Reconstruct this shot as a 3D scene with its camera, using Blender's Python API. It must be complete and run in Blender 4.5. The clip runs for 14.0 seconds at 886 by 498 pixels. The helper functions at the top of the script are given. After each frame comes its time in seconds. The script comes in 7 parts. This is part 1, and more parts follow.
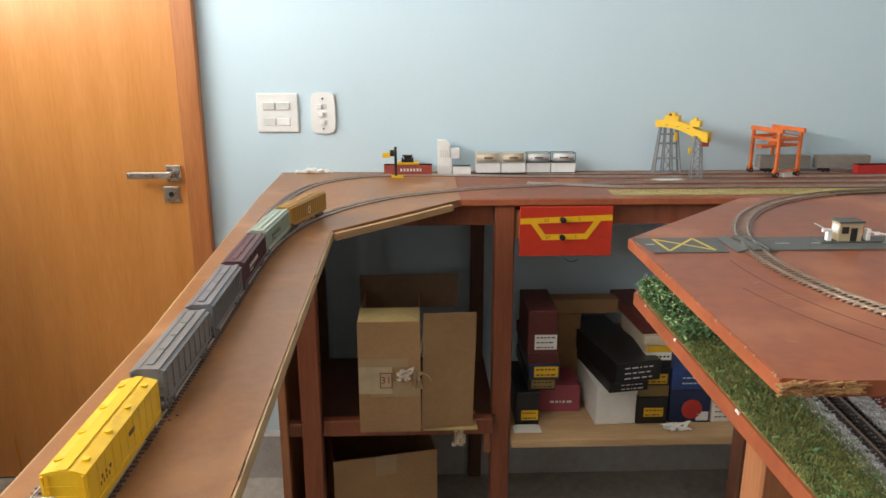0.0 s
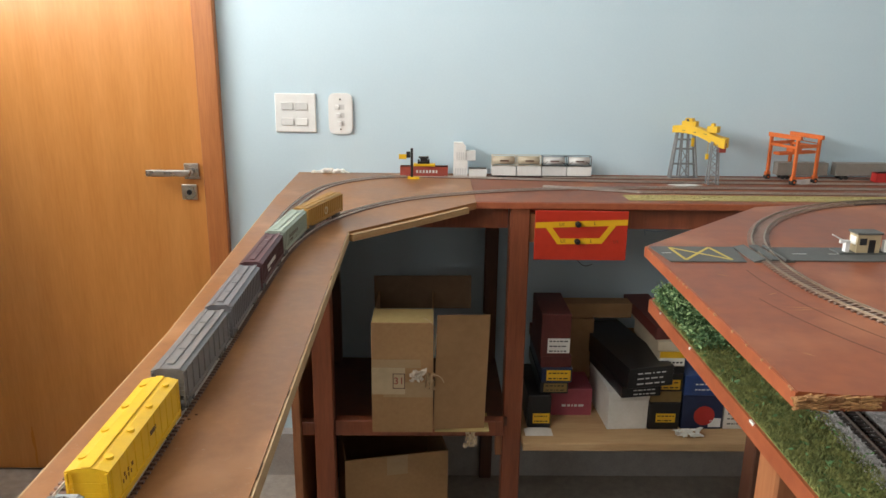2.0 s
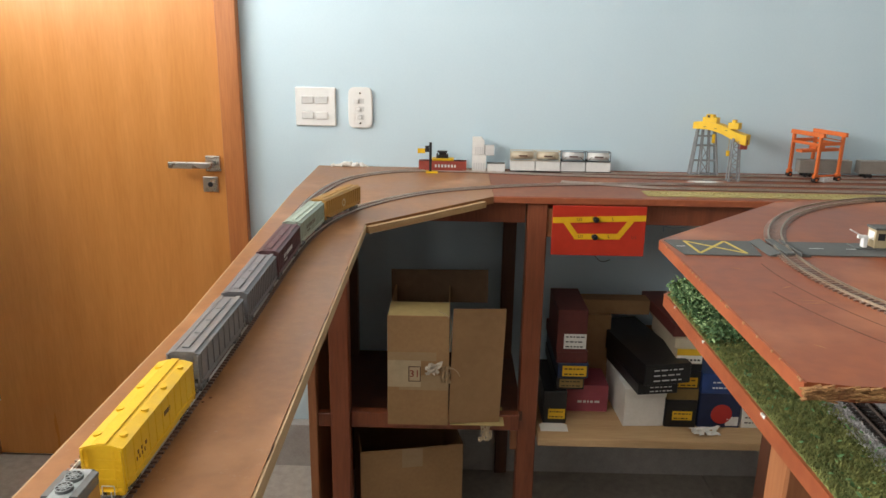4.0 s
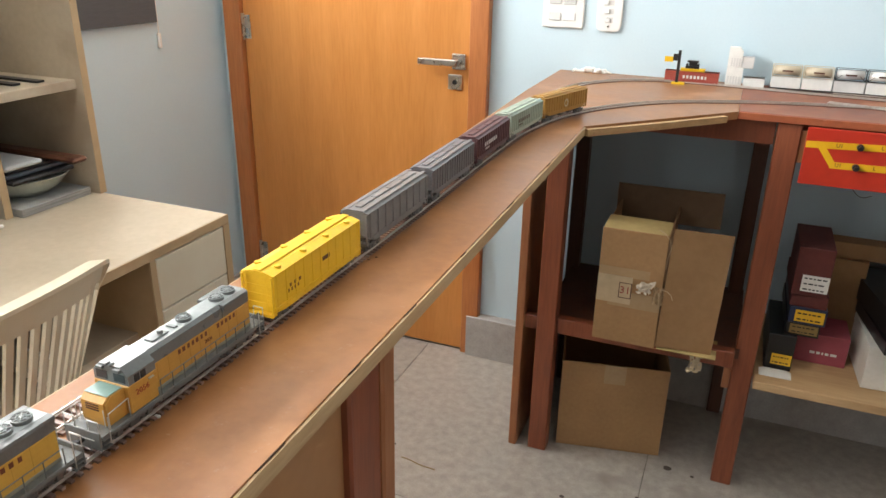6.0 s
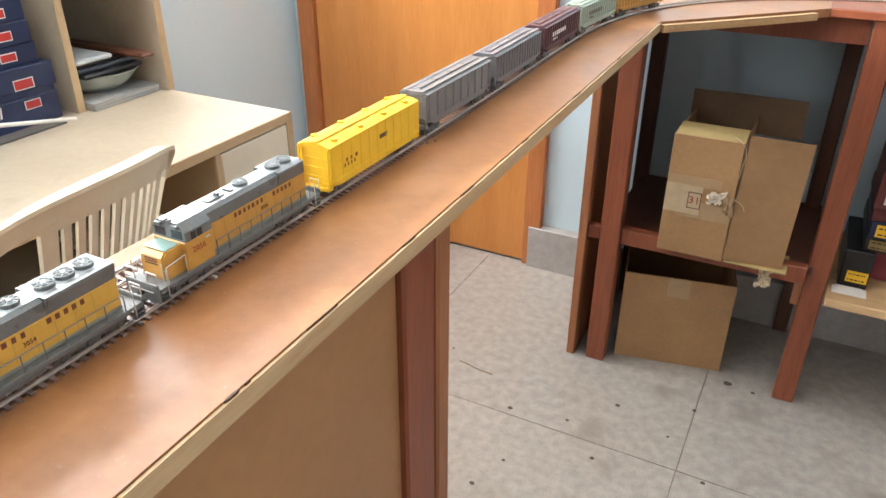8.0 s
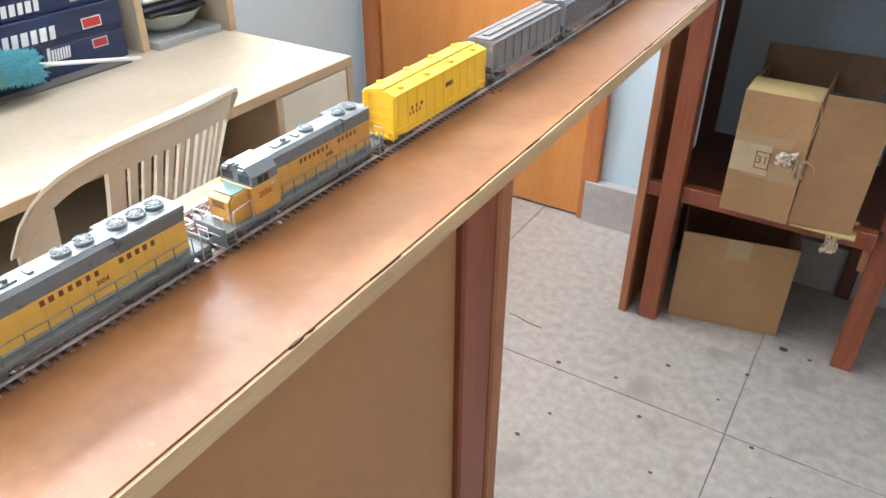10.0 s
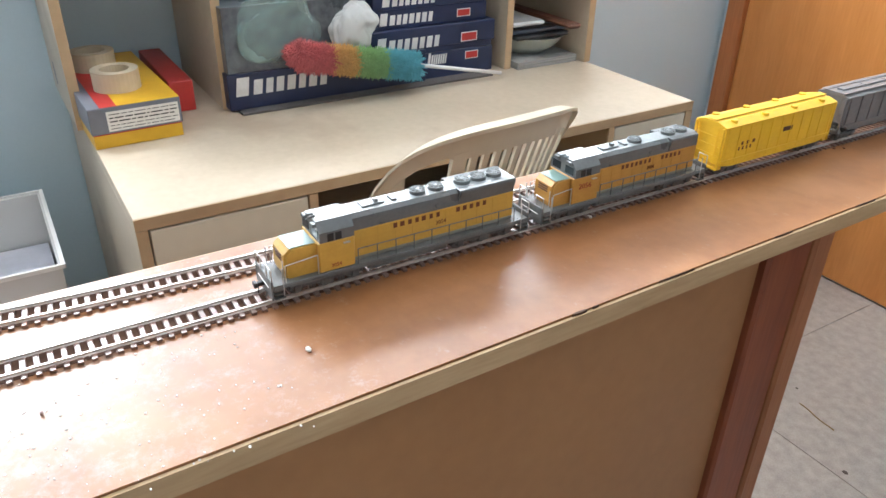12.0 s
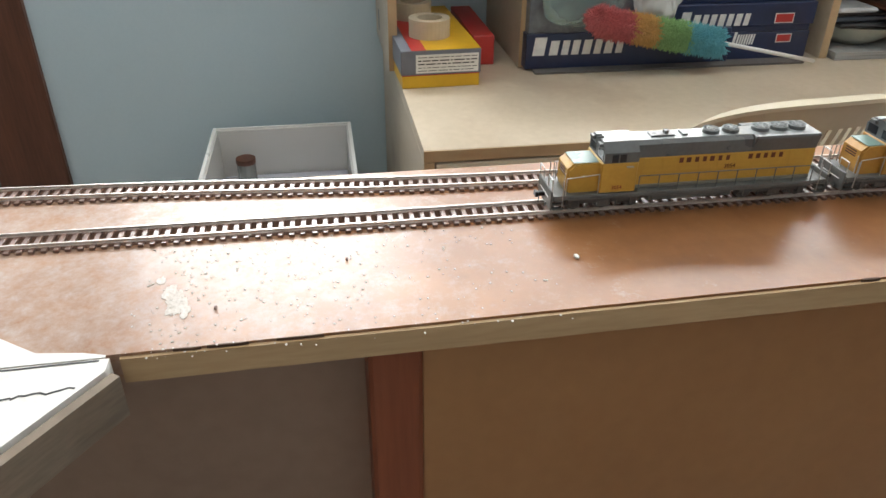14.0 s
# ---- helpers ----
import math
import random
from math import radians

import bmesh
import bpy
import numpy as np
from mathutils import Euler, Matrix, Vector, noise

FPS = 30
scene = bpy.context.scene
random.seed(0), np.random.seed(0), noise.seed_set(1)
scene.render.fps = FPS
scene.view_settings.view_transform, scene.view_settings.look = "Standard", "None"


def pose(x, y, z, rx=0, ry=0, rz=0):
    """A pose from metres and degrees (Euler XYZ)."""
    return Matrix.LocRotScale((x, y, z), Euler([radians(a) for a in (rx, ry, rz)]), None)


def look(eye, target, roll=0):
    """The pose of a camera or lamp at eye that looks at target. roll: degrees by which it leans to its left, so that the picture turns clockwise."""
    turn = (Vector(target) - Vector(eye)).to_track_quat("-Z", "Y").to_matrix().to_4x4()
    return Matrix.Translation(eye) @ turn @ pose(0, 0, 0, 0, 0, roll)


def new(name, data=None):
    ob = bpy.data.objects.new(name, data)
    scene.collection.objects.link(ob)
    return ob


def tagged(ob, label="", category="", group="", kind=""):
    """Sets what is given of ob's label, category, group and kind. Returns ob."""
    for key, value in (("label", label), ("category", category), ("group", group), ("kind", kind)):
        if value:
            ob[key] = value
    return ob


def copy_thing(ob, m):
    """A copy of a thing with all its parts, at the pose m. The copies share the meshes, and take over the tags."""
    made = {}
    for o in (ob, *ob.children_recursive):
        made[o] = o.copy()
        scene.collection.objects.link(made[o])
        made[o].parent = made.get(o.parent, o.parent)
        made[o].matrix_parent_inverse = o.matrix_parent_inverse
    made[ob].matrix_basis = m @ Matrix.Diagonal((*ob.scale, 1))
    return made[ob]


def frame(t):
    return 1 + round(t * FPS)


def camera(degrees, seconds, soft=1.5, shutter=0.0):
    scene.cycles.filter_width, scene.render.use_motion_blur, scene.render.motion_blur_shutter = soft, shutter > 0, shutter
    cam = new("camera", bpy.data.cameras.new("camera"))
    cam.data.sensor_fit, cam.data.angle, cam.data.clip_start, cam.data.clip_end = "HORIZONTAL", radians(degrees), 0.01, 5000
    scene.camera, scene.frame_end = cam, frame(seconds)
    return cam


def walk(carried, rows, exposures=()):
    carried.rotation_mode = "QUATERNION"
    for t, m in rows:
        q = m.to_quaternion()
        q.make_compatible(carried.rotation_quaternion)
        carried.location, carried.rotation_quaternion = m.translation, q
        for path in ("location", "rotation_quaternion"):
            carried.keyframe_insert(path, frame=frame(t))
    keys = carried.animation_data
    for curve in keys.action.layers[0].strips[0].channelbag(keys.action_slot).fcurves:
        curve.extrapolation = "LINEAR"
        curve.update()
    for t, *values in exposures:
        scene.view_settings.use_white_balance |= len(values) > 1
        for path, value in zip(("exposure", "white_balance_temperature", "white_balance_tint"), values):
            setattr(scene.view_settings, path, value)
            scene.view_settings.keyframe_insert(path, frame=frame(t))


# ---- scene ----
cam = camera(62.0, 14.0)
PATH = [
    (0, (0.294, -2.25, 1.415), (0.359, -0.325, 0.876), -0.0),
    (0.5, (0.294, -2.251, 1.416), (0.36, -0.326, 0.878), 0.1),
    (1, (0.291, -2.254, 1.421), (0.357, -0.331, 0.876), 0.3),
    (1.5, (0.3, -2.252, 1.42), (0.326, -0.326, 0.884), 0.4),
    (2, (0.288, -2.255, 1.424), (0.319, -0.33, 0.883), 0.7),
    (4.5, (0.307, -2.263, 1.412), (0.24, -0.343, 0.859), 0.8),
    (5, (0.331, -2.242, 1.404), (0.157, -0.338, 0.819), 0.2),
    (5.5, (0.373, -2.234, 1.388), (-0.051, -0.386, 0.753), 0.7),
    (6, (0.404, -2.245, 1.373), (-0.283, -0.527, 0.613), 1.1),
    (6.5, (0.411, -2.248, 1.337), (-0.358, -0.604, 0.495), 0.4),
    (7, (0.411, -2.244, 1.334), (-0.364, -0.641, 0.423), 0.6),
    (7.5, (0.414, -2.245, 1.331), (-0.379, -0.665, 0.396), 0.5),
    (10, (0.398, -2.242, 1.328), (-0.489, -0.807, 0.254), 0.3),
    (10.5, (0.424, -2.267, 1.316), (-0.703, -0.991, 0.265), 1.7),
    (11, (0.434, -2.274, 1.324), (-0.899, -1.166, 0.327), 1.4),
    (11.5, (0.441, -2.282, 1.333), (-0.973, -1.275, 0.338), 0.8),
    (12, (0.446, -2.295, 1.323), (-1.033, -1.377, 0.338), 1.2),
    (12.5, (0.445, -2.322, 1.31), (-1.092, -1.535, 0.302), 1.5),
    (13, (0.445, -2.333, 1.305), (-1.137, -1.703, 0.255), 1.9),
    (13.5, (0.472, -2.324, 1.289), (-1.196, -1.895, 0.272), 1.7),
    (14, (0.483, -2.325, 1.29), (-1.213, -2.045, 0.268), 0.5),
]
EXPOSURES = [(0, 0.46, 6550, 10), (2, 0.38, 6550, 10), (4.5, 0.40, 6600, 10), (5.5, 0.64, 6500, 10), (6.5, 1.18, 6350, 10), (7.5, 1.48, 6200, 10), (10, 1.68, 5650, 10), (11, 1.34, 5650, 10), (12.5, 0.9, 5850, 10), (14, 0.44, 6200, 9)]
walk(cam, [(t, look(e, a, r)) for t, e, a, r in PATH], EXPOSURES)

# ---------------------------------------------------------------- light
world = bpy.data.worlds.new("world")
scene.world = world
world.use_nodes = True
wn = world.node_tree
sky = wn.nodes.new("ShaderNodeTexSky")
sky.sky_type, sky.sun_disc = "NISHITA", False
sky.sun_elevation, sky.sun_rotation = radians(52), radians(-60)
wn.links.new(sky.outputs[0], wn.nodes["Background"].inputs[0])
wn.nodes["Background"].inputs[1].default_value = 0.05
sun = new("sun", bpy.data.lights.new("sun", "SUN"))
sun.data.energy, sun.data.angle, sun.data.color = 1.0, radians(12), (1, 0.95, 0.88)
sun.matrix_world = look((0, 0, 0), (0.5, 0.35, -0.9))


def window_lamp(name, m, w, h, power, colour):
    la = bpy.data.lights.new(name, "AREA")
    la.shape, la.size, la.size_y, la.energy, la.color = "RECTANGLE", w, h, power, colour
    ob = new(name, la)
    ob.matrix_world = m
    return ob


window_lamp("window_light", look((-1.43, -1.65, 1.74), (0, -1.65, 1.87)), 2.4, 0.80, 122, (1.0, 0.985, 0.955))
window_lamp("balcony_light", look((-1.43, -3.70, 1.70), (0, -3.3, 1.85)), 1.10, 0.95, 11, (1.0, 0.985, 0.955))

# ---------------------------------------------------------------- materials
MATS = {}


def mat(name, a, b=None, rough=0.6, scale=20.0, stretch=(1, 1, 1), bump=0.15, metal=0.0, fine=6.0, stain=None, stain_at=0.62,
        stain_scale=3.0, spec=0.5, vary=0.0, coat=0.0, depth=0.002):
    """A surface of two tones a and b in a noise grain at two scales, with relief, uneven gloss, and stains where given."""
    if name in MATS:
        return MATS[name]
    b = b or tuple(c * 0.82 for c in a)
    m = bpy.data.materials.new(name)
    m.use_nodes = True
    t = m.node_tree
    p = t.nodes["Principled BSDF"]
    add, link = t.nodes.new, t.links.new
    co = add("ShaderNodeTexCoord")
    mp = add("ShaderNodeMapping")
    mp.inputs["Scale"].default_value = stretch
    link(co.outputs["Object"], mp.inputs[0])
    n1 = add("ShaderNodeTexNoise")
    n1.inputs["Scale"].default_value, n1.inputs["Detail"].default_value = scale, 5
    n2 = add("ShaderNodeTexNoise")
    n2.inputs["Scale"].default_value, n2.inputs["Detail"].default_value = scale * fine, 3
    for n in (n1, n2):
        link(mp.outputs[0], n.inputs["Vector"])
    av = add("ShaderNodeMath")
    av.operation = "MULTIPLY_ADD"
    av.inputs[1].default_value = 0.6
    sc = add("ShaderNodeMath")
    sc.operation = "MULTIPLY"
    sc.inputs[1].default_value = 0.4
    link(n2.outputs[0], sc.inputs[0])
    link(n1.outputs[0], av.inputs[0])
    link(sc.outputs[0], av.inputs[2])
    ramp = add("ShaderNodeValToRGB")
    ramp.color_ramp.elements[0].position, ramp.color_ramp.elements[1].position = 0.36, 0.66
    ramp.color_ramp.elements[0].color, ramp.color_ramp.elements[1].color = (*b, 1), (*a, 1)
    link(av.outputs[0], ramp.inputs[0])
    colour = ramp.outputs[0]
    if stain:
        n3 = add("ShaderNodeTexNoise")
        n3.inputs["Scale"].default_value, n3.inputs["Detail"].default_value = stain_scale, 6
        link(co.outputs["Object"], n3.inputs["Vector"])
        r3 = add("ShaderNodeValToRGB")
        r3.color_ramp.elements[0].position, r3.color_ramp.elements[1].position = stain_at, stain_at + 0.12
        link(n3.outputs[0], r3.inputs[0])
        mx = add("ShaderNodeMix")
        mx.data_type = "RGBA"
        mx.inputs["B"].default_value = (*stain, 1)
        link(r3.outputs[0], mx.inputs["Factor"])
        link(colour, mx.inputs["A"])
        colour = mx.outputs["Result"]
    if vary:
        oi = add("ShaderNodeObjectInfo")
        mr = add("ShaderNodeMapRange")
        mr.inputs["To Min"].default_value, mr.inputs["To Max"].default_value = 1 - vary, 1 + vary
        link(oi.outputs["Random"], mr.inputs["Value"])
        hv = add("ShaderNodeHueSaturation")
        link(mr.outputs[0], hv.inputs["Value"])
        link(colour, hv.inputs["Color"])
        colour = hv.outputs[0]
    link(colour, p.inputs["Base Color"])
    rr = add("ShaderNodeMapRange")
    rr.inputs["To Min"].default_value, rr.inputs["To Max"].default_value = max(rough - 0.1, 0.03), min(rough + 0.1, 1)
    link(n1.outputs[0], rr.inputs["Value"])
    link(rr.outputs[0], p.inputs["Roughness"])
    p.inputs["Metallic"].default_value = metal
    p.inputs["Specular IOR Level"].default_value = spec
    p.inputs["Coat Weight"].default_value = coat
    if bump:
        bn = add("ShaderNodeBump")
        bn.inputs["Strength"].default_value, bn.inputs["Distance"].default_value = bump, depth
        link(av.outputs[0], bn.inputs["Height"])
        link(bn.outputs[0], p.inputs["Normal"])
    MATS[name] = m
    return m


def clear(name, colour, rough=0.15, alpha=0.35):
    m = bpy.data.materials.new(name)
    m.use_nodes = True
    p = m.node_tree.nodes["Principled BSDF"]
    p.inputs["Base Color"].default_value = (*colour, 1)
    p.inputs["Roughness"].default_value = rough
    p.inputs["Alpha"].default_value = alpha
    return m


WALL = mat("blue_wall_paint", (0.56, 0.70, 0.77), (0.53, 0.67, 0.745), rough=0.55, scale=4, bump=0.12, fine=40)
CEIL = mat("white_ceiling_paint", (0.82, 0.82, 0.80), (0.78, 0.78, 0.76), rough=0.8, scale=5)
FLOOR = mat("speckled_stone_tile", (0.44, 0.40, 0.355), (0.30, 0.275, 0.24), rough=0.42, scale=38, bump=0.06, fine=7, stain=(0.26, 0.23, 0.195), stain_at=0.58, stain_scale=5, vary=0.03)
GROUT = mat("grout", (0.24, 0.21, 0.18), rough=0.9, scale=30)
SKIRT = mat("stone_skirting", (0.42, 0.40, 0.38), (0.33, 0.31, 0.29), rough=0.4, scale=25, bump=0.03, fine=8)
DOORW = mat("door_veneer", (0.63, 0.272, 0.074), (0.53, 0.212, 0.051), rough=0.32, scale=3.0, stretch=(5, 5, 0.5), bump=0.04, fine=9, spec=0.5)
JAMB = mat("jamb_wood", (0.50, 0.19, 0.06), (0.38, 0.13, 0.04), rough=0.38, scale=3.0, stretch=(9, 9, 0.6), bump=0.05, fine=8)
SHELF = mat("sealed_hardboard", (0.335, 0.148, 0.052), (0.245, 0.102, 0.035), rough=0.36, scale=7, bump=0.07, fine=11, spec=0.52, stain=(0.40, 0.19, 0.078), stain_at=0.58, stain_scale=6)


def dusted(m, y0, y1, dust):
    """Speckled plaster dust on a surface, thickening along y from y0 to y1."""
    t = m.node_tree
    p = t.nodes["Principled BSDF"]
    add, link = t.nodes.new, t.links.new
    co, sep = add("ShaderNodeTexCoord"), add("ShaderNodeSeparateXYZ")
    link(co.outputs["Object"], sep.inputs[0])
    mr = add("ShaderNodeMapRange")
    mr.inputs["From Min"].default_value, mr.inputs["From Max"].default_value = y0, y1
    mr.inputs["To Min"].default_value, mr.inputs["To Max"].default_value = 0.0, 0.22
    link(sep.outputs["Y"], mr.inputs["Value"])
    n = add("ShaderNodeTexNoise")
    n.inputs["Scale"].default_value, n.inputs["Detail"].default_value, n.inputs["Roughness"].default_value = 70, 9, 0.85
    link(co.outputs["Object"], n.inputs["Vector"])
    sm = add("ShaderNodeMath")
    link(n.outputs[0], sm.inputs[0])
    link(mr.outputs[0], sm.inputs[1])
    r = add("ShaderNodeValToRGB")
    r.color_ramp.elements[0].position, r.color_ramp.elements[1].position = 0.58, 0.95
    r.color_ramp.elements[1].color = (0.7, 0.7, 0.7, 1)
    link(sm.outputs[0], r.inputs[0])
    mx = add("ShaderNodeMix")
    mx.data_type = "RGBA"
    mx.inputs["B"].default_value = (*dust, 1)
    link(p.inputs["Base Color"].links[0].from_socket, mx.inputs["A"])
    link(r.outputs[0], mx.inputs["Factor"])
    link(mx.outputs["Result"], p.inputs["Base Color"])
    return m


dusted(SHELF, -2.10, -2.50, (0.52, 0.48, 0.44))
EDGE = mat("pale_pine_edge", (0.56, 0.39, 0.215), (0.44, 0.29, 0.145), rough=0.55, scale=5, stretch=(6, 1, 9), bump=0.2, fine=7, stain=(0.16, 0.08, 0.035), stain_at=0.70, stain_scale=18)
REDDECK = mat("red_brown_paint", (0.285, 0.080, 0.027), (0.185, 0.046, 0.016), rough=0.42, scale=6, bump=0.15, fine=8, stain=(0.34, 0.115, 0.045), stain_at=0.56, stain_scale=7)
REDEDGE = mat("orange_red_paint", (0.36, 0.10, 0.038), (0.26, 0.066, 0.026), rough=0.5, scale=12, bump=0.25, fine=6, stain=(0.62, 0.42, 0.34), stain_at=0.69, stain_scale=22)
POST = mat("red_stained_timber", (0.30, 0.088, 0.038), (0.19, 0.05, 0.022), rough=0.42, scale=4, stretch=(9, 9, 0.7), bump=0.15, fine=6)
POSTL = mat("light_stained_timber", (0.40, 0.165, 0.068), (0.28, 0.10, 0.04), rough=0.5, scale=4, stretch=(9, 9, 0.7), bump=0.2, fine=6)
DARKWOOD = mat("dark_brown_timber", (0.14, 0.055, 0.03), (0.085, 0.032, 0.018), rough=0.45, scale=4, stretch=(8, 8, 0.7), bump=0.15)
TAN = mat("tan_hardboard", (0.41, 0.208, 0.085), (0.36, 0.175, 0.07), rough=0.45, scale=5, bump=0.05, fine=12)
PINE = mat("pale_pine_shelf", (0.56, 0.38, 0.20), (0.44, 0.275, 0.13), rough=0.55, scale=4, stretch=(0.8, 9, 9), bump=0.12, stain=(0.22, 0.12, 0.06), stain_at=0.72, stain_scale=12)
DESK = mat("cream_melamine", (0.58, 0.50, 0.385), (0.50, 0.425, 0.315), rough=0.38, scale=5, bump=0.03, fine=14, stain=(0.43, 0.345, 0.25), stain_at=0.55, stain_scale=4.5)
DESKEDGE = mat("desk_edge_banding", (0.52, 0.38, 0.22), (0.46, 0.33, 0.19), rough=0.45, scale=8, bump=0.03)
DRAWER = mat("ivory_drawer_front", (0.72, 0.66, 0.52), (0.68, 0.62, 0.48), rough=0.4, scale=6, bump=0.03)
CHAIR = mat("ivory_plastic", (0.74, 0.67, 0.52), (0.69, 0.62, 0.47), rough=0.35, scale=9, bump=0.04)
CARTON = mat("brown_cardboard", (0.39, 0.225, 0.10), (0.32, 0.18, 0.078), rough=0.8, scale=9, bump=0.12, fine=10)
# darker cardboard tone for rear panels, bottoms, a flap and two whole boxes
CARTON_D = mat("brown_cardboard_darker", (0.33, 0.19, 0.085), (0.27, 0.15, 0.065), rough=0.85, scale=8, bump=0.12)
TAPE = mat("packing_tape", (0.44, 0.31, 0.18), (0.40, 0.27, 0.15), rough=0.2, scale=14, bump=0.1)
PAPER = mat("white_paper", (0.78, 0.76, 0.71), (0.70, 0.68, 0.62), rough=0.75, scale=22, bump=0.15)
PLASTER = mat("white_plaster", (0.80, 0.79, 0.76), (0.66, 0.63, 0.58), rough=0.6, scale=12, bump=0.6, depth=0.004, stain=(0.45, 0.36, 0.30), stain_at=0.68, stain_scale=14)
RAIL = mat("nickel_rail", (0.80, 0.77, 0.73), (0.66, 0.62, 0.57), rough=0.38, scale=60, metal=1.0, bump=0.02)
SLEEPER = mat("brown_plastic_sleeper", (0.22, 0.12, 0.085), (0.16, 0.085, 0.06), rough=0.32, scale=90, bump=0.03, spec=1.0, vary=0.18)
STEEL = mat("brushed_nickel", (0.62, 0.60, 0.57), (0.55, 0.53, 0.50), rough=0.28, scale=30, metal=1.0, bump=0.02)
WHITE = mat("white_plastic", (0.80, 0.80, 0.78), (0.77, 0.77, 0.75), rough=0.3, scale=8, bump=0.02)
GREYP = mat("grey_plastic_key", (0.70, 0.70, 0.685), rough=0.35, scale=8, bump=0.02)
UPY = mat("armour_yellow", (0.61, 0.36, 0.06), (0.53, 0.305, 0.05), rough=0.38, scale=60, bump=0.03)
# darker, more orange version of the yellow, for the second locomotive
UPO = mat("darker_orange_yellow", (0.54, 0.285, 0.055), (0.45, 0.225, 0.042), rough=0.42, scale=60, bump=0.03)
UPG = mat("harbour_grey", (0.15, 0.16, 0.16), (0.115, 0.122, 0.122), rough=0.30, scale=60, bump=0.03)
# harbour grey made paler, the window's sheen on roof tops put into the colour
UPG_SHEEN = mat("roof_grey_with_sheen", (0.36, 0.39, 0.39), (0.31, 0.335, 0.335), rough=0.22, scale=60, bump=0.03)
UPT = mat("green_grey_nose", (0.20, 0.30, 0.26), (0.16, 0.25, 0.22), rough=0.28, scale=60, bump=0.03)
FRAMEG = mat("grey_frame", (0.16, 0.165, 0.16), (0.11, 0.115, 0.11), rough=0.4, scale=80, bump=0.06)
TRUCK = mat("weathered_bogie", (0.13, 0.13, 0.125), (0.07, 0.07, 0.068), rough=0.4, scale=120, bump=0.1, metal=0.2)
BLACK = mat("black_plastic", (0.02, 0.02, 0.021), (0.014, 0.014, 0.015), rough=0.4, scale=40, bump=0.03)
WINDOWG = mat("dark_glazing", (0.03, 0.035, 0.04), rough=0.1, scale=10, bump=0)
DECALR = mat("red_decal", (0.30, 0.028, 0.018), rough=0.5, scale=40, bump=0)
DECALD = mat("dark_decal", (0.09, 0.035, 0.02), rough=0.5, scale=40, bump=0)
DECALW = mat("white_decal", (0.78, 0.78, 0.76), rough=0.5, scale=40, bump=0)
SILVER = mat("silver_paint", (0.62, 0.62, 0.60), rough=0.35, scale=40, metal=0.6, bump=0.02)
CARY = mat("bright_yellow_car", (0.80, 0.50, 0.02), (0.72, 0.43, 0.015), rough=0.4, scale=50, bump=0.04)
CARG = mat("grey_car", (0.20, 0.195, 0.195), (0.15, 0.147, 0.148), rough=0.5, scale=50, bump=0.05)
CARG2 = mat("slate_grey_car", (0.185, 0.18, 0.19), (0.14, 0.137, 0.147), rough=0.5, scale=50, bump=0.05)
CARM = mat("maroon_car", (0.115, 0.05, 0.055), (0.085, 0.036, 0.04), rough=0.5, scale=50, bump=0.05)
CARV = mat("pale_green_car", (0.36, 0.42, 0.345), (0.29, 0.345, 0.28), rough=0.5, scale=50, bump=0.05)
CARO = mat("ochre_car", (0.44, 0.24, 0.05), (0.36, 0.19, 0.04), rough=0.5, scale=50, bump=0.05)
ASPHALT = mat("grey_road_card", (0.10, 0.105, 0.10), (0.075, 0.078, 0.075), rough=0.8, scale=60, bump=0.1)
YLINE = mat("yellow_line", (0.55, 0.42, 0.09), (0.46, 0.35, 0.07), rough=0.7, scale=60, bump=0.05)
GRASS = mat("fine_turf", (0.24, 0.25, 0.075), (0.085, 0.11, 0.03), rough=0.9, scale=60, bump=0.8, depth=0.004, vary=0.2)
BUSH = mat("dark_green_foliage", (0.11, 0.22, 0.07), (0.045, 0.11, 0.035), rough=0.8, scale=80, bump=0.5, vary=0.4)
BUSHL = mat("pale_green_foliage", (0.30, 0.42, 0.19), (0.16, 0.27, 0.10), rough=0.8, scale=80, bump=0.5)
BALLAST = mat("grey_ballast", (0.47, 0.46, 0.45), (0.20, 0.195, 0.19), rough=0.9, scale=150, bump=1.0, depth=0.004, fine=3)
STRAW = mat("straw_turf", (0.46, 0.38, 0.15), (0.32, 0.25, 0.09), rough=0.9, scale=90, bump=0.9, depth=0.004)
PANELR = mat("red_panel_paint", (0.50, 0.033, 0.013), (0.42, 0.026, 0.011), rough=0.4, scale=12, bump=0.05)
PANELY = mat("yellow_panel_paint", (0.74, 0.42, 0.01), (0.66, 0.36, 0.01), rough=0.4, scale=12, bump=0.05)
CRANEY = mat("crane_yellow", (0.80, 0.50, 0.012), (0.72, 0.43, 0.01), rough=0.4, scale=60, bump=0.03)
CRANEG = mat("crane_leg_grey", (0.25, 0.26, 0.27), (0.19, 0.20, 0.205), rough=0.45, scale=60, bump=0.03)
CRANEO = mat("crane_orange", (0.72, 0.17, 0.035), (0.62, 0.13, 0.025), rough=0.45, scale=60, bump=0.03)
CONTR = mat("container_red", (0.42, 0.085, 0.06), (0.34, 0.065, 0.045), rough=0.5, scale=60, bump=0.05)
CONTW = mat("container_white", (0.80, 0.80, 0.77), (0.72, 0.72, 0.69), rough=0.5, scale=60, bump=0.05)
TANKC = mat("tank_cream", (0.62, 0.54, 0.40), (0.54, 0.46, 0.33), rough=0.35, scale=40, bump=0.03)
TRAILER = mat("trailer_grey", (0.27, 0.245, 0.215), (0.22, 0.20, 0.175), rough=0.45, scale=50, bump=0.04)
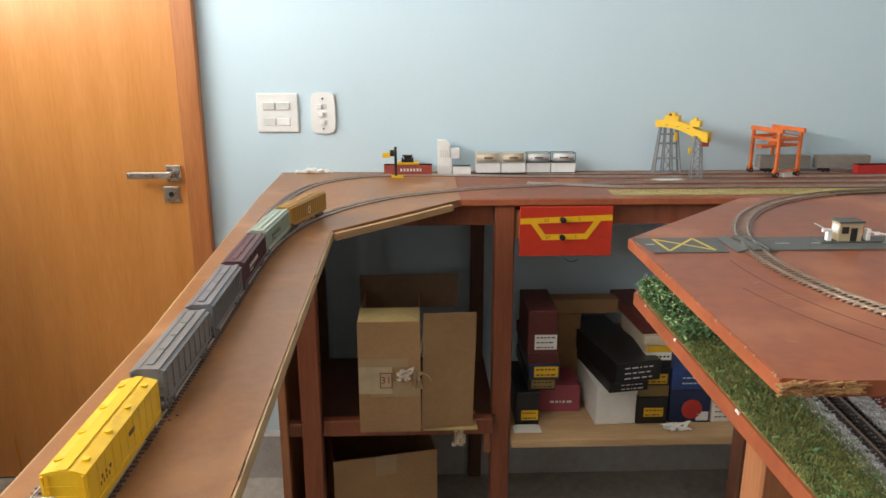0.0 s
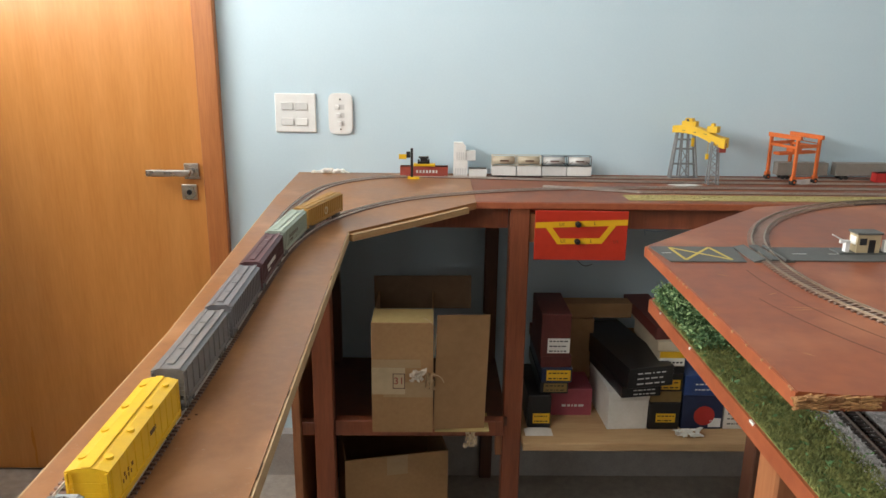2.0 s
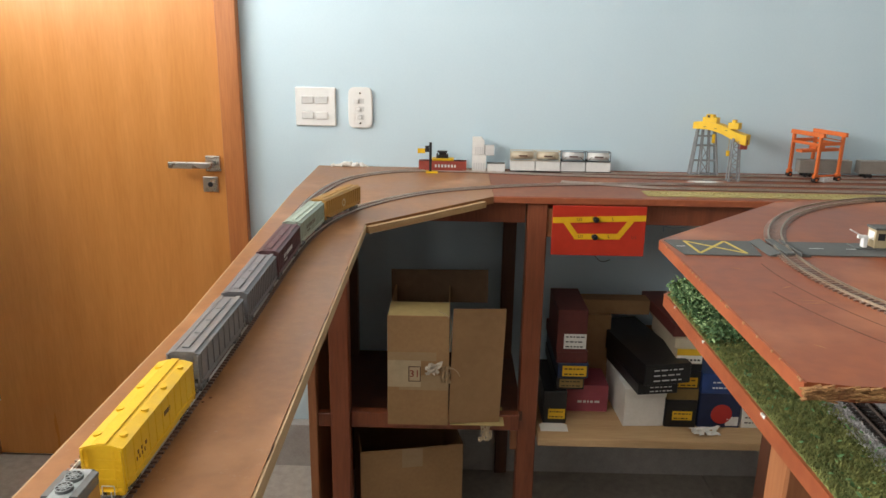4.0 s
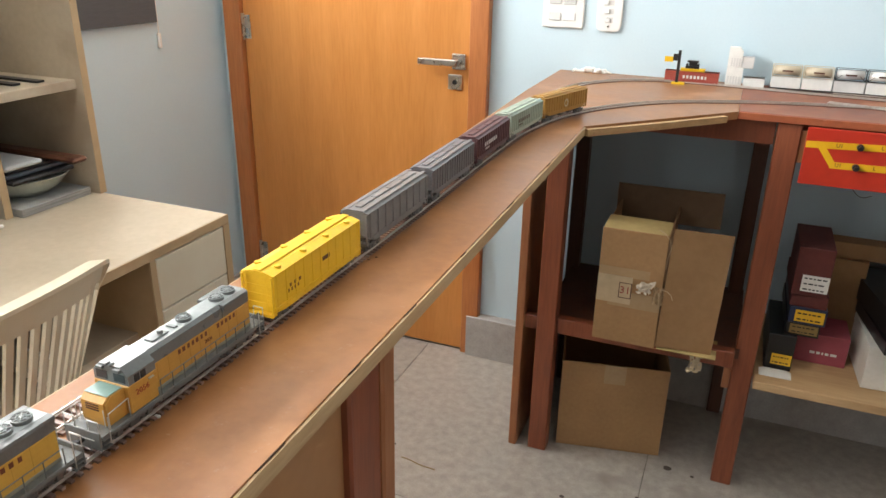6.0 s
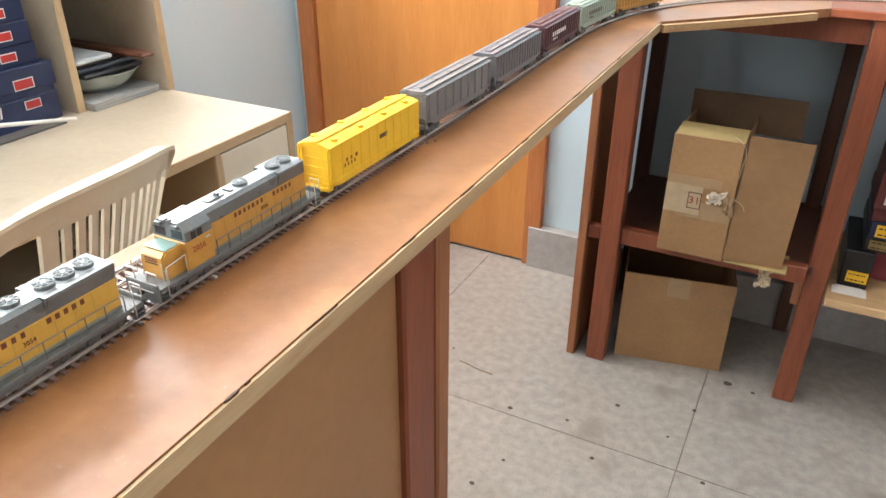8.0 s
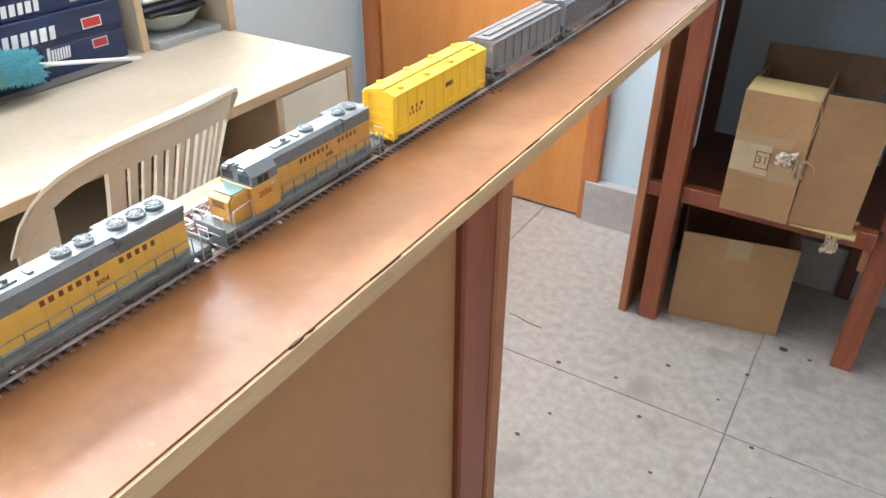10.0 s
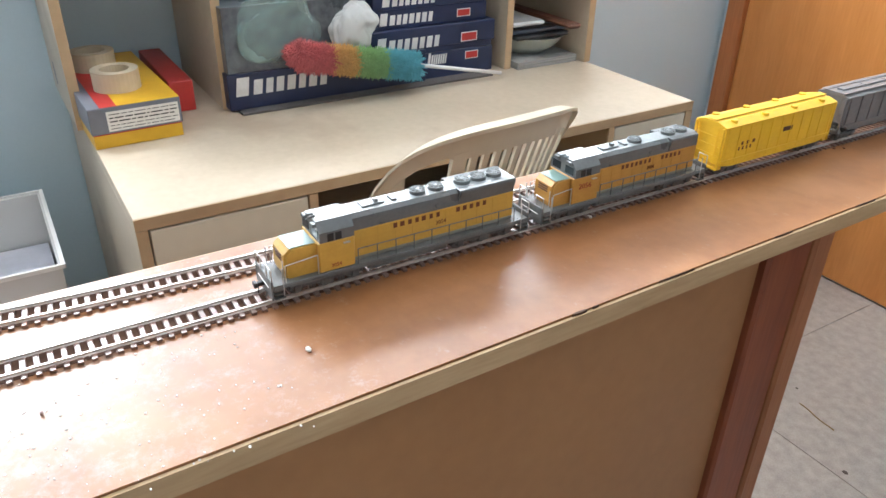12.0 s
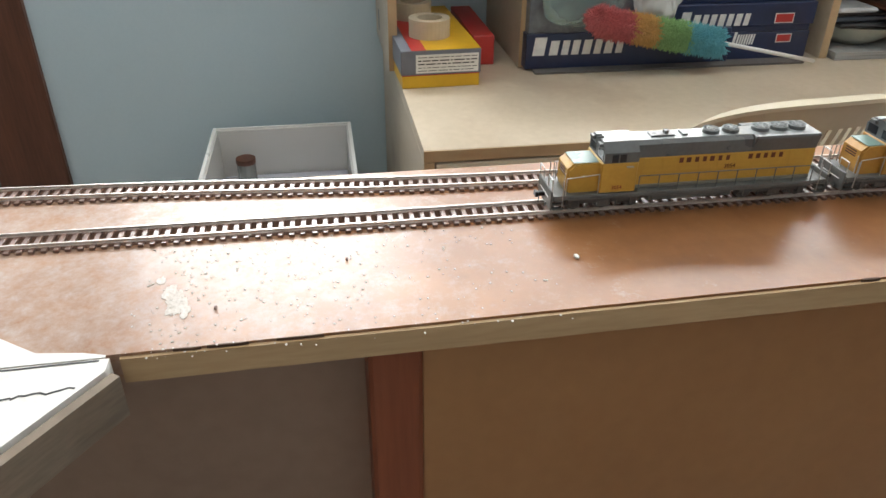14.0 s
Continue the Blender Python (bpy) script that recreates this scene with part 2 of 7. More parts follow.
NAVY = mat("navy_card", (0.018, 0.03, 0.085), (0.013, 0.022, 0.06), rough=0.35, scale=9, bump=0.04)
BLUEB = mat("blue_card", (0.03, 0.07, 0.24), (0.025, 0.055, 0.18), rough=0.35, scale=9, bump=0.04)
BLKB = mat("black_card", (0.016, 0.015, 0.015), (0.011, 0.01, 0.01), rough=0.32, scale=9, bump=0.04)
MAROONB = mat("maroon_card", (0.13, 0.028, 0.022), (0.095, 0.02, 0.016), rough=0.5, scale=9, bump=0.05)
PINKB = mat("pink_card", (0.36, 0.075, 0.10), (0.30, 0.06, 0.085), rough=0.45, scale=9, bump=0.05)
YELB = mat("yellow_card", (0.74, 0.44, 0.02), (0.66, 0.38, 0.015), rough=0.4, scale=9, bump=0.04)
GREYB = mat("grey_card", (0.17, 0.18, 0.21), (0.14, 0.15, 0.175), rough=0.45, scale=9, bump=0.04)
REDB = mat("red_card", (0.50, 0.035, 0.03), (0.42, 0.028, 0.024), rough=0.4, scale=9, bump=0.04)
CREAMB = mat("cream_card", (0.60, 0.52, 0.38), (0.52, 0.44, 0.31), rough=0.5, scale=9, bump=0.04)
OLIVEB = mat("olive_card", (0.26, 0.17, 0.05), (0.21, 0.135, 0.04), rough=0.5, scale=9, bump=0.04)
BLIND = mat("dark_blind_fabric", (0.10, 0.105, 0.115), (0.08, 0.085, 0.095), rough=0.85, scale=30, stretch=(1, 1, 6), bump=0.15)
INK = mat("black_ink", (0.02, 0.018, 0.016), rough=0.6, scale=30, bump=0)
TRANS = clear("milky_plastic", (0.78, 0.77, 0.74), 0.3, 0.75)
BAGM = clear("thin_bag_plastic", (0.40, 0.56, 0.52), 0.18, 0.34)
GLASS = clear("window_glass", (0.9, 0.95, 0.97), 0.02, 0.12)

# ---------------------------------------------------------------- makers


CORNERS = [(a, b, c) for a in (-0.5, 0.5) for b in (-0.5, 0.5) for c in (-0.5, 0.5)]
SIDES = ((0, 1, 3, 2), (4, 6, 7, 5), (0, 4, 5, 1), (2, 3, 7, 6), (0, 2, 6, 4), (1, 5, 7, 3))


def box(bm, x0, x1, y0, y1, z0, z1, bevel=0.0, m=None):
    """A block between two corners, its edges rounded by bevel."""
    g = [bm.verts.new(((x0 + x1) / 2 + a * (x1 - x0), (y0 + y1) / 2 + b * (y1 - y0), (z0 + z1) / 2 + c * (z1 - z0))) for a, b, c in CORNERS]
    fs = [bm.faces.new([g[i] for i in f]) for f in SIDES]
    if bevel:
        es = list({e for f in fs for e in f.edges})
        g = bmesh.ops.bevel(bm, geom=es, offset=bevel, segments=1, affect="EDGES", clamp_overlap=True)["verts"]
    if m is not None:
        for v in g:
            v.co = m @ v.co
    return bm


def rod(bm, a, b, r, seg=8, r2=None):
    """A round bar from a to b, of radius r, or tapering to r2."""
    a, b = Vector(a), Vector(b)
    r2 = r if r2 is None else r2
    q = (b - a).to_track_quat("Z", "Y")
    u, v = q @ Vector((1, 0, 0)), q @ Vector((0, 1, 0))
    lo, hi = [], []
    for i in range(seg):
        d = u * math.cos(math.tau * i / seg) + v * math.sin(math.tau * i / seg)
        lo.append(bm.verts.new(a + d * r))
        hi.append(bm.verts.new(b + d * r2))
    for i in range(seg):
        k = (i + 1) % seg
        bm.faces.new((lo[i], lo[k], hi[k], hi[i]))
    bm.faces.new(lo[::-1])
    bm.faces.new(hi)
    return bm


def lump(bm, at, r, sx=1.0, sy=1.0, sz=1.0):
    """A small eight-faced grain."""
    x, y, z = at
    p = [bm.verts.new(c) for c in ((x + r * sx, y, z), (x, y + r * sy, z), (x - r * sx, y, z), (x, y - r * sy, z), (x, y, z + r * sz), (x, y, z - r * sz))]
    for i in range(4):
        k = (i + 1) % 4
        bm.faces.new((p[i], p[k], p[4]))
        bm.faces.new((p[k], p[i], p[5]))
    return bm


def prism(bm, outline, z0, z1):
    """An upright slab over a plan outline."""
    lo = [bm.verts.new((x, y, z0)) for x, y in outline]
    hi = [bm.verts.new((x, y, z1)) for x, y in outline]
    n = len(outline)
    bm.faces.new(hi)
    bm.faces.new(lo[::-1])
    for i in range(n):
        bm.faces.new((lo[i], lo[(i + 1) % n], hi[(i + 1) % n], hi[i]))
    bmesh.ops.recalc_face_normals(bm, faces=bm.faces)
    return bm


def sweep(bm, pts, w, h, up=Vector((0, 0, 1)), closed=False):
    """A bar of width w and height h along a row of points, standing on them."""
    rings = []
    n = len(pts)
    pts = [Vector(p) for p in pts]
    for i, p in enumerate(pts):
        d = (pts[(i + 1) % n] - pts[i - 1]) if closed else (pts[min(i + 1, n - 1)] - pts[max(i - 1, 0)])
        s = d.cross(up).normalized() * (w / 2)
        rings.append([bm.verts.new(q) for q in (p - s, p + s, p + s + up * h, p - s + up * h)])
    for i in range(n if closed else n - 1):
        a, b = rings[i], rings[(i + 1) % n]
        for k in range(4):
            bm.faces.new((a[k], a[(k + 1) % 4], b[(k + 1) % 4], b[k]))
    if not closed:
        bm.faces.new(rings[0][::-1])
        bm.faces.new(rings[-1])
    bmesh.ops.recalc_face_normals(bm, faces=bm.faces)
    return bm


def extrude_along(bm, pts, section):
    """A bar of the given (sideways, up) section along a row of points."""
    rings = []
    n = len(pts)
    for i, p in enumerate(pts):
        d = (pts[min(i + 1, n - 1)] - pts[max(i - 1, 0)]).normalized()
        s = Vector((d.y, -d.x, 0))
        rings.append([bm.verts.new(p + s * a + Vector((0, 0, b))) for a, b in section])
    k = len(section)
    for a, b in zip(rings, rings[1:]):
        for i in range(k):
            bm.faces.new((a[i], a[(i + 1) % k], b[(i + 1) % k], b[i]))
    bm.faces.new(rings[0][::-1])
    bm.faces.new(rings[-1])
    return bm


def part(name, bm, material, parent=None, label="", smooth=False):
    me = bpy.data.meshes.new(name)
    bmesh.ops.recalc_face_normals(bm, faces=bm.faces)
    bm.to_mesh(me)
    bm.free()
    me.materials.append(material)
    if smooth:
        for p in me.polygons:
            p.use_smooth = True
    ob = new(name, me)
    if parent is not None:
        ob.parent = parent
    if label:
        ob["label"] = label
    return ob


def pbox(name, dims, material, parent=None, label="", bevel=0.0, m=None):
    return part(name, box(bmesh.new(), *dims, bevel=bevel, m=m), material, parent, label)


def thing(name, label, category, at=(0, 0, 0), rz=0.0, group="", kind=""):
    ob = new(name)
    ob.empty_display_size = 0.02
    ob.matrix_world = pose(*at, 0, 0, rz)
    return tagged(ob, label, category, group, kind)


def again(name, source, parent, m):
    """One more piece on the mesh of source."""
    ob = new(name, source.data)
    ob.parent = parent
    ob.matrix_local = m
    return ob


def words(name, text, size, m, material, parent, depth=0.0002):
    """Lettering as a thin mesh, its middle at the pose m, facing that pose's z."""
    cu = bpy.data.curves.new(name, "FONT")
    cu.body, cu.size, cu.extrude, cu.align_x, cu.align_y = text, size, depth, "CENTER", "CENTER"
    cu.resolution_u = 2
    tmp = bpy.data.objects.new(name, cu)
    scene.collection.objects.link(tmp)
    me = bpy.data.meshes.new_from_object(tmp)
    bpy.data.objects.remove(tmp)
    me.materials.clear()
    me.materials.append(material)
    ob = new(name, me)
    ob.parent = parent
    ob.matrix_local = m
    return ob


def bars(bm, x0, x1, z0, z1, n, y, t=0.0002, seed=1, gap=0.28, fill=None):
    """A row of n plain bars standing for lettering on a face that looks along y."""
    rnd = random.Random(seed)
    w = (x1 - x0) / n
    for i in range(n):
        if fill and not fill[i]:
            continue
        a = x0 + i * w + w * gap / 2
        box(bm, a, a + w * (1 - gap) * rnd.uniform(0.75, 1), y - t, y + t, z0, z1)
    return bm


H = 1.033

# ---------------------------------------------------------------- room
floor = tagged(pbox("floor", (-1.5, 3.05, -6.9, 0.15, -0.12, -0.004), GROUT), "speckled grey-beige stone tile floor with dark joints", "floor", kind="structure")
wn_ = tagged(pbox("wall_north", (-1.5, 3.05, 0.0, 0.14, -0.004, 2.65), WALL), "pale blue painted plaster wall", "wall", kind="structure")
# Tone for the unseen south wall, darkened to cut bounce under the table
WALLD = mat("low_bounce_blue_grey", (0.25, 0.29, 0.31), (0.22, 0.265, 0.285), rough=0.6, scale=4, bump=0.12, fine=40)
# Unseen east wall, near white so it bounces light onto the shelf unit
tagged(pbox("wall_east", (2.9, 3.05, -6.9, 0.0, -0.004, 2.65), CEIL), "plain unseen white wall, kept pale to bounce light", "wall", kind="structure")
ww = bmesh.new()
box(ww, -1.5, -1.36, -3.15, 0.0, -0.004, 1.15)
box(ww, -1.5, -1.36, -0.36, 0.0, 1.15, 2.2)
box(ww, -1.5, -1.36, -3.15, -2.95, 1.15, 2.2)
box(ww, -1.5, -1.36, -3.15, 0.0, 2.2, 2.65)
box(ww, -1.5, -1.36, -4.35, -3.15, 2.25, 2.65)
box(ww, -1.5, -1.36, -6.9, -4.35, -0.004, 2.65)
tagged(part("wall_west", ww, WALL), "pale blue painted plaster wall with window openings", "wall", kind="structure")
tagged(pbox("wall_south", (-1.36, 2.9, -6.9, -6.75, -0.004, 2.65), WALLD), "plain unseen blue-grey wall, darkened to cut bounced light", "wall", kind="structure")
tagged(pbox("ceiling", (-1.5, 3.05, -6.9, 0.14, 2.65, 2.75), CEIL), "plain white painted ceiling", "ceiling", kind="structure")
bb = bmesh.new()
box(bb, -0.384, 2.9, -0.042, -0.0345, -0.004, 0.157, 0.002)
box(bb, -0.342, 2.9, -0.0345, 0.0, -0.004, 0.155)
box(bb, -1.36, -1.348, -3.1, -0.012, -0.004, 0.145, 0.002)
tagged(part("baseboard", bb, SKIRT), "grey stone skirting along the wall foot", "baseboard", kind="structure")

# glazed balcony door in the west wall
w1 = tagged(new("window_1"), "tall glazed balcony door with a dark brown timber frame", "window", kind="structure")
for y0, y1 in ((-3.15, -2.985), (-4.35, -4.25), (-3.80, -3.72)):
    pbox("window_frame", (-1.44, -1.34, y0, y1, 0.0, 2.25), DARKWOOD, w1, bevel=0.004)
for z0, z1 in ((0.0, 0.1), (2.15, 2.25)):
    pbox("window_frame", (-1.435, -1.345, -4.25, -3.80, z0, z1), DARKWOOD, w1, bevel=0.004)
    pbox("window_frame", (-1.435, -1.345, -3.72, -3.15, z0, z1), DARKWOOD, w1, bevel=0.004)
for y0, y1 in ((-4.25, -3.80), (-3.72, -3.15)):
    g = pbox("pane", (-1.394, -1.388, y0, y1, 0.1, 2.15), GLASS, w1)
    g.visible_shadow = False
# second window, behind the shelf unit, its north part blacked out
w2 = tagged(new("window_2"), "wide window with dark timber frame and a half-drawn blind", "window", kind="structure")
for y0, y1 in ((-2.95, -2.90), (-2.00, -1.95), (-1.05, -1.00), (-0.41, -0.36)):
    pbox("window_frame", (-1.47, -1.40, y0, y1, 1.15, 2.2), DARKWOOD, w2, bevel=0.003)
for y0, y1 in ((-2.90, -2.00), (-1.95, -1.05), (-1.00, -0.41)):
    for z0, z1 in ((1.15, 1.20), (2.15, 2.2)):
        pbox("window_frame", (-1.468, -1.402, y0, y1, z0, z1), DARKWOOD, w2, bevel=0.003)
    g = pbox("pane", (-1.442, -1.436, y0, y1, 1.2, 2.15), GLASS, w2)
    g.visible_shadow = False
bl = bmesh.new()
for i in range(9):
    z = 1.135 + i * 0.05
    sweep(bl, [(-1.352, -2.93, z), (-1.352, -0.337, z)], 0.012, 0.050)
blind = tagged(part("roller_blind", bl, BLIND), "dark grey ribbed fabric blind across the lower window", "blind")
co = thing("blind_cord", "thin white cord with a small weight beside the blind", "cord", (-1.352, -0.33, 0))
part("cord", rod(bmesh.new(), (0, 0, 1.09), (0, 0, 2.1), 0.0018, 6), WHITE, co)
pbox("cord_weight", (-0.005, 0.005, -0.006, 0.006, 1.055, 1.10), WHITE, co, bevel=0.002)
# door
d1 = tagged(new("door_1"), "closed orange-brown veneered wooden door with lever handle", "door", kind="structure")
pbox("door_leaf", (-1.243, -0.397, -0.016, -0.001, 0.006, 2.10), DOORW, d1, bevel=0.002)
pbox("door_frame", (-1.315, -1.246, -0.034, -0.001, 0.0, 2.10), JAMB, d1, bevel=0.003)
pbox("door_frame", (-0.394, -0.332, -0.034, -0.001, 0.0, 2.10), JAMB, d1, bevel=0.003)
pbox("door_frame", (-1.315, -0.332, -0.034, -0.001, 2.103, 2.17), JAMB, d1, bevel=0.003)
for z in (1.10, 0.25, 1.85):
    hb = bmesh.new()
    rod(hb, (-1.243, -0.022, z - 0.045), (-1.243, -0.022, z + 0.045), 0.006, 8)
    box(hb, -1.243, -1.215, -0.019, -0.0165, z - 0.04, z + 0.04)
    part("hinge", hb, STEEL, d1)
hd = bmesh.new()
box(hd, -0.455, -0.408, -0.024, -0.0163, 1.012, 1.060, 0.002)
rod(hd, (-0.432, -0.022, 1.036), (-0.432, -0.06, 1.036), 0.009, 10)
box(hd, -0.556, -0.424, -0.067, -0.053, 1.026, 1.046, 0.003)
handle = part("door_handle", hd, STEEL, d1, "brushed metal lever handle")
kh = bmesh.new()
box(kh, -0.467, -0.420, -0.023, -0.0163, 0.947, 0.995, 0.002)
plate = part("lock_plate", kh, STEEL, d1)
part("keyhole", rod(bmesh.new(), (-0.4435, -0.0245, 0.971), (-0.4435, -0.0225, 0.971), 0.008, 10), BLACK, plate)
d1.location.x = -0.012

# switch plates
sw = thing("light_switch", "square white wall plate with four rocker keys", "switch", (-0.1240, 0, 1.213))
pbox("plate", (-0.0615, 0.0615, -0.008, -0.0003, -0.058, 0.058), WHITE, sw, bevel=0.003)
for kx, kz in ((-0.024, 0.020), (0.019, 0.020), (-0.024, -0.026), (0.019, -0.026)):
    pbox("rocker_key", (kx - 0.018, kx + 0.018, -0.0115, -0.0078, kz - 0.011, kz + 0.011), GREYP if kz > 0 or kx < 0 else WHITE, sw, bevel=0.0015)
so = thing("fan_control", "tall white wall plate with three small switches", "switch", (0.0112, 0, 1.212))
ring = []
for k in range(40):
    a = math.tau * k / 40
    c, e = math.cos(a), math.sin(a)
    ring.append((0.037 * math.copysign(abs(c) ** 0.42, c), 0.061 * math.copysign(abs(e) ** 0.34, e)))
pl = prism(bmesh.new(), ring, 0.0003, 0.009)
bmesh.ops.bevel(pl, geom=[e for e in pl.edges if min(v.co.z for v in e.verts) > 0.008], offset=0.0025, segments=2, affect="EDGES")
bmesh.ops.transform(pl, matrix=pose(0, 0, 0, 90, 0, 0), verts=pl.verts)
part("plate", pl, WHITE, so)
for i, kz in enumerate((0.02, -0.004, -0.028)):
    pbox("switch_key", (-0.018 + 0.004 * i, -0.004 + 0.004 * i, -0.014, -0.0088, kz - 0.006, kz + 0.006), WHITE, so, bevel=0.001)
    pbox("switch_slot", (-0.006, 0.012, -0.0093, -0.0087, kz - 0.0075, kz + 0.0075), GREYP, so)
for kz in (0.043, -0.046):
    part("screw", rod(bmesh.new(), (0, -0.0105, kz), (0, -0.0085, kz), 0.003, 8), STEEL, so)

# ---------------------------------------------------------------- layout decks
shelf = thing("layout_shelf", "brown sealed hardboard shelf carrying two model tracks", "layout shelf")


def rim(y):
    """The shelf's room-side edge, which leaves the wall a little out of square."""
    return 0.113 + 0.0185 * (-0.735 - y)


DECK = [(-0.121, -0.001), (-0.116, -0.34), (-0.094, -0.86), (-0.074, -1.30), (-0.072, -2.45), (-0.10, -3.35), (rim(-3.35) - 0.003, -3.35), (rim(-0.735) - 0.003, -0.735), (0.4005, -0.4215), (0.4005, -0.001)]
part("deck", prism(bmesh.new(), DECK, H - 0.018, H), SHELF, shelf)
part("edge_strip", sweep(bmesh.new(), [(rim(y) - 0.00125, y, H - 0.0180) for y in (-2.4475, -1.9, -1.3, -0.733)], 0.0025, 0.0165), EDGE, shelf, "pale pine edge strip")
lath = bmesh.new()
sweep(lath, [(0.117, -0.742, H - 0.0185), (0.240, -0.615, H - 0.0185), (0.376, -0.466, H - 0.0185)], 0.012, 0.0145)
part("corner_lath", lath, mat("tan_pine_lath", (0.45, 0.275, 0.125), (0.33, 0.185, 0.075), rough=0.55, scale=5, stretch=(3, 3, 9), bump=0.2, fine=7), shelf, "pale pine lath along the slanting corner")
part("edge_strip", sweep(bmesh.new(), [(x - 0.0015, y, H - 0.018) for x, y in DECK[1:6]], 0.0025, 0.017), EDGE, shelf)

for n, (y, L_, w_) in enumerate(((-1.988, 0.007, 0.0022), (-1.973, 0.003, 0.0012), (-2.390, 0.012, 0.0013), (-2.412, 0.008, 0.0011), (-2.350, 0.014, 0.0009), (-1.890, 0.020, 0.0008), (-1.760, 0.012, 0.0007), (-1.640, 0.016, 0.0009), (-1.480, 0.010, 0.0008), (-1.28, 0.018, 0.0009), (-1.05, 0.012, 0.0009))):
    cc = bmesh.new()
    ring = [(rim(y) - 0.0022 + 0.5 * w_ * math.cos(math.tau * k / 10) * (1 + 0.5 * noise.noise((k, n, 3))), y + L_ * math.sin(math.tau * k / 10)) for k in range(10)]
    part("edge_chip", prism(cc, ring, H - 0.002, H + 0.0003), mat("dark_chipped_edge", (0.10, 0.055, 0.03), (0.06, 0.03, 0.018), rough=0.9, scale=60), shelf)
table = thing("layout_table", "red-brown painted layout table along the wall", "table")
pbox("tabletop", (0.401, 2.88, -0.415, -0.001, H - 0.017, H), REDDECK, table, bevel=0.001)
pbox("front_edge", (0.4012, 2.88, -0.4225, -0.4155, H - 0.017, H - 0.0005), REDEDGE, table, "orange-red painted edge", bevel=0.001)
pbox("apron", (-0.02, 0.487, -0.385, -0.36, 0.957, H - 0.0185), POST, table)
pbox("apron", (0.544, 2.4, -0.385, -0.36, 0.957, H - 0.0185), POST, table)
pbox("leg", (0.490, 0.542, -0.412, -0.362, 0.0, H - 0.0175), POST, table, "red-stained timber post", bevel=0.003)
pbox("side_panel", (-0.082, -0.060, -0.475, -0.015, 0.0, H - 0.0185), POSTL, table, "paler timber end panel", bevel=0.002)
pbox("leg", (-0.024, 0.029, -0.470, -0.425, 0.0, H - 0.0185), POST, table, "red-stained timber post", bevel=0.003)
pbox("leg", (0.455, 0.495, -0.06, -0.02, 0.0, H - 0.0185), DARKWOOD, table, bevel=0.003)
pbox("leg", (-0.04, 0.0, -0.06, -0.02, 0.0, H - 0.0185), DARKWOOD, table, bevel=0.003)
pbox("leg", (1.62, 1.67, -0.412, -0.362, 0.0, H - 0.0175), POST, table, bevel=0.003)
# unseen end panel, added to keep light from the east out below
pbox("side_panel", (1.68, 1.70, -0.412, -0.015, 0.0, H - 0.0185), POSTL, table, bevel=0.002)
pbox("rail", (0.030, 0.489, -0.455, -0.425, 0.387, 0.433), POST, table, bevel=0.002)
pbox("rail", (-0.0595, -0.0245, -0.46, -0.435, 0.39, 0.43), POST, table, bevel=0.002)
pbox("shelf_board", (-0.02, 0.50, -0.424, -0.02, 0.402, 0.424), DARKWOOD, table)
pbox("shelf_board", (0.545, 1.66, -0.445, -0.02, 0.336, 0.360), PINE, table, "pale pine shelf board", bevel=0.002)
pbox("cleat", (0.472, 0.4895, -0.405, -0.37, 0.30, 0.386), POSTL, table)
pbox("cleat", (0.5425, 0.560, -0.405, -0.37, 0.925, 1.0), POSTL, table)

# supports under the shelf
sup = thing("shelf_support", "reddish timber posts with a tan hardboard panel under the shelf", "support", (-0.016, -0.010, 0), 1.06)
pbox("panel", (0.068, 0.085, -2.268, -1.730, 0.0, H - 0.0185), TAN, sup, "tan hardboard panel")
pbox("post", (0.045, 0.094, -1.729, -1.664, 0.0, H - 0.0185), POST, sup, bevel=0.003)
pbox("post", (0.055, 0.097, -1.663, -1.634, 0.0, H - 0.0185), POSTL, sup, bevel=0.003)
pbox("post", (0.045, 0.092, -2.304, -2.269, 0.0, H - 0.0185), POST, sup, bevel=0.003)
pbox("panel", (0.015, 0.029, -3.2, -2.285, 0.0, H - 0.0205), mat("brown_fibreboard", (0.34, 0.23, 0.165), (0.28, 0.185, 0.13), rough=0.6, scale=5, bump=0.05, fine=12), sup)

# white plastered board that widens the deck
south = thing("plaster_deck", "white plastered board with cracks widening the layout deck", "layout shelf")
part("deck", prism(bmesh.new(), [(rim(-3.35) + 0.0005, -3.35), (0.77, -3.35), (0.77, -2.89), (0.156, -2.452), (rim(-2.452) + 0.0005, -2.452)], H - 0.020, H + 0.0004), PLASTER, south)
# weathered timber whose base colour also carries the shade on this edge
part("edge_strip", sweep(bmesh.new(), [(0.158, -2.4465, H - 0.028), (0.78, -2.886, H - 0.028)], 0.006, 0.027), mat("shaded_weathered_timber", (0.25, 0.195, 0.14), (0.16, 0.12, 0.085), rough=0.7, scale=6, stretch=(2, 2, 12), bump=0.3, stain=(0.12, 0.08, 0.05), stain_at=0.66, stain_scale=14), south, "raw weathered timber edge, its colour darkened for shade")
pbox("leg", (0.66, 0.71, -3.3, -3.25, 0, H - 0.0205), POST, south)
pbox("leg", (0.14, 0.19, -3.3, -3.25, 0, H - 0.0205), POST, south)
skin = bmesh.new()
edge = []
for i in range(70):
    f = i / 69
    w_ = 0.118 - 0.020 * min(1, f * 12) + 0.012 * noise.noise((f * 60, 3, 1)) + 0.008 * noise.noise((f * 160, 5, 2))
    edge.append((min(w_ + 0.0245, 0.1435), -2.4545 - 0.88 * f))
prism(skin, [(rim(-3.3345) - 0.0005, -3.3345), (rim(-2.4545) - 0.0005, -2.4545)] + edge, H + 0.0001, H + 0.0007)
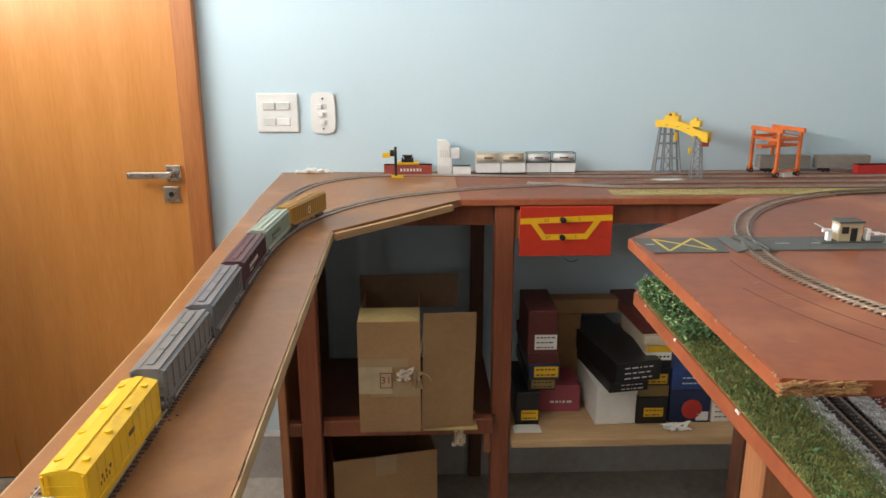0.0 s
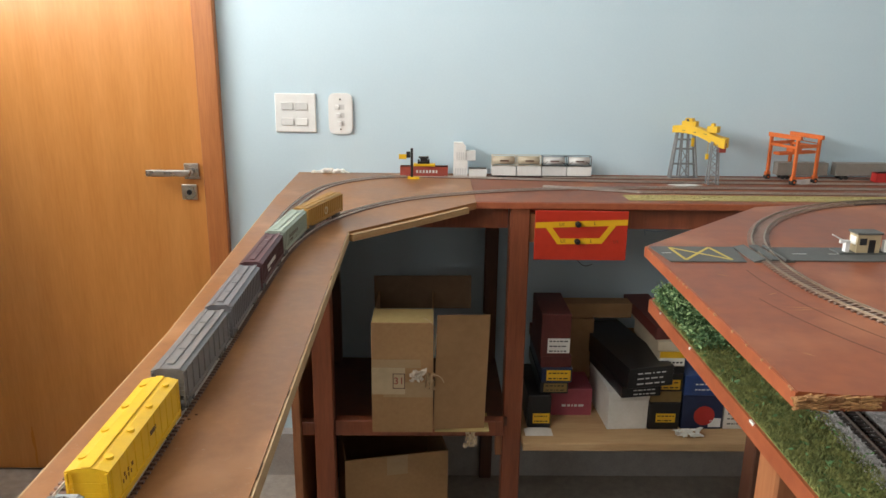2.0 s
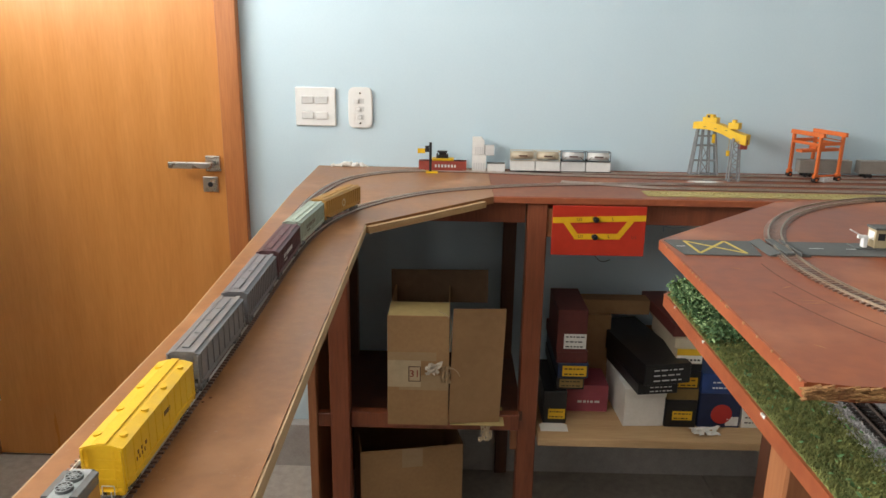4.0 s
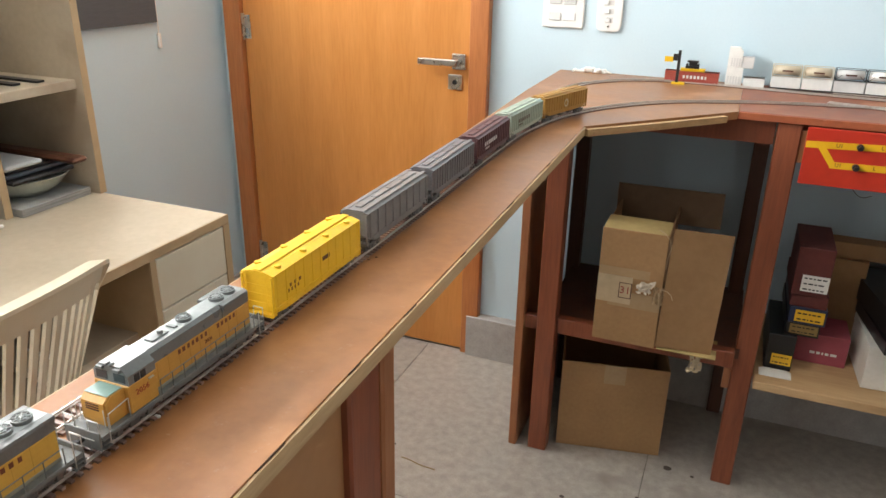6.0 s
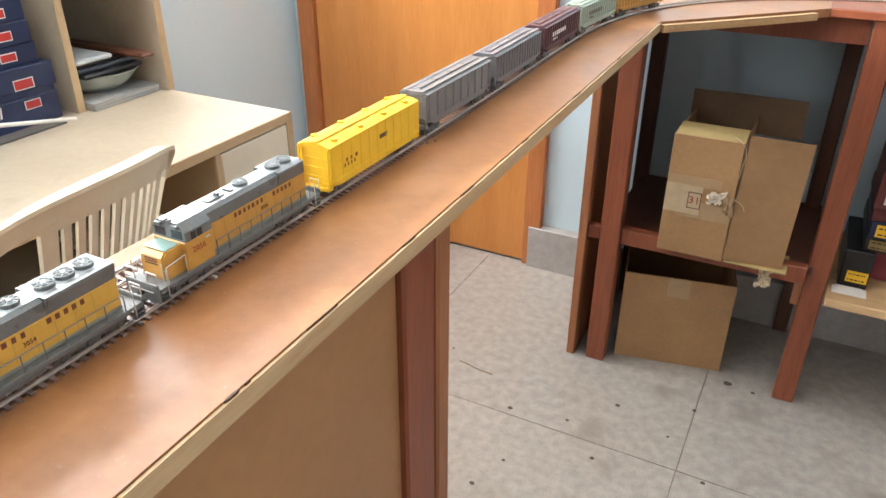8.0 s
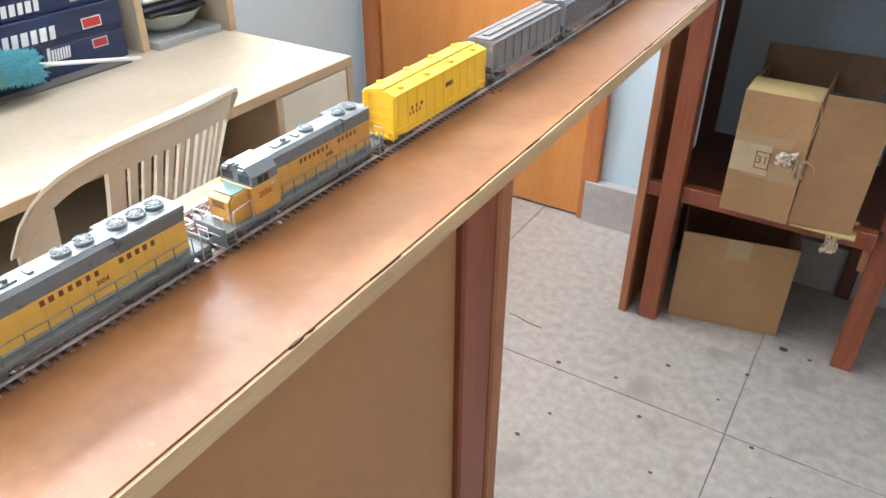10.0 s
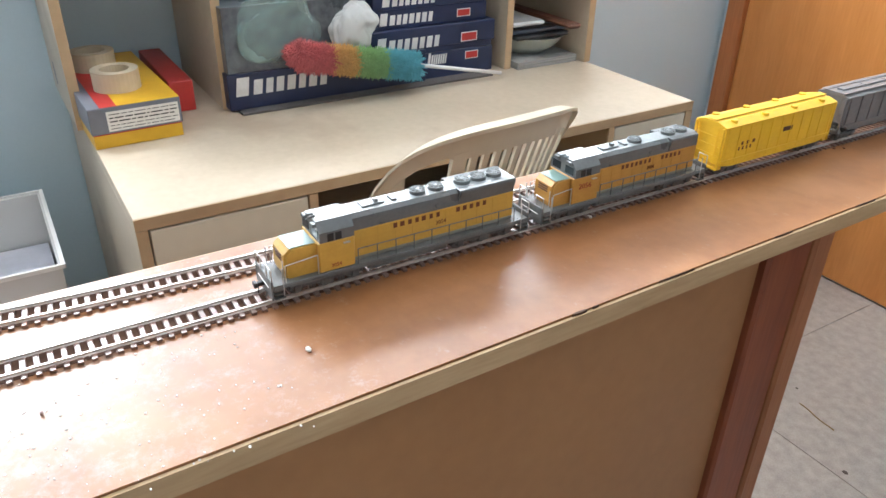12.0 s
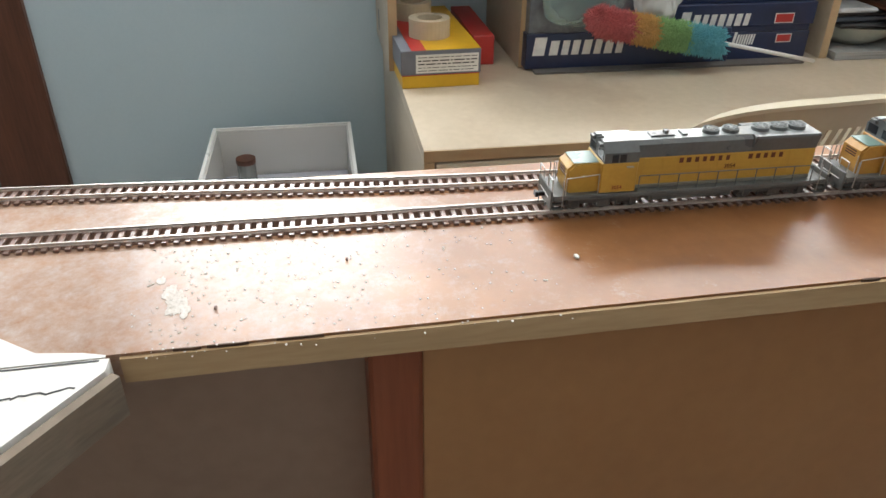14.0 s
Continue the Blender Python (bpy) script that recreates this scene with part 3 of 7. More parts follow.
part("plaster_skin", skin, PLASTER, south)
SMEAR = mat("thin_plaster_smear", (0.66, 0.62, 0.57), (0.46, 0.40, 0.34), rough=0.6, scale=60, bump=0.4)
rnd = random.Random(77)
for n, (cx, cy, rx, ry) in enumerate(((0.098, -2.424, 0.014, 0.0055), (0.084, -2.429, 0.009, 0.004), (0.070, -2.437, 0.005, 0.0025), (0.106, -2.418, 0.006, 0.003))):
    sm = bmesh.new()
    ring = []
    for k in range(64):
        a = math.tau * k / 64
        w_ = 1 + 0.45 * noise.noise((math.cos(a) * 1.6, math.sin(a) * 1.6, n * 3)) + 0.22 * noise.noise((math.cos(a) * 7, math.sin(a) * 7, n))
        ring.append((cx + rx * w_ * math.cos(a), cy + ry * w_ * math.sin(a)))
    prism(sm, ring, H + 0.0001 + 0.00005 * n, H + 0.0003 + 0.00005 * n)
    part("plaster_smear", sm, SMEAR, south)
fk = bmesh.new()
for k in range(420):
    f = rnd.random() ** 0.6
    x, y, r = rnd.uniform(0.012, 0.150), -2.18 - 0.27 * f, rnd.uniform(0.0003, 0.0011)
    a = rnd.uniform(0, 6.3)
    ring = [(x + r * rnd.uniform(0.6, 1.3) * math.cos(a + 1.257 * i), y + r * rnd.uniform(0.4, 1.0) * math.sin(a + 1.257 * i)) for i in range(5)]
    prism(fk, ring, H + 0.0001, H + 0.0001 + r * 0.4)
tagged(part("plaster_flecks", fk, SMEAR), "scattered pale plaster flecks on the shelf", "plaster flecks", kind="stuff")
for n, (a, b) in enumerate((((0.168, -2.464), (0.171, -2.494)), ((rim(-2.457) + 0.002, -2.457), (rim(-2.64) + 0.002, -2.64)), ((0.171, -2.494), (0.222, -2.74)))):
    cr = bmesh.new()
    pts = [(a[0] + (b[0] - a[0]) * i / 9 + (0.0005 if n == 1 else 0.005) * noise.noise((i * 0.7, n, 7)), a[1] + (b[1] - a[1]) * i / 9, H + 0.0004) for i in range(10)]
    part("crack", sweep(cr, pts, 0.0012, 0.0003), INK, south)

# ---------------------------------------------------------------- model tracks


def line(p, q, step=0.02):
    p, q = Vector(p), Vector(q)
    n = max(2, int((q - p).length / step))
    return [p.lerp(q, i / n) for i in range(n + 1)]


def arc(c, r, a0, a1, step=0.02):
    n = max(3, int(abs(radians(a1 - a0)) * r / step))
    return [Vector((c[0] + r * math.cos(radians(a0 + (a1 - a0) * i / n)), c[1] + r * math.sin(radians(a0 + (a1 - a0) * i / n)))) for i in range(n + 1)]


def along(pts, s):
    """The point s metres along a row of points and the direction there."""
    for a, b in zip(pts, pts[1:]):
        d = (b - a).length
        if s <= d:
            return a.lerp(b, s / d), (b - a).normalized()
        s -= d
    return pts[-1], (pts[-1] - pts[-2]).normalized()


SLEEPER_MESH = []
# dark brown that paints the shade between sleepers
GAPSHADE = mat("matt_brown_gap_shade", (0.13, 0.075, 0.05), (0.09, 0.05, 0.035), rough=0.95, scale=60, spec=0.1)


def track(label, pts, z, near=None, pitch=0.0078, group="model tracks", ties=SLEEPER, rails=RAIL, cork=True):
    """Two nickel rails on plastic sleepers. Those inside the stretch near (x0, x1, y0, y1) are pieces of their own."""
    tr = thing("model_track", label, "model track", group=group)
    if not SLEEPER_MESH:
        sb = box(bmesh.new(), -0.0018, 0.0018, -0.0150, 0.0150, 0, 0.0022, 0.0003)
        bmesh.ops.recalc_face_normals(sb, faces=sb.faces)
        me = bpy.data.meshes.new("sleeper")
        sb.to_mesh(me)
        sb.free()
        SLEEPER_MESH.append(me)
    total = sum((b - a).length for a, b in zip(pts, pts[1:]))
    rest = bmesh.new()
    count = 0
    for i in range(int(total / pitch)):
        p, d = along(pts, i * pitch)
        rz = math.degrees(math.atan2(d.y, d.x)) + random.uniform(-1, 1)
        m = pose(p.x, p.y, z, 0, 0, rz)
        if near and near[0] < p.x < near[1] and near[2] < p.y < near[3] and count < 300:
            me = SLEEPER_MESH[0]
            if not me.materials:
                me.materials.append(ties)
            ob = new("sleeper", me)
            ob.parent, ob.matrix_local = tr, m
            count += 1
        else:
            box(rest, -0.0018, 0.0018, -0.0150, 0.0150, 0, 0.0022, m=m)
    if rest.verts:
        tagged(part("sleeper_strip", rest, ties, tr), kind="stuff")
    else:
        rest.free()
    pts3 = [Vector((p.x, p.y, z + 0.0018)) for p in pts]
    for side in (-1, 1):
        off = []
        for i, p in enumerate(pts3):
            d = (pts3[min(i + 1, len(pts3) - 1)] - pts3[max(i - 1, 0)]).normalized()
            off.append(p + Vector((-d.y, d.x, 0)) * side * 0.00865)
        rb = extrude_along(bmesh.new(), off, [(-0.0011, 0), (0.0011, 0), (0.0011, 0.0004), (0.0004, 0.0007), (0.0004, 0.0017), (0.00058, 0.0019), (0.00058, 0.0027), (-0.00058, 0.0027), (-0.00058, 0.0019), (-0.0004, 0.0017), (-0.0004, 0.0007), (-0.0011, 0.0004)])
        part("rail", rb, rails, tr)
    # thin dark strip for the shade in the gaps; the track has no underlay
    bd = bmesh.new()
    sweep(bd, [Vector((p.x, p.y, z - 0.0002)) for p in pts], 0.022, 0.0005)
    part("track_bed", bd, GAPSHADE, tr)
    return tr


RT = H + 0.0045   # top of rail


def flowing(pts, n=12):
    """A smooth row of points through the given ones."""
    pts = [Vector(p) for p in pts]
    out = []
    for i in range(len(pts) - 1):
        a, b = pts[i], pts[i + 1]
        p, q = (pts[i - 1] if i else a), (pts[i + 2] if i + 2 < len(pts) else b)
        L = (b - a).length
        u, v = (b - p) / (b - p).length * L, (q - a) / (q - a).length * L
        for k in range(n):
            f = k / n
            out.append(a * (2 * f ** 3 - 3 * f * f + 1) + u * (f ** 3 - 2 * f * f + f) + b * (3 * f * f - 2 * f ** 3) + v * (f ** 3 - f * f))
    return out + [pts[-1]]


NEARP = flowing([(0.000, -3.3), (0.009, -2.5), (0.012, -2.0), (0.012, -1.4), (0.006, -1.02), (0.011, -0.84), (0.046, -0.665), (0.117, -0.522), (0.225, -0.400), (0.36, -0.325), (0.52, -0.268), (0.75, -0.230), (1.1, -0.213), (2.85, -0.210)])
FARP = flowing([(-0.100, -3.3), (-0.064, -2.5), (-0.044, -2.25), (-0.037, -2.0), (-0.033, -1.5), (-0.035, -1.0), (-0.048, -0.62), (-0.040, -0.42), (-0.008, -0.25), (0.050, -0.155), (0.15, -0.085), (0.30, -0.070), (0.62, -0.105), (1.0, -0.128), (2.85, -0.125)])
track("straight and curved model track with brown sleepers under the train", NEARP, H, (-1, 1, -2.75, -0.6))
track("model track with brown sleepers beside the train's track", FARP, H, (-1, 1, -2.75, -0.6))
track("yard model track along the wall with dull rails", line((0.62, -0.062), (2.85, -0.062)), H)
track("outer yard model track at the table's front edge", line((0.60, -0.2125), (0.86, -0.282)) + line((0.86, -0.282), (2.85, -0.292))[1:], H)

# straw-coloured strip and plaster on the table
st = bmesh.new()
for i in range(900):
    x, y = random.uniform(0.80, 2.8), -0.325 - abs(random.gauss(0, 0.022))
    if y < -0.395:
        continue
    r = random.uniform(0.0012, 0.0035)
    lump(st, (x, y, H + r * 0.3), r, 1.8, 1, 0.7)
box(st, 0.80, 2.85, -0.385, -0.315, H + 0.0002, H + 0.0012)
tagged(part("straw_scatter", st, STRAW), "straw-yellow scatter strip along the table edge", "scatter", kind="stuff")
pl = bmesh.new()
ring = [(1.02 + 0.05 * math.cos(a) * (1 + 0.4 * noise.noise((a, 1, 2))), -0.165 + 0.016 * math.sin(a)) for a in [i * math.tau / 20 for i in range(20)]]
prism(pl, ring, H + 0.0002, H + 0.0014)
tagged(part("plaster_patch", pl, PLASTER), "small smear of white plaster on the table", "plaster patch")
pw = bmesh.new()
for i in range(34):
    r = random.uniform(0.003, 0.010) * (1.25 if 10 < i < 24 else 0.8)
    bmesh.ops.create_icosphere(pw, subdivisions=2, radius=r, matrix=Matrix.Translation((-0.075 + i * 0.0032 + random.uniform(-0.006, 0.006), -0.008 - random.random() * 0.010, H + r * random.uniform(0.2, 0.9))) @ Matrix.Diagonal((random.uniform(0.8, 1.6), 0.7, random.uniform(0.5, 1.0), 1)))
for v in pw.verts:
    v.co += Vector((noise.noise(v.co * 150), 0.5 * noise.noise(v.co * 170), noise.noise(v.co * 190))) * 0.004
    v.co.y = min(v.co.y, -0.0015)
    v.co.z = max(v.co.z, H + 0.0002)
tagged(part("plaster_lump", pw, PLASTER, smooth=True), "crumbled lump of white plaster against the wall", "plaster lump")
# bits lying on the shelf
for n, (x, y, c) in enumerate(((0.081, -2.168, 0), (0.031, -1.545, 1), (0.022, -1.56, 1), (0.036, -1.535, 1), (0.062, -2.32, 1), (0.106, -2.40, 1), (0.026, -1.885, 0), (-0.012, -1.925, 0))):
    cb = bmesh.new()
    bmesh.ops.create_icosphere(cb, subdivisions=1, radius=0.0022 if c == 0 else 0.0014, matrix=Matrix.Translation((x, y, H + 0.0012)) @ Matrix.Diagonal((1.5, 0.9, 0.6, 1)))
    tagged(part("crumb", cb, PAPER if c == 0 else DARKWOOD), "tiny pale plaster crumb on the shelf" if c == 0 else "tiny brown chip lying on the shelf", "crumb", group="crumbs")

# ---------------------------------------------------------------- rolling stock; local x is ahead, z up from the rail


def wheelset(parent, x, r=0.0055, mat_=TRUCK):
    w = bmesh.new()
    for y in (-0.0083, 0.0083):
        rod(w, (x, y - 0.0013, r), (x, y + 0.0013, r), r, 14)
        rod(w, (x, y - 0.0016 * (1 if y > 0 else -1) - 0.0003, r), (x, y - 0.0016 * (1 if y > 0 else -1) + 0.0003, r), r + 0.0008, 14)
    rod(w, (x, -0.011, r), (x, 0.011, r), 0.0012, 8)
    return part("wheelset", w, mat_, parent)


def bogie(parent, x, axles, span, mat_=TRUCK):
    tb = bmesh.new()
    for y in (-0.0125, 0.0125):
        box(tb, x - span / 2 - 0.006, x + span / 2 + 0.006, y - 0.0012, y + 0.0012, 0.0062, 0.0098, 0.0005)
        box(tb, x - 0.005, x + 0.005, y - 0.0018, y + 0.0018, 0.0035, 0.0085, 0.0005)
        for k in range(axles):
            ax = x - span / 2 + span * k / (axles - 1)
            box(tb, ax - 0.0028, ax + 0.0028, y - 0.0020, y + 0.0020, 0.0038, 0.0095, 0.0005)
        for k in range(axles - 1):
            ax = x - span / 2 + span * (k + 0.5) / (axles - 1)
            for q in (-0.0018, 0, 0.0018):
                rod(tb, (ax + q, y + 0.0006 * (1 if y > 0 else -1), 0.0042), (ax + q, y + 0.0006 * (1 if y > 0 else -1), 0.0078), 0.0007, 6)
    box(tb, x - 0.005, x + 0.005, -0.0125, 0.0125, 0.0075, 0.011)
    b = part("bogie", tb, mat_, parent)
    for k in range(axles):
        wheelset(b, x - span / 2 + span * k / (axles - 1))
    return b


def coupler(parent, x, s):
    c = bmesh.new()
    box(c, min(x, x + s * 0.008), max(x, x + s * 0.008), -0.0016, 0.0016, 0.0085, 0.0115, 0.0004)
    box(c, min(x + s * 0.007, x + s * 0.0095), max(x + s * 0.007, x + s * 0.0095), -0.0030, 0.0024, 0.008, 0.012, 0.0005)
    rod(c, (x + s * 0.006, 0, 0.0085), (x + s * 0.007, 0.002, 0.004), 0.0004, 6)
    return part("coupler", c, BLACK, parent)


def fan(parent, x, z, r=0.0062):
    f = bmesh.new()
    rod(f, (x, 0, z - 0.001), (x, 0, z + 0.0022), r, 20)
    h = part("roof_fan", f, UPG, parent)
    g = bmesh.new()
    rod(g, (x, 0, z + 0.0023), (x, 0, z + 0.0026), r * 0.86, 20)
    part("fan_opening", g, BLACK, h)
    sp = bmesh.new()
    for k in range(4):
        a = radians(45 * k)
        rod(sp, (x - r * 0.88 * math.cos(a), -r * 0.88 * math.sin(a), z + 0.0029), (x + r * 0.88 * math.cos(a), r * 0.88 * math.sin(a), z + 0.0029), 0.00035, 5)
    for k in range(20):
        a, b = math.tau * k / 20, math.tau * (k + 1) / 20
        for rr in (r * 0.5, r * 0.95):
            rod(sp, (x + rr * math.cos(a), rr * math.sin(a), z + 0.0027), (x + rr * math.cos(b), rr * math.sin(b), z + 0.0027), 0.0004, 4)
    rod(sp, (x, 0, z + 0.0025), (x, 0, z + 0.0032), r * 0.22, 10)
    part("fan_grille", sp, UPG_SHEEN, h)
    return h


# grey-olive for the shade painted low on the hood sides
HOODSHADE = mat("hood_foot_shade_grey", (0.26, 0.25, 0.205), (0.20, 0.19, 0.155), rough=0.5, scale=60, bump=0.05)
DECALB = mat("brown_red_decal", (0.15, 0.04, 0.018), rough=0.5, scale=40, bump=0)


def loco(label, L, axles, span, fans, number, cab_len, nose_len, letters_x, flare, big, paint):
    """A road diesel of length L over its couplers, its nose towards +x."""
    t = thing("model_locomotive", label, "model locomotive", group="train of model rolling stock")
    F = L / 2 - 0.008          # frame's end
    zf = 0.0148                # walkway
    fb = box(bmesh.new(), -F, F, -0.0172, 0.0172, zf - 0.0030, zf, 0.0004)
    box(fb, -F + 0.012, F - 0.012, -0.0160, 0.0160, zf - 0.0046, zf - 0.003)
    part("frame", fb, FRAMEG, t)
    for s in (-1, 1):
        pb = bmesh.new()
        box(pb, min(s * F, s * (F + 0.0016)), max(s * F, s * (F + 0.0016)), -0.0165, 0.0165, 0.0035, zf + 0.004, 0.0005)
        for q in (-1, 1):
            rod(pb, (s * (F + 0.002), q * 0.007, 0.006), (s * (F + 0.0035), q * 0.009, 0.004), 0.0006, 6)
        pilot = part("pilot", pb, FRAMEG, t, "grey pilot with steps")
        for q in (-1, 1):
            for k in range(4):
                z = 0.004 + k * 0.0034
                pbox("step", (min(s * (F - 0.008), s * (F - 0.0005)), max(s * (F - 0.008), s * (F - 0.0005)), min(q * 0.0135, q * 0.0172), max(q * 0.0135, q * 0.0172), z, z + 0.0008), FRAMEG, pilot)
        rb = bmesh.new()
        for q in (-0.016, -0.006, 0.006, 0.016):
            rod(rb, (s * (F + 0.0008), q, zf + 0.003), (s * (F + 0.0008), q, zf + 0.0125), 0.00045, 6)
        for q in (-1, 1):
            rod(rb, (s * (F + 0.0008), q * 0.006, zf + 0.0125), (s * (F + 0.0008), q * 0.016, zf + 0.0125), 0.00045, 6)
            rod(rb, (s * (F - 0.007), q * 0.0172, 0.006), (s * (F - 0.007), q * 0.0172, zf + 0.0125), 0.00045, 6)
        rod(rb, (s * (F + 0.0018), -0.011, zf - 0.003), (s * (F + 0.0018), 0.011, zf - 0.003), 0.0004, 6)
        part("end_rail", rb, SILVER, pilot)
        coupler(t, s * (F - 0.0005), s)
    # nose
    n0, n1 = F - 0.0105 - nose_len, F - 0.0105
    zn = zf + 0.0222
    nb = bmesh.new()
    prof = [(n0, zf), (n1 - 0.001, zf), (n1, zf + 0.004), (n1 - 0.0004, zn - 0.004), (n1 - 0.004, zn - 0.0006), (n0, zn)]
    va = [nb.verts.new((x, -0.0118, z)) for x, z in prof]
    vb = [nb.verts.new((x, 0.0118, z)) for x, z in prof]
    for i in range(len(prof)):
        k = (i + 1) % len(prof)
        nb.faces.new((va[i], va[k], vb[k], vb[i]))
    nb.faces.new(va[::-1])
    nb.faces.new(vb)
    bmesh.ops.bevel(nb, geom=[e for e in nb.edges if abs(e.verts[0].co.x - e.verts[1].co.x) < 0.005 and abs(e.verts[0].co.y - e.verts[1].co.y) < 1e-5 and min(v.co.x for v in e.verts) > n1 - 0.006], offset=0.0015, segments=2, affect="EDGES")
    nose = part("short_hood", nb, paint, t)
    pbox("anti_glare_top", (n0 + 0.0005, n1 - 0.0045, -0.0105, 0.0105, zn + 0.0001, zn + 0.0005), UPT, nose, "green-grey anti-glare top")
    vb_ = bmesh.new()
    for k in range(3):
        box(vb_, n1 - 0.0006, n1 + 0.0003, -0.006, 0.006, zn - 0.010 + k * 0.002, zn - 0.0092 + k * 0.002)
    part("vent_louvre", vb_, DECALD, nose)
    # cab
    c0, c1 = n0 - cab_len, n0
    zc = zf + 0.0372
    cb = box(bmesh.new(), c0, c1, -0.0162, 0.0162, zf + 0.0002, zn + 0.0011, 0.0006)
    cab = part("cab", cb, paint, t, "yellow cab with grey upper half")
    ub = bmesh.new()
    xs = [c0, c1 - 0.001]
    sec = [(-0.0160, zn + 0.0012), (-0.0160, zc - 0.0062), (-0.0100, zc), (0.0100, zc), (0.0160, zc - 0.0062), (0.0160, zn + 0.0012)]
    ra = [ub.verts.new((xs[0], y, z)) for y, z in sec]
    rb_ = [ub.verts.new((xs[1], y, z)) for y, z in sec]
    for i in range(6):
        k = (i + 1) % 6
        ub.faces.new((ra[i], ra[k], rb_[k], rb_[i]))
    ub.faces.new(ra[::-1])
    ub.faces.new(rb_)
    up = part("cab_roof", ub, UPG, cab)
    # thin paler sheet that paints the sheen on the grey cab roof
    pbox("roof_panel", (c0 + 0.0004, c1 - 0.0014, -0.0098, 0.0098, zc + 0.0001, zc + 0.0004), UPG_SHEEN, up, "grey roof top paled by painted sheen")
    for q in (-1, 1):
        for a in (0.36, 0.58):
            x0 = c0 + cab_len * a
            pbox("cab_window", (x0, x0 + cab_len * 0.17, min(q * 0.0159, q * 0.0164), max(q * 0.0159, q * 0.0164), zn + 0.0016, zn + 0.0074), WINDOWG, cab)
        pbox("cab_window", (c1 - 0.0013, c1 - 0.0007, min(q * 0.003, q * 0.0135), max(q * 0.003, q * 0.0135), zn + 0.0030, zn + 0.0096), WINDOWG, cab)
    nbx = bmesh.new()
    for q in (-1, 1):
        box(nbx, c1 - 0.003, c1 + 0.0015, min(q * 0.005, q * 0.011), max(q * 0.005, q * 0.011), zc - 0.0035, zc - 0.0008, 0.0003)
        rod(nbx, (c1 - 0.004, q * 0.002, zc + 0.001), (c1 + 0.001, q * 0.002, zc + 0.001), 0.0008, 8)
    part("number_board", nbx, UPG, cab)
    for q in (-1, 1):
        pbox("arm_rest", (c0 + 0.004, c0 + 0.009, min(q * 0.0164, q * 0.018), max(q * 0.0164, q * 0.018), zn - 0.0022, zn - 0.0014), SILVER, cab)
    # long hood
    h0, h1 = -F + 0.012, c0
    hw = 0.0112
    zb, zt = zf + 0.0242, zc - 0.001
    hl = part("long_hood", box(bmesh.new(), h0, h1, -hw, hw, zf + 0.0002, zb, 0.0004), paint, t, "yellow hood sides with grey top")
    gb = bmesh.new()
    sec = [(-hw, zb), (-hw, zt - 0.0022), (-hw + 0.003, zt), (hw - 0.003, zt), (hw, zt - 0.0022), (hw, zb)]
    ra = [gb.verts.new((h0, y, z)) for y, z in sec]
    rb_ = [gb.verts.new((h1, y, z)) for y, z in sec]
    for i in range(6):
        k = (i + 1) % 6
        gb.faces.new((ra[i], ra[k], rb_[k], rb_[i]))
    gb.faces.new(ra[::-1])
    gb.faces.new(rb_)
    part("hood_top", gb, UPG, hl)
    # band standing in for the shade behind the handrail
    pbox("hood_base", (h0 + 0.0004, h1 - 0.0002, -hw - 0.0006, hw + 0.0006, zf + 0.0003, zf + 0.0030), HOODSHADE, hl, "grey-olive band of painted shade along the hood's foot", bevel=0.0003)
    # the same painted sheen along the hood's flat top
    rfb = box(bmesh.new(), h0 + 0.0008, h1 - 0.0006, -hw + 0.0032, hw - 0.0032, zt + 0.0001, zt + 0.0005)
    part("roof_walk", rfb, UPG_SHEEN, hl, "grey hood roof paled by painted sheen")
    if flare:
        fl = bmesh.new()
        for q in (-1, 1):
            for (a, b) in flare:
                pr = [(q * hw, zb + 0.0003), (q * (hw + 0.0028), zt - 0.0015), (q * (hw + 0.0024), zt + 0.0004), (q * (hw - 0.003), zt + 0.0006)]
                v0 = [fl.verts.new((a, y, z)) for y, z in pr]
                v1 = [fl.verts.new((b, y, z)) for y, z in pr]
                for i in range(4):
                    k = (i + 1) % 4
                    fl.faces.new((v0[i], v0[k], v1[k], v1[i]))
                fl.faces.new(v0[::-1])
                fl.faces.new(v1)
        part("radiator_intake", fl, UPG, hl)
    for x, r in fans:
        fan(hl, x, zt + 0.0006, r)
    hx = bmesh.new()
    box(hx, h1 - 0.030, h1 - 0.012, -0.0045, 0.0045, zt + 0.0006, zt + 0.0018, 0.0004)
    box(hx, h1 - 0.040, h1 - 0.036, -0.0045, 0.0045, zt + 0.0006, zt + 0.0020, 0.0003)
    box(hx, h1 - 0.0255, h1 - 0.0225, -0.001, 0.003, zt + 0.0018, zt + 0.0045, 0.0003)
    part("exhaust_stack", hx, UPG, hl)
    nd = 9
    dw = (h1 - h0) / nd - 0.0016
    first = None
    for q in (-1, 1):
        for k in range(nd):
            x = h0 + 0.006 + (h1 - h0 - 0.012) * k / nd
            m_ = pose(x, q * (hw + 0.00011), zf + 0.0034)
            if first is None:
                first = pbox("hood_door", (0, dw, -0.00011, 0.00011, 0, zb - zf - 0.0042), paint, hl)
                first.matrix_local = m_
            else:
                again("hood_door", first, hl, m_)
    # red sill stripe, lettering as bars, number
    fill = [1, 1, 1, 1, 1, 0, 0, 1, 1, 1, 1, 1, 1, 1]
    for q in (-1, 1):
        lb = bmesh.new()
        x0, x1 = letters_x
        bars(lb, x0, x1, zf + 0.0186, zf + 0.0225, 14, q * (hw + 0.0003), 0.00012, 3, 0.40, fill)
        part("lettering", lb, DECALB, hl, "dark red lettering on the hood")
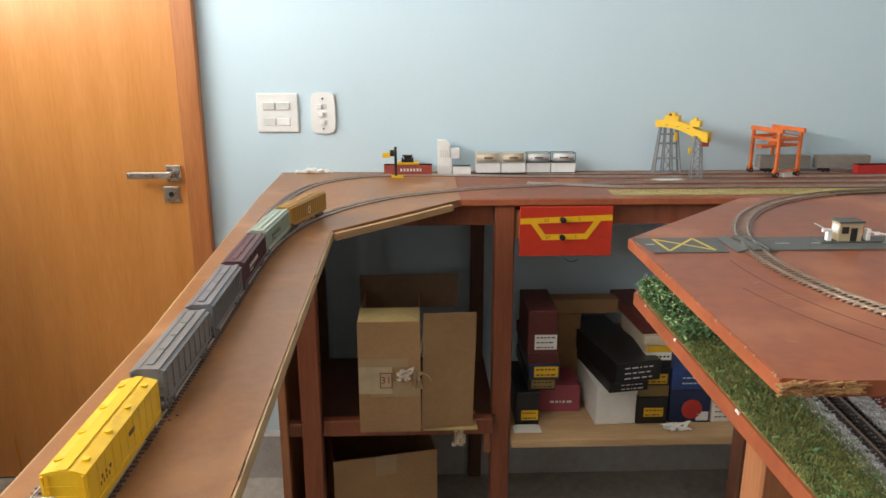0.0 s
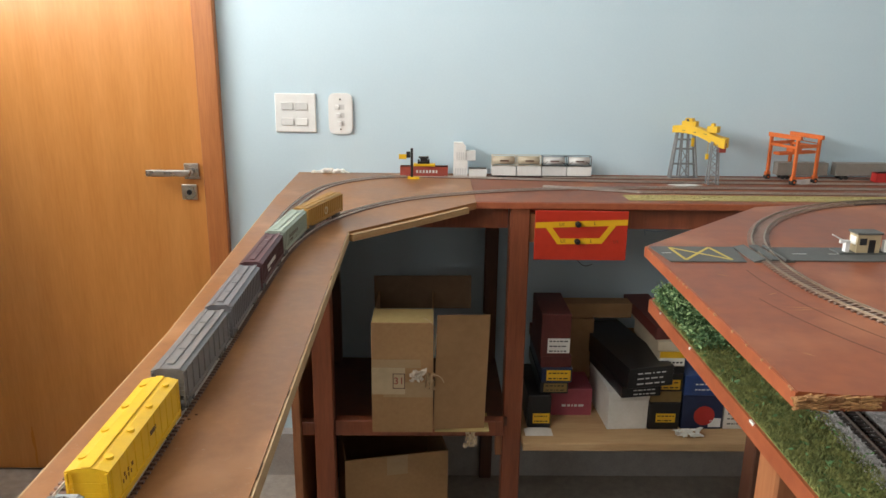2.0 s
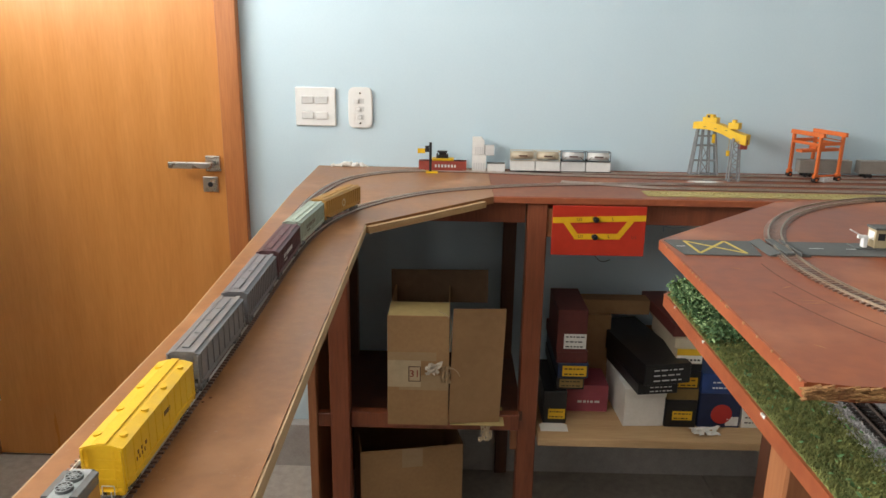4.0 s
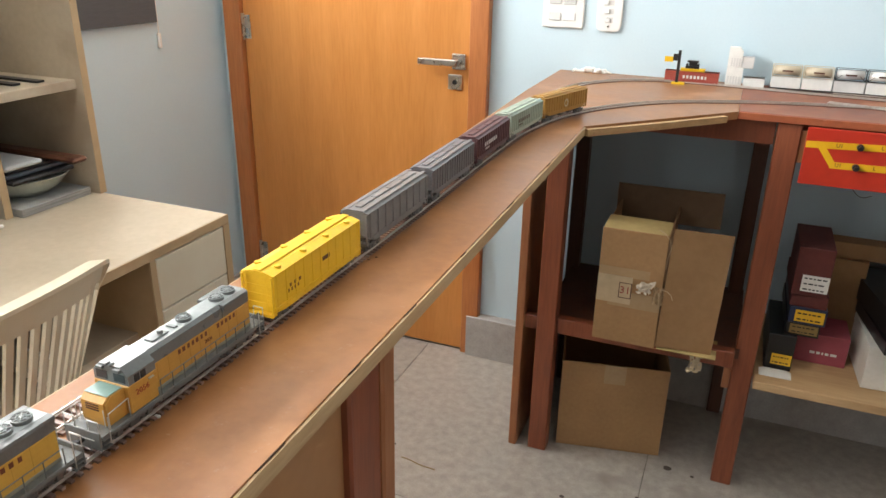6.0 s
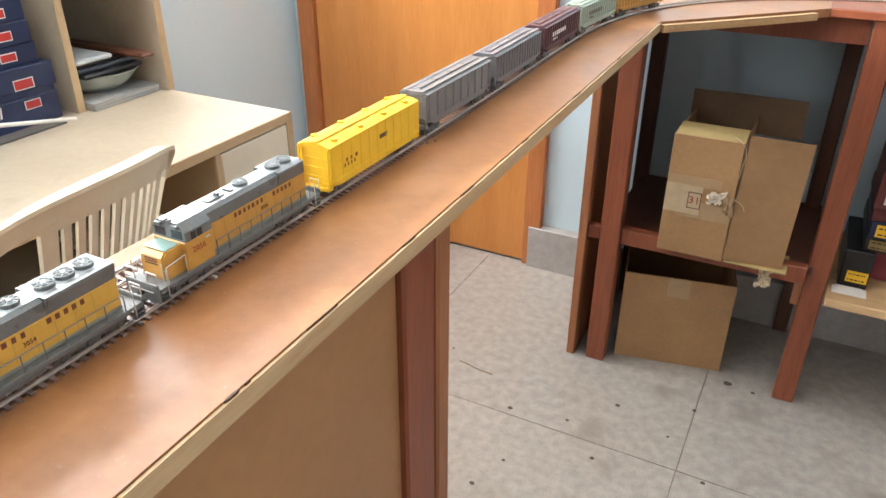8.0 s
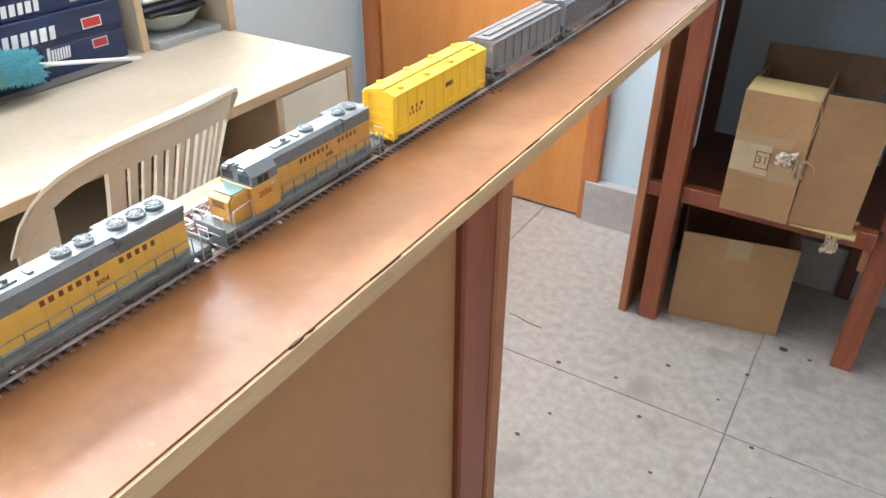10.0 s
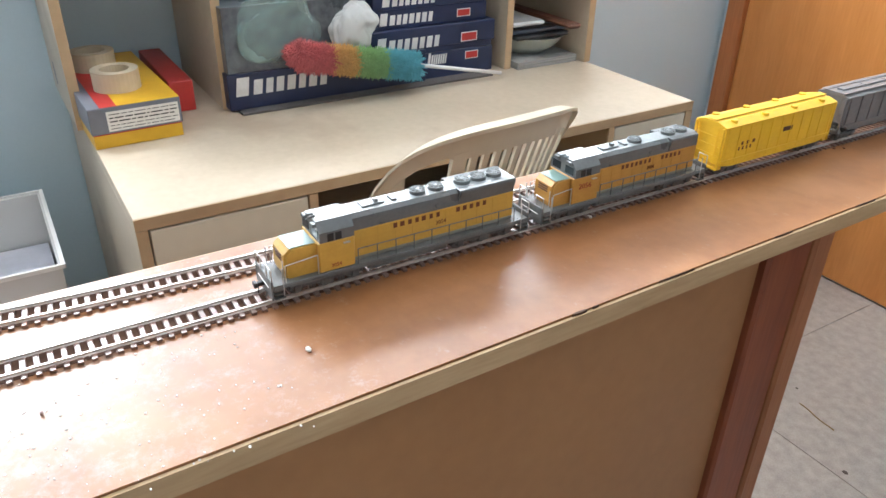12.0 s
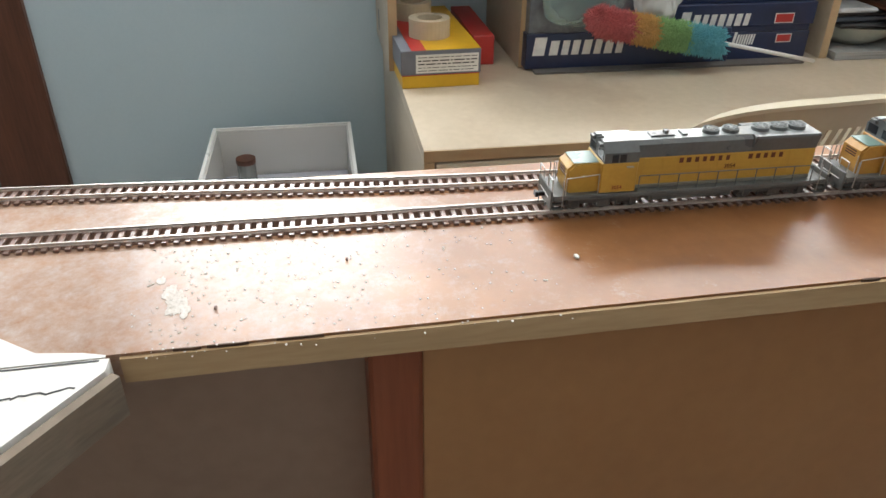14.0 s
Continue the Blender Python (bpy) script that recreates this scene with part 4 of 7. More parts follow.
        words("road_number", number, 0.0046, Matrix.Translation(((x0 + x1) / 2, q * (hw + 0.00042), zf + 0.0138)) @ pose(0, 0, 0, 90, 0, 180 if q > 0 else 0), DECALB, hl)
        words("road_number", number, big[0], Matrix.Translation(((c0 + c1) / 2 + 0.001, q * 0.01632, zf + big[1])) @ pose(0, 0, 0, 90, 0, 180 if q > 0 else 0), DECALR, cab)
        pbox("side_stripe", (-F + 0.001, F - 0.001, min(q * 0.01722, q * 0.0174), max(q * 0.01722, q * 0.0174), zf - 0.0026, zf - 0.0012), UPG, t)
        hr = bmesh.new()
        npst = 10
        xa, xb = h0 + 0.002, h1 - 0.002
        for k in range(npst):
            x = xa + (xb - xa) * k / (npst - 1)
            rod(hr, (x, q * 0.0168, zf), (x, q * 0.0168, zf + 0.0125), 0.00045, 6)
        rod(hr, (xa, q * 0.0168, zf + 0.0125), (xb, q * 0.0168, zf + 0.0125), 0.00042, 6)
        part("handrail", hr, UPG, t, "thin side handrail on stanchions")
        gx = bmesh.new()
        rod(gx, (n1 + 0.001, q * 0.011, zf + 0.001), (n1 + 0.001, q * 0.011, zf + 0.015), 0.0004, 6)
        rod(gx, (n0 + 0.001, q * 0.0155, zf), (n0 + 0.001, q * 0.0155, zf + 0.015), 0.0004, 6)
        rod(gx, (n0 + 0.001, q * 0.0155, zf + 0.015), (n1 + 0.001, q * 0.0155, zf + 0.013), 0.0004, 6)
        rod(gx, (n1 + 0.001, q * 0.0155, zf), (n1 + 0.001, q * 0.0155, zf + 0.013), 0.0004, 6)
        part("nose_rail", gx, SILVER, t)
    tx = F - 0.006 - span / 2 - 0.012
    bogie(t, tx, axles, span)
    bogie(t, -tx, axles, span)
    ft = bmesh.new()
    fl_ = 2 * (tx - span / 2 - 0.011)
    box(ft, -fl_ / 2, fl_ / 2, -0.0130, 0.0130, 0.0042, zf - 0.0046, 0.0016)
    for q in (-1, 1):
        rod(ft, (-fl_ / 2 + 0.004, q * 0.0125, zf - 0.0066), (fl_ / 2 - 0.004, q * 0.0125, zf - 0.0066), 0.0018, 10)
    part("fuel_tank", ft, FRAMEG, t)
    return t


def on_track(ob, s_mid, base=NEARP):
    """Stands a car on the near track, its middle s metres behind the train's front."""
    s = START + s_mid
    p, d = along(base, s)
    a, _ = along(base, s - 0.055)
    b, _ = along(base, s + 0.055)
    d = (a - b).normalized()
    mid = (a + b) / 2
    ob.matrix_world = pose(mid.x, mid.y, RT, 0, 0, math.degrees(math.atan2(d.y, d.x)))


START = -2.178 + 3.3      # train's front, along the near track
six = loco("yellow and grey six-axle model diesel locomotive on the track", 0.230, 3, 0.044, [(-0.014, 0.0062), (-0.0295, 0.0062), (-0.053, 0.0066), (-0.0675, 0.0066), (-0.082, 0.0066)], "3054", 0.027, 0.024, (-0.070, 0.014), [(-0.0945, -0.043)], (0.0040, 0.0042), UPY)
on_track(six, 0.115)
four = loco("yellow and grey four-axle model diesel locomotive behind the first", 0.207, 2, 0.030, [(-0.014, 0.0064), (-0.055, 0.0066), (-0.070, 0.0066)], "2056", 0.028, 0.019, (-0.064, 0.010), [(-0.080, -0.047)], (0.0068, 0.0150), UPO)
on_track(four, 0.2335 + 0.1005)


def hopper(label, L, paint, ribs, crest=None, text_n=0, roundtop=False):
    """A covered hopper of length L over couplers with ribs on its sides, hatches along the roof and open slope ends."""
    t = thing("model_hopper_car", label, "model freight car", group="train of model rolling stock")
    F = L / 2 - 0.007
    hw, zb, zt = 0.0172, (0.0095 if roundtop else 0.0125), 0.0500
    b = bmesh.new()
    cut = 0.0035 if roundtop else 0.010
    prof = [(-F + 0.004, zb + cut), (-F + 0.020, zb + 0.001), (F - 0.020, zb + 0.001), (F - 0.004, zb + cut), (F - 0.004, zt), (-F + 0.004, zt)]
    va = [b.verts.new((x, -hw, z)) for x, z in prof]
    vb = [b.verts.new((x, hw, z)) for x, z in prof]
    for i in range(6):
        k = (i + 1) % 6
        b.faces.new((va[i], va[k], vb[k], vb[i]))
    b.faces.new(va[::-1])
    b.faces.new(vb)
    body = part("body", b, paint, t)
    r = bmesh.new()
    sec = [(-hw - 0.0008, zt), (-hw - 0.0008, zt + 0.0012), (-0.008, zt + 0.0042), (0.008, zt + 0.0042), (hw + 0.0008, zt + 0.0012), (hw + 0.0008, zt)]
    ra = [r.verts.new((-F + 0.002, y, z)) for y, z in sec]
    rb = [r.verts.new((F - 0.002, y, z)) for y, z in sec]
    for i in range(6):
        k = (i + 1) % 6
        r.faces.new((ra[i], ra[k], rb[k], rb[i]))
    r.faces.new(ra[::-1])
    r.faces.new(rb)
    roof = part("roof", r, paint, t)
    if roundtop:
        for k in range(8):
            x = -F + 0.020 + (2 * F - 0.04) * (k // 2) / 3
            y = 0.011 if k % 2 else -0.011
            part("hatch", rod(bmesh.new(), (x, y, zt + 0.002), (x, y, zt + 0.0052), 0.0035, 14), paint, roof)
        pbox("running_board", (-F + 0.002, F - 0.002, -0.004, 0.004, zt + 0.0050, zt + 0.0056), paint, roof)
    else:
        for k in range(4):
            x = -F + 0.010 + (2 * F - 0.02) * k / 4
            pbox("hatch", (x, x + (2 * F - 0.02) / 4 - 0.002, -0.004, 0.004, zt + 0.0043, zt + 0.0058), paint, roof, bevel=0.0004)
        for q in (-1, 1):
            pbox("running_board", (-F, F, min(q * 0.008, q * 0.0135), max(q * 0.008, q * 0.0135), zt + 0.0044, zt + 0.0049), paint, roof)
    rib0 = None
    for k in range(ribs):
        x = -F + 0.008 + (2 * F - 0.016) * k / max(1, ribs - 1)
        for q in (-1, 1):
            if rib0 is None:
                rib0 = pbox("rib", (-0.0004, 0.0004, -0.0007, -0.0002, zb + 0.004, zt) if roundtop else (-0.0009, 0.0009, -0.0007, 0.0007, zb + 0.008, zt), paint, body)
                rib0.matrix_local = pose(x, q * (hw + 0.0006), 0)
            else:
                again("rib", rib0, body, pose(x, q * (hw + 0.0006), 0))
    for q in (-1, 1):
        pbox("side_sill", (-F + 0.003, F - 0.003, min(q * hw, q * (hw + 0.0012)), max(q * hw, q * (hw + 0.0012)), zb + 0.0065, zb + 0.0088), paint, body)
    for s in (-1, 1):
        e = bmesh.new()
        box(e, min(s * (F - 0.008), s * F), max(s * (F - 0.008), s * F), -0.016, 0.016, zb - 0.001, zb + 0.0022, 0.0003)
        for q in (-1, 1):
            box(e, min(s * (F - 0.0022), s * F), max(s * (F - 0.0022), s * F), min(q * 0.015, q * 0.017), max(q * 0.015, q * 0.017), zb, zt)
            for k in range(7):
                z = zb + 0.003 + k * 0.0048
                rod(e, (s * F, q * 0.011, z), (s * F, q * 0.017, z), 0.00035, 5)
            rod(e, (s * (F + 0.0002), q * 0.011, zb), (s * (F + 0.0002), q * 0.011, zt), 0.00035, 5)
        for k in range(3):
            z = zb + 0.010 + k * 0.009
            box(e, min(s * (F - 0.0045), s * (F - 0.0035)), max(s * (F - 0.0045), s * (F - 0.0035)), -0.014, 0.014, z, z + 0.002)
        part("end_frame", e, paint, t)
        coupler(t, s * (F - 0.001), s)
        bogie(t, s * (F - 0.024), 2, 0.0205)
    ch = bmesh.new()
    for k in range(3):
        x = (k - 1) * (F - 0.024) * 0.55
        bmesh.ops.create_cone(ch, cap_ends=True, segments=4, radius1=0.006, radius2=0.019, depth=0.010, matrix=Matrix.Translation((x, 0, 0.0085)) @ Matrix.Rotation(radians(45), 4, "Z"))
    part("outlet_chute", ch, FRAMEG, t)
    if crest:
        for q in (-1, 1):
            disc = part("emblem", rod(bmesh.new(), (0.004, q * (hw + 0.0012), zb + 0.020), (0.004, q * (hw + 0.0016), zb + 0.020), 0.0085, 22), crest, body, "round pale emblem")
            part("emblem_centre", rod(bmesh.new(), (0.005, q * (hw + 0.0015), zb + 0.020), (0.005, q * (hw + 0.0018), zb + 0.020), 0.0050, 18), paint, disc)
    if text_n:
        for q in (-1, 1):
            lb = bmesh.new()
            bars(lb, -0.010, 0.055, zb + 0.020, zb + 0.0265, text_n, q * (hw + 0.0013), 0.0002, 7 + text_n, 0.35)
            part("lettering", lb, CONTW if paint is not CARV else DECALD, body)
            lb = bars(bmesh.new(), 0.030, 0.052, zb + 0.014, zb + 0.0168, 5, q * (hw + 0.0013), 0.0002, 9, 0.35)
            part("car_number", lb, CONTW if paint is not CARV else DECALD, body)
    return t


s = 0.2335 + 0.2045
for label, paint, ribs, crest, tn, rt in (
        ("bright yellow model covered hopper with round roof hatches", CARY, 11, None, 0, True),
        ("plain grey model covered hopper with white roof boards", CARG, 9, None, 0, False),
        ("slate grey ribbed model covered hopper", CARG2, 17, None, 0, False),
        ("maroon ribbed model covered hopper with pale lettering", CARM, 17, None, 7, False),
        ("pale green ribbed model covered hopper with dark lettering", CARV, 17, None, 6, False),
        ("ochre ribbed model covered hopper with round emblem", CARO, 17, CREAMB, 0, False)):
    L = 0.186 if rt else 0.192
    h = hopper(label, L, paint, ribs, crest, tn, rt)
    on_track(h, s + L / 2)
    if rt:
        for q in (-1, 1):
            lb = bmesh.new()
            box(lb, -0.018, -0.004, q * 0.0173 - 0.0002, q * 0.0173 + 0.0002, 0.033, 0.0375)
            part("emblem", lb, DECALD, h)
            part("lettering", bars(bmesh.new(), 0.035, 0.060, 0.030, 0.0335, 3, q * 0.0173, 0.0002, 2, 0.6), DECALB, h)
            part("car_number", bars(bmesh.new(), 0.040, 0.062, 0.025, 0.0285, 4, q * 0.0173, 0.0002, 4, 0.6), DECALB, h)
    s += L + 0.002

# ---------------------------------------------------------------- desk with hutch
DT = 0.820
desk = thing("desk", "cream melamine desk with drawers and open shelf", "desk")
pbox("desktop", (-1.355, -0.606, -2.178, -1.005, DT - 0.020, DT), DESK, desk, bevel=0.001)
pbox("front_band", (-0.6055, -0.603, -2.178, -1.005, DT - 0.020, DT - 0.0005), DESKEDGE, desk, "darker edge banding")
pbox("side_panel", (-1.355, -0.606, -1.023, -1.005, 0.0, DT - 0.0205), DESK, desk)
pbox("side_panel", (-1.355, -0.606, -2.178, -2.160, 0.0, DT - 0.0205), DESK, desk)
pbox("divider", (-1.355, -0.606, -1.248, -1.232, 0.0, DT - 0.0205), DESKEDGE, desk)
pbox("divider", (-1.355, -0.606, -1.905, -1.889, 0.0, DT - 0.0205), DESKEDGE, desk)
for a in ((-1.0045, -1.0235), (-1.2325, -1.2475), (-1.8895, -1.9045), (-2.1605, -2.1775)):
    pbox("front_band", (-0.6055, -0.603, min(a), max(a), 0.0, DT - 0.021), DESKEDGE, desk)
pbox("back_panel", (-1.355, -1.34, -1.889, -1.248, 0.0, DT - 0.0205), DESK, desk)
pbox("inner_shelf", (-1.34, -0.66, -1.8885, -1.2485, 0.615, 0.633), DESK, desk)
for y0, y1 in ((-1.230, -1.025), (-2.158, -1.907)):
    z = DT - 0.024
    for h in (0.112, 0.112, 0.20, 0.33):
        d = pbox("drawer", (-1.1, -0.604, y0, y1, z - h + 0.003, z), DRAWER, desk, "ivory drawer front", bevel=0.0015)
        z -= h
hutch = thing("desk_hutch", "cream melamine shelf unit standing on the desk", "shelf unit")
for y0, fx in ((-1.016, -0.955), (-1.235, -0.995), (-1.918, -1.02), (-2.192, -1.03)):
    pbox("upright", (-1.352, fx - 0.0015, y0, y0 + 0.018, DT + 0.0004, 1.64), DESK, hutch, bevel=0.0008)
    pbox("edge_band", (fx - 0.0012, fx, y0, y0 + 0.018, DT + 0.001, 1.64), DESKEDGE, hutch)
pbox("shelf_board", (-1.352, -0.975, -1.2165, -1.0165, 1.064, 1.084), DESK, hutch, bevel=0.001)
pbox("shelf_board", (-1.352, -1.02, -1.8995, -1.2355, 1.20, 1.22), DESK, hutch, bevel=0.001)
pbox("shelf_board", (-1.352, -1.03, -2.1735, -1.9185, 1.20, 1.22), DESK, hutch, bevel=0.001)
pbox("shelf_board", (-1.352, -0.96, -2.192, -0.998, 1.6405, 1.66), DESK, hutch, bevel=0.001)

# what lies in the shelf unit
matt = pbox("desk_mat", (-1.33, -0.965, -1.895, -1.29, DT + 0.0006, DT + 0.0050), mat("dark_grey_mat", (0.15, 0.14, 0.13), (0.11, 0.10, 0.095), rough=0.6, scale=20), label="")
tagged(matt, "thin dark grey board under the boxes on the desk", "mat")
ZB = DT + 0.0052


def carton(name, label, dims, material, group="", rz=0.0, cat="box", lid=0.0, labels=(), tilt=0.0):
    """A card box; labels: (material, x0, x1, z0, z1, bars) on the face that looks towards -y or, in the shelf unit, +x."""
    x0, x1, y0, y1, z0, z1 = dims
    cx, cy = (x0 + x1) / 2, (y0 + y1) / 2
    t = thing(name, label, cat, (cx, cy, z0), rz, group)
    w, d, h = (x1 - x0) / 2, (y1 - y0) / 2, z1 - z0
    pbox("carton", (-w, w, -d, d, 0, h - lid), material, t, bevel=0.0012)
    if lid:
        pbox("lid", (-w - 0.0015, w + 0.0015, -d - 0.0015, d + 0.0015, h - lid, h), material, t, bevel=0.0012)
    for n, (m, face, a, b, c, e, nb) in enumerate(labels):
        o = 0.0018 if lid else 0.0003
        lb = bmesh.new()
        if face == "-y":
            box(lb, a, b, -d - o - 0.0004, -d - o, c, e)
        else:
            box(lb, w + o, w + o + 0.0004, a, b, c, e)
        p = part("label", lb, m, t)
        if nb:
            bb_ = bmesh.new()
            rnd = random.Random(n + int(abs(a) * 1e4))
            rows = max(1, int(nb))
            for r in range(rows):
                zz = c + (e - c) * (r + 0.3) / rows
                hh = (e - c) * 0.24 / rows
                u = a + (b - a) * 0.08
                while u < a + (b - a) * 0.85:
                    v = u + (b - a) * rnd.uniform(0.05, 0.22)
                    v = min(v, a + (b - a) * 0.93)
                    if face == "-y":
                        box(bb_, u, v, -d - o - 0.0007, -d - o - 0.0005, zz, zz + hh)
                    else:
                        box(bb_, w + o + 0.0005, w + o + 0.0007, u, v, zz, zz + hh)
                    u = v + (b - a) * 0.05
            part("print", bb_, INK if m in (PAPER, YELB, CREAMB, OLIVEB) else DECALW, p)
    return t


def brand_box(dims, x_letters, zl, hl, n, tag, group):
    """A navy kit box with a white brand word as bars and a red tag on the face that looks towards +x."""
    t = carton("kit_box", "navy blue model kit box with white lettering" + (" and red tag" if tag else ""), dims, NAVY, group, cat="box")
    w = (dims[1] - dims[0]) / 2
    cy = (dims[2] + dims[3]) / 2
    b = bmesh.new()
    y0, y1 = x_letters[0] - cy, x_letters[1] - cy
    ws = (1.45, 1.05, 0.85, 0.9, 1.0, 0.85, 1.0, 0.85)
    tot = sum(ws)
    u = y0
    for k, q in enumerate(ws):
        v = u + (y1 - y0) * q / tot
        z0, hh = zl - dims[4], hl * (1.25 if k == 0 else 1)
        g = (v - u) * 0.16
        lean = hh * 0.14
        vs = [b.verts.new((w + o, yy, z)) for o in (0.0004, 0.0008) for yy, z in ((u + g, z0), (v - g, z0), (v - g + lean, z0 + hh), (u + g + lean, z0 + hh))]
        for f in ((0, 1, 2, 3), (7, 6, 5, 4), (0, 4, 5, 1), (1, 5, 6, 2), (2, 6, 7, 3), (3, 7, 4, 0)):
            b.faces.new([vs[i] for i in f])
        u = v
    part("lettering", b, DECALW, t, "white lettering")
    if tag:
        a, c = tag[0] - cy, tag[1] - cy
        z0 = zl - dims[4] + hl * 0.1
        p = pbox("tag", (w + 0.0003, w + 0.0007, a, c, z0, z0 + hl * 0.85), DECALW, t, "red tag with white rim")
        pbox("tag_field", (w + 0.0008, w + 0.0010, a + 0.002, c - 0.002, z0 + 0.002, z0 + hl * 0.85 - 0.002), REDB, p)
    return t


brand_box((-1.30, -0.990, -1.912, -1.46, ZB, ZB + 0.072), (-1.904, -1.700), 0.853, 0.030, 8, None, "kit boxes")
brand_box((-1.30, -1.000, -1.455, -1.27, ZB, ZB + 0.058), (-1.452, -1.400), 0.857, 0.022, 8, (-1.348, -1.312), "kit boxes")
brand_box((-1.31, -0.998, -1.60, -1.268, ZB + 0.0725, ZB + 0.119), (-1.584, -1.420), 0.899, 0.025, 8, (-1.362, -1.318), "kit boxes")
brand_box((-1.31, -1.012, -1.585, -1.285, ZB + 0.1195, ZB + 0.160), (-1.568, -1.430), 0.953, 0.021, 8, (-1.366, -1.330), "kit boxes")
brand_box((-1.31, -1.010, -1.58, -1.29, ZB + 0.1605, ZB + 0.203), (-1.562, -1.425), 0.993, 0.022, 8, (-1.366, -1.330), "kit boxes")
brand_box((-1.31, -1.014, -1.58, -1.29, ZB + 0.2035, ZB + 0.245), (-1.562, -1.425), 1.035, 0.022, 8, (-1.366, -1.330), "kit boxes")
carton("kit_box", "thin dark model kit box under the stack", (-1.305, -1.003, -1.453, -1.272, ZB + 0.0585, ZB + 0.072), NAVY, "kit boxes")
pic = carton("picture_box", "box with a dark landscape picture on its front", (-1.30, -0.994, -1.908, -1.605, ZB + 0.0725, ZB + 0.20), mat("dark_picture_print", (0.20, 0.22, 0.24), (0.035, 0.04, 0.05), rough=0.3, scale=14, bump=0, fine=3), "kit boxes")


def crumple(name, label, cat, at, size, material, seed, lumps=1.0):
    """A crumpled film bag: a slack ball drawn into soft folds that run to its gathered top."""
    b = bmesh.new()
    bmesh.ops.create_icosphere(b, subdivisions=5, radius=1)
    for v in b.verts:
        warp = noise.noise(v.co * 1.15 + Vector((seed, 0, 0)))
        bent = v.co + Vector((0.5 * warp, -0.4 * warp, 0.6 * warp))
        crease = abs(noise.noise(Vector((bent.x * 2.4, bent.y * 2.4, bent.z * 1.3)) + Vector((0, seed, 0))))
        pleat = abs(noise.noise(Vector((bent.y * 5.5 + bent.z * 3, bent.z * 1.6, seed))))
        v.co *= 0.95 + lumps * (0.55 * warp - 0.42 * max(0, 0.22 - crease) - 0.16 * max(0, 0.25 - pleat) + 0.12 * crease)
        v.co = Vector((v.co.x * size[0], v.co.y * size[1], max(v.co.z, -0.85) * size[2]))
    ob = part(name, b, material, smooth=True)
    ob.location = at
    return tagged(ob, label, cat)


def torn(name, label, at, w, h, material, seed, rx=0.0, rz=0.0, curl=0.35):
    """A torn, creased scrap of paper of about w by h, standing in its x and z."""
    b = bmesh.new()
    n = 12
    front, back = {}, {}
    for i in range(n):
        for j in range(n):
            u, v = i / (n - 1) - 0.5, j / (n - 1) - 0.5
            k = 1 + 0.55 * noise.noise((u * 3 + seed, v * 3, 2)) * (abs(u) + abs(v))
            y = curl * w * (abs(noise.noise((u * 2.6, v * 2.6 + seed, 5))) + 0.5 * abs(noise.noise((u * 6, v * 6, seed))))
            front[i, j] = b.verts.new((u * w * k, -y - 0.0004, v * h * k))
            back[i, j] = b.verts.new((u * w * k, -y, v * h * k))
    ring = []
    for i in range(n - 1):
        for j in range(n - 1):
            if noise.noise((i * 0.5, j * 0.5, seed * 1.7)) > 0.33 and (i < 3 or j < 3 or i > 7 or j > 7):
                continue
            ring.append((i, j))
            for g in (front, back):
                b.faces.new((g[i, j], g[i + 1, j], g[i + 1, j + 1], g[i, j + 1]))
    for v in [v for v in b.verts if not v.link_faces]:
        b.verts.remove(v)
    ob = part(name, b, material)
    ob.matrix_world = pose(*at, rx, 0, rz)
    return tagged(ob, label, "paper")


crumple("plastic_bag", "crumpled greenish clear plastic bag over the boxes", "bag", (-0.992, -1.80, ZB + 0.150), (0.018, 0.090, 0.078), BAGM, 3, 0.9)
crumple("plastic_bag", "crumpled white plastic bag on the box stack", "bag", (-0.985, -1.635, ZB + 0.140), (0.026, 0.055, 0.050), clear("white_bag_plastic", (0.80, 0.83, 0.82), 0.25, 0.7), 8, 0.8)

# feather duster
du = thing("feather_duster", "rainbow coloured fluffy duster with a white handle", "duster", (-0.945, 0, 0))
part("handle", rod(bmesh.new(), (0, -1.53, 0.884), (0.01, -1.289, 0.835), 0.0042, 10), WHITE, du, "white plastic handle", True)
fluff = ((-1.80, -1.705, (0.70, 0.20, 0.20), "red"), (-1.705, -1.655, (0.80, 0.50, 0.18), "orange"), (-1.655, -1.585, (0.36, 0.60, 0.26), "green"), (-1.585, -1.505, (0.20, 0.56, 0.66), "turquoise"))
for k, (y0, y1, c, nm) in enumerate(fluff):
    b = bmesh.new()
    rnd = random.Random(40 + k)
    for i in range(3000):
        f = rnd.random()
        y = y0 + (y1 - y0) * f
        z = 0.936 + (-1.80 - y) * 0.20
        a = rnd.uniform(0, math.tau)
        r = (0.033 if k else 0.034 * min(1, 0.45 + 2.2 * f)) * rnd.uniform(0.72, 1.0) * (1 + 0.12 * noise.noise((y * 60, a, k)))
        d = Vector((math.cos(a) * 0.8, 0, math.sin(a)))
        bend = Vector((rnd.uniform(-0.006, 0.006), rnd.uniform(-0.010, 0.010), rnd.uniform(-0.006, 0.003)))
        p = Vector((0.0, y, z)) + d * r * 0.35
        q = Vector((0.0, y, z)) + d * r * 0.8 + bend * 0.4
        e = Vector((0.0, y, z)) + d * r + bend
        for v_ in (p, q, e):
            v_.z = max(v_.z, DT + 0.003)
        rod(b, p, q, 0.0018, 4, 0.0013)
        rod(b, q, e, 0.0013, 4, 0.0005)
    part("fluff", b, mat("duster_" + nm, c, tuple(x * 0.7 for x in c), rough=0.9, scale=60, bump=0.4), du, nm + " fluff")

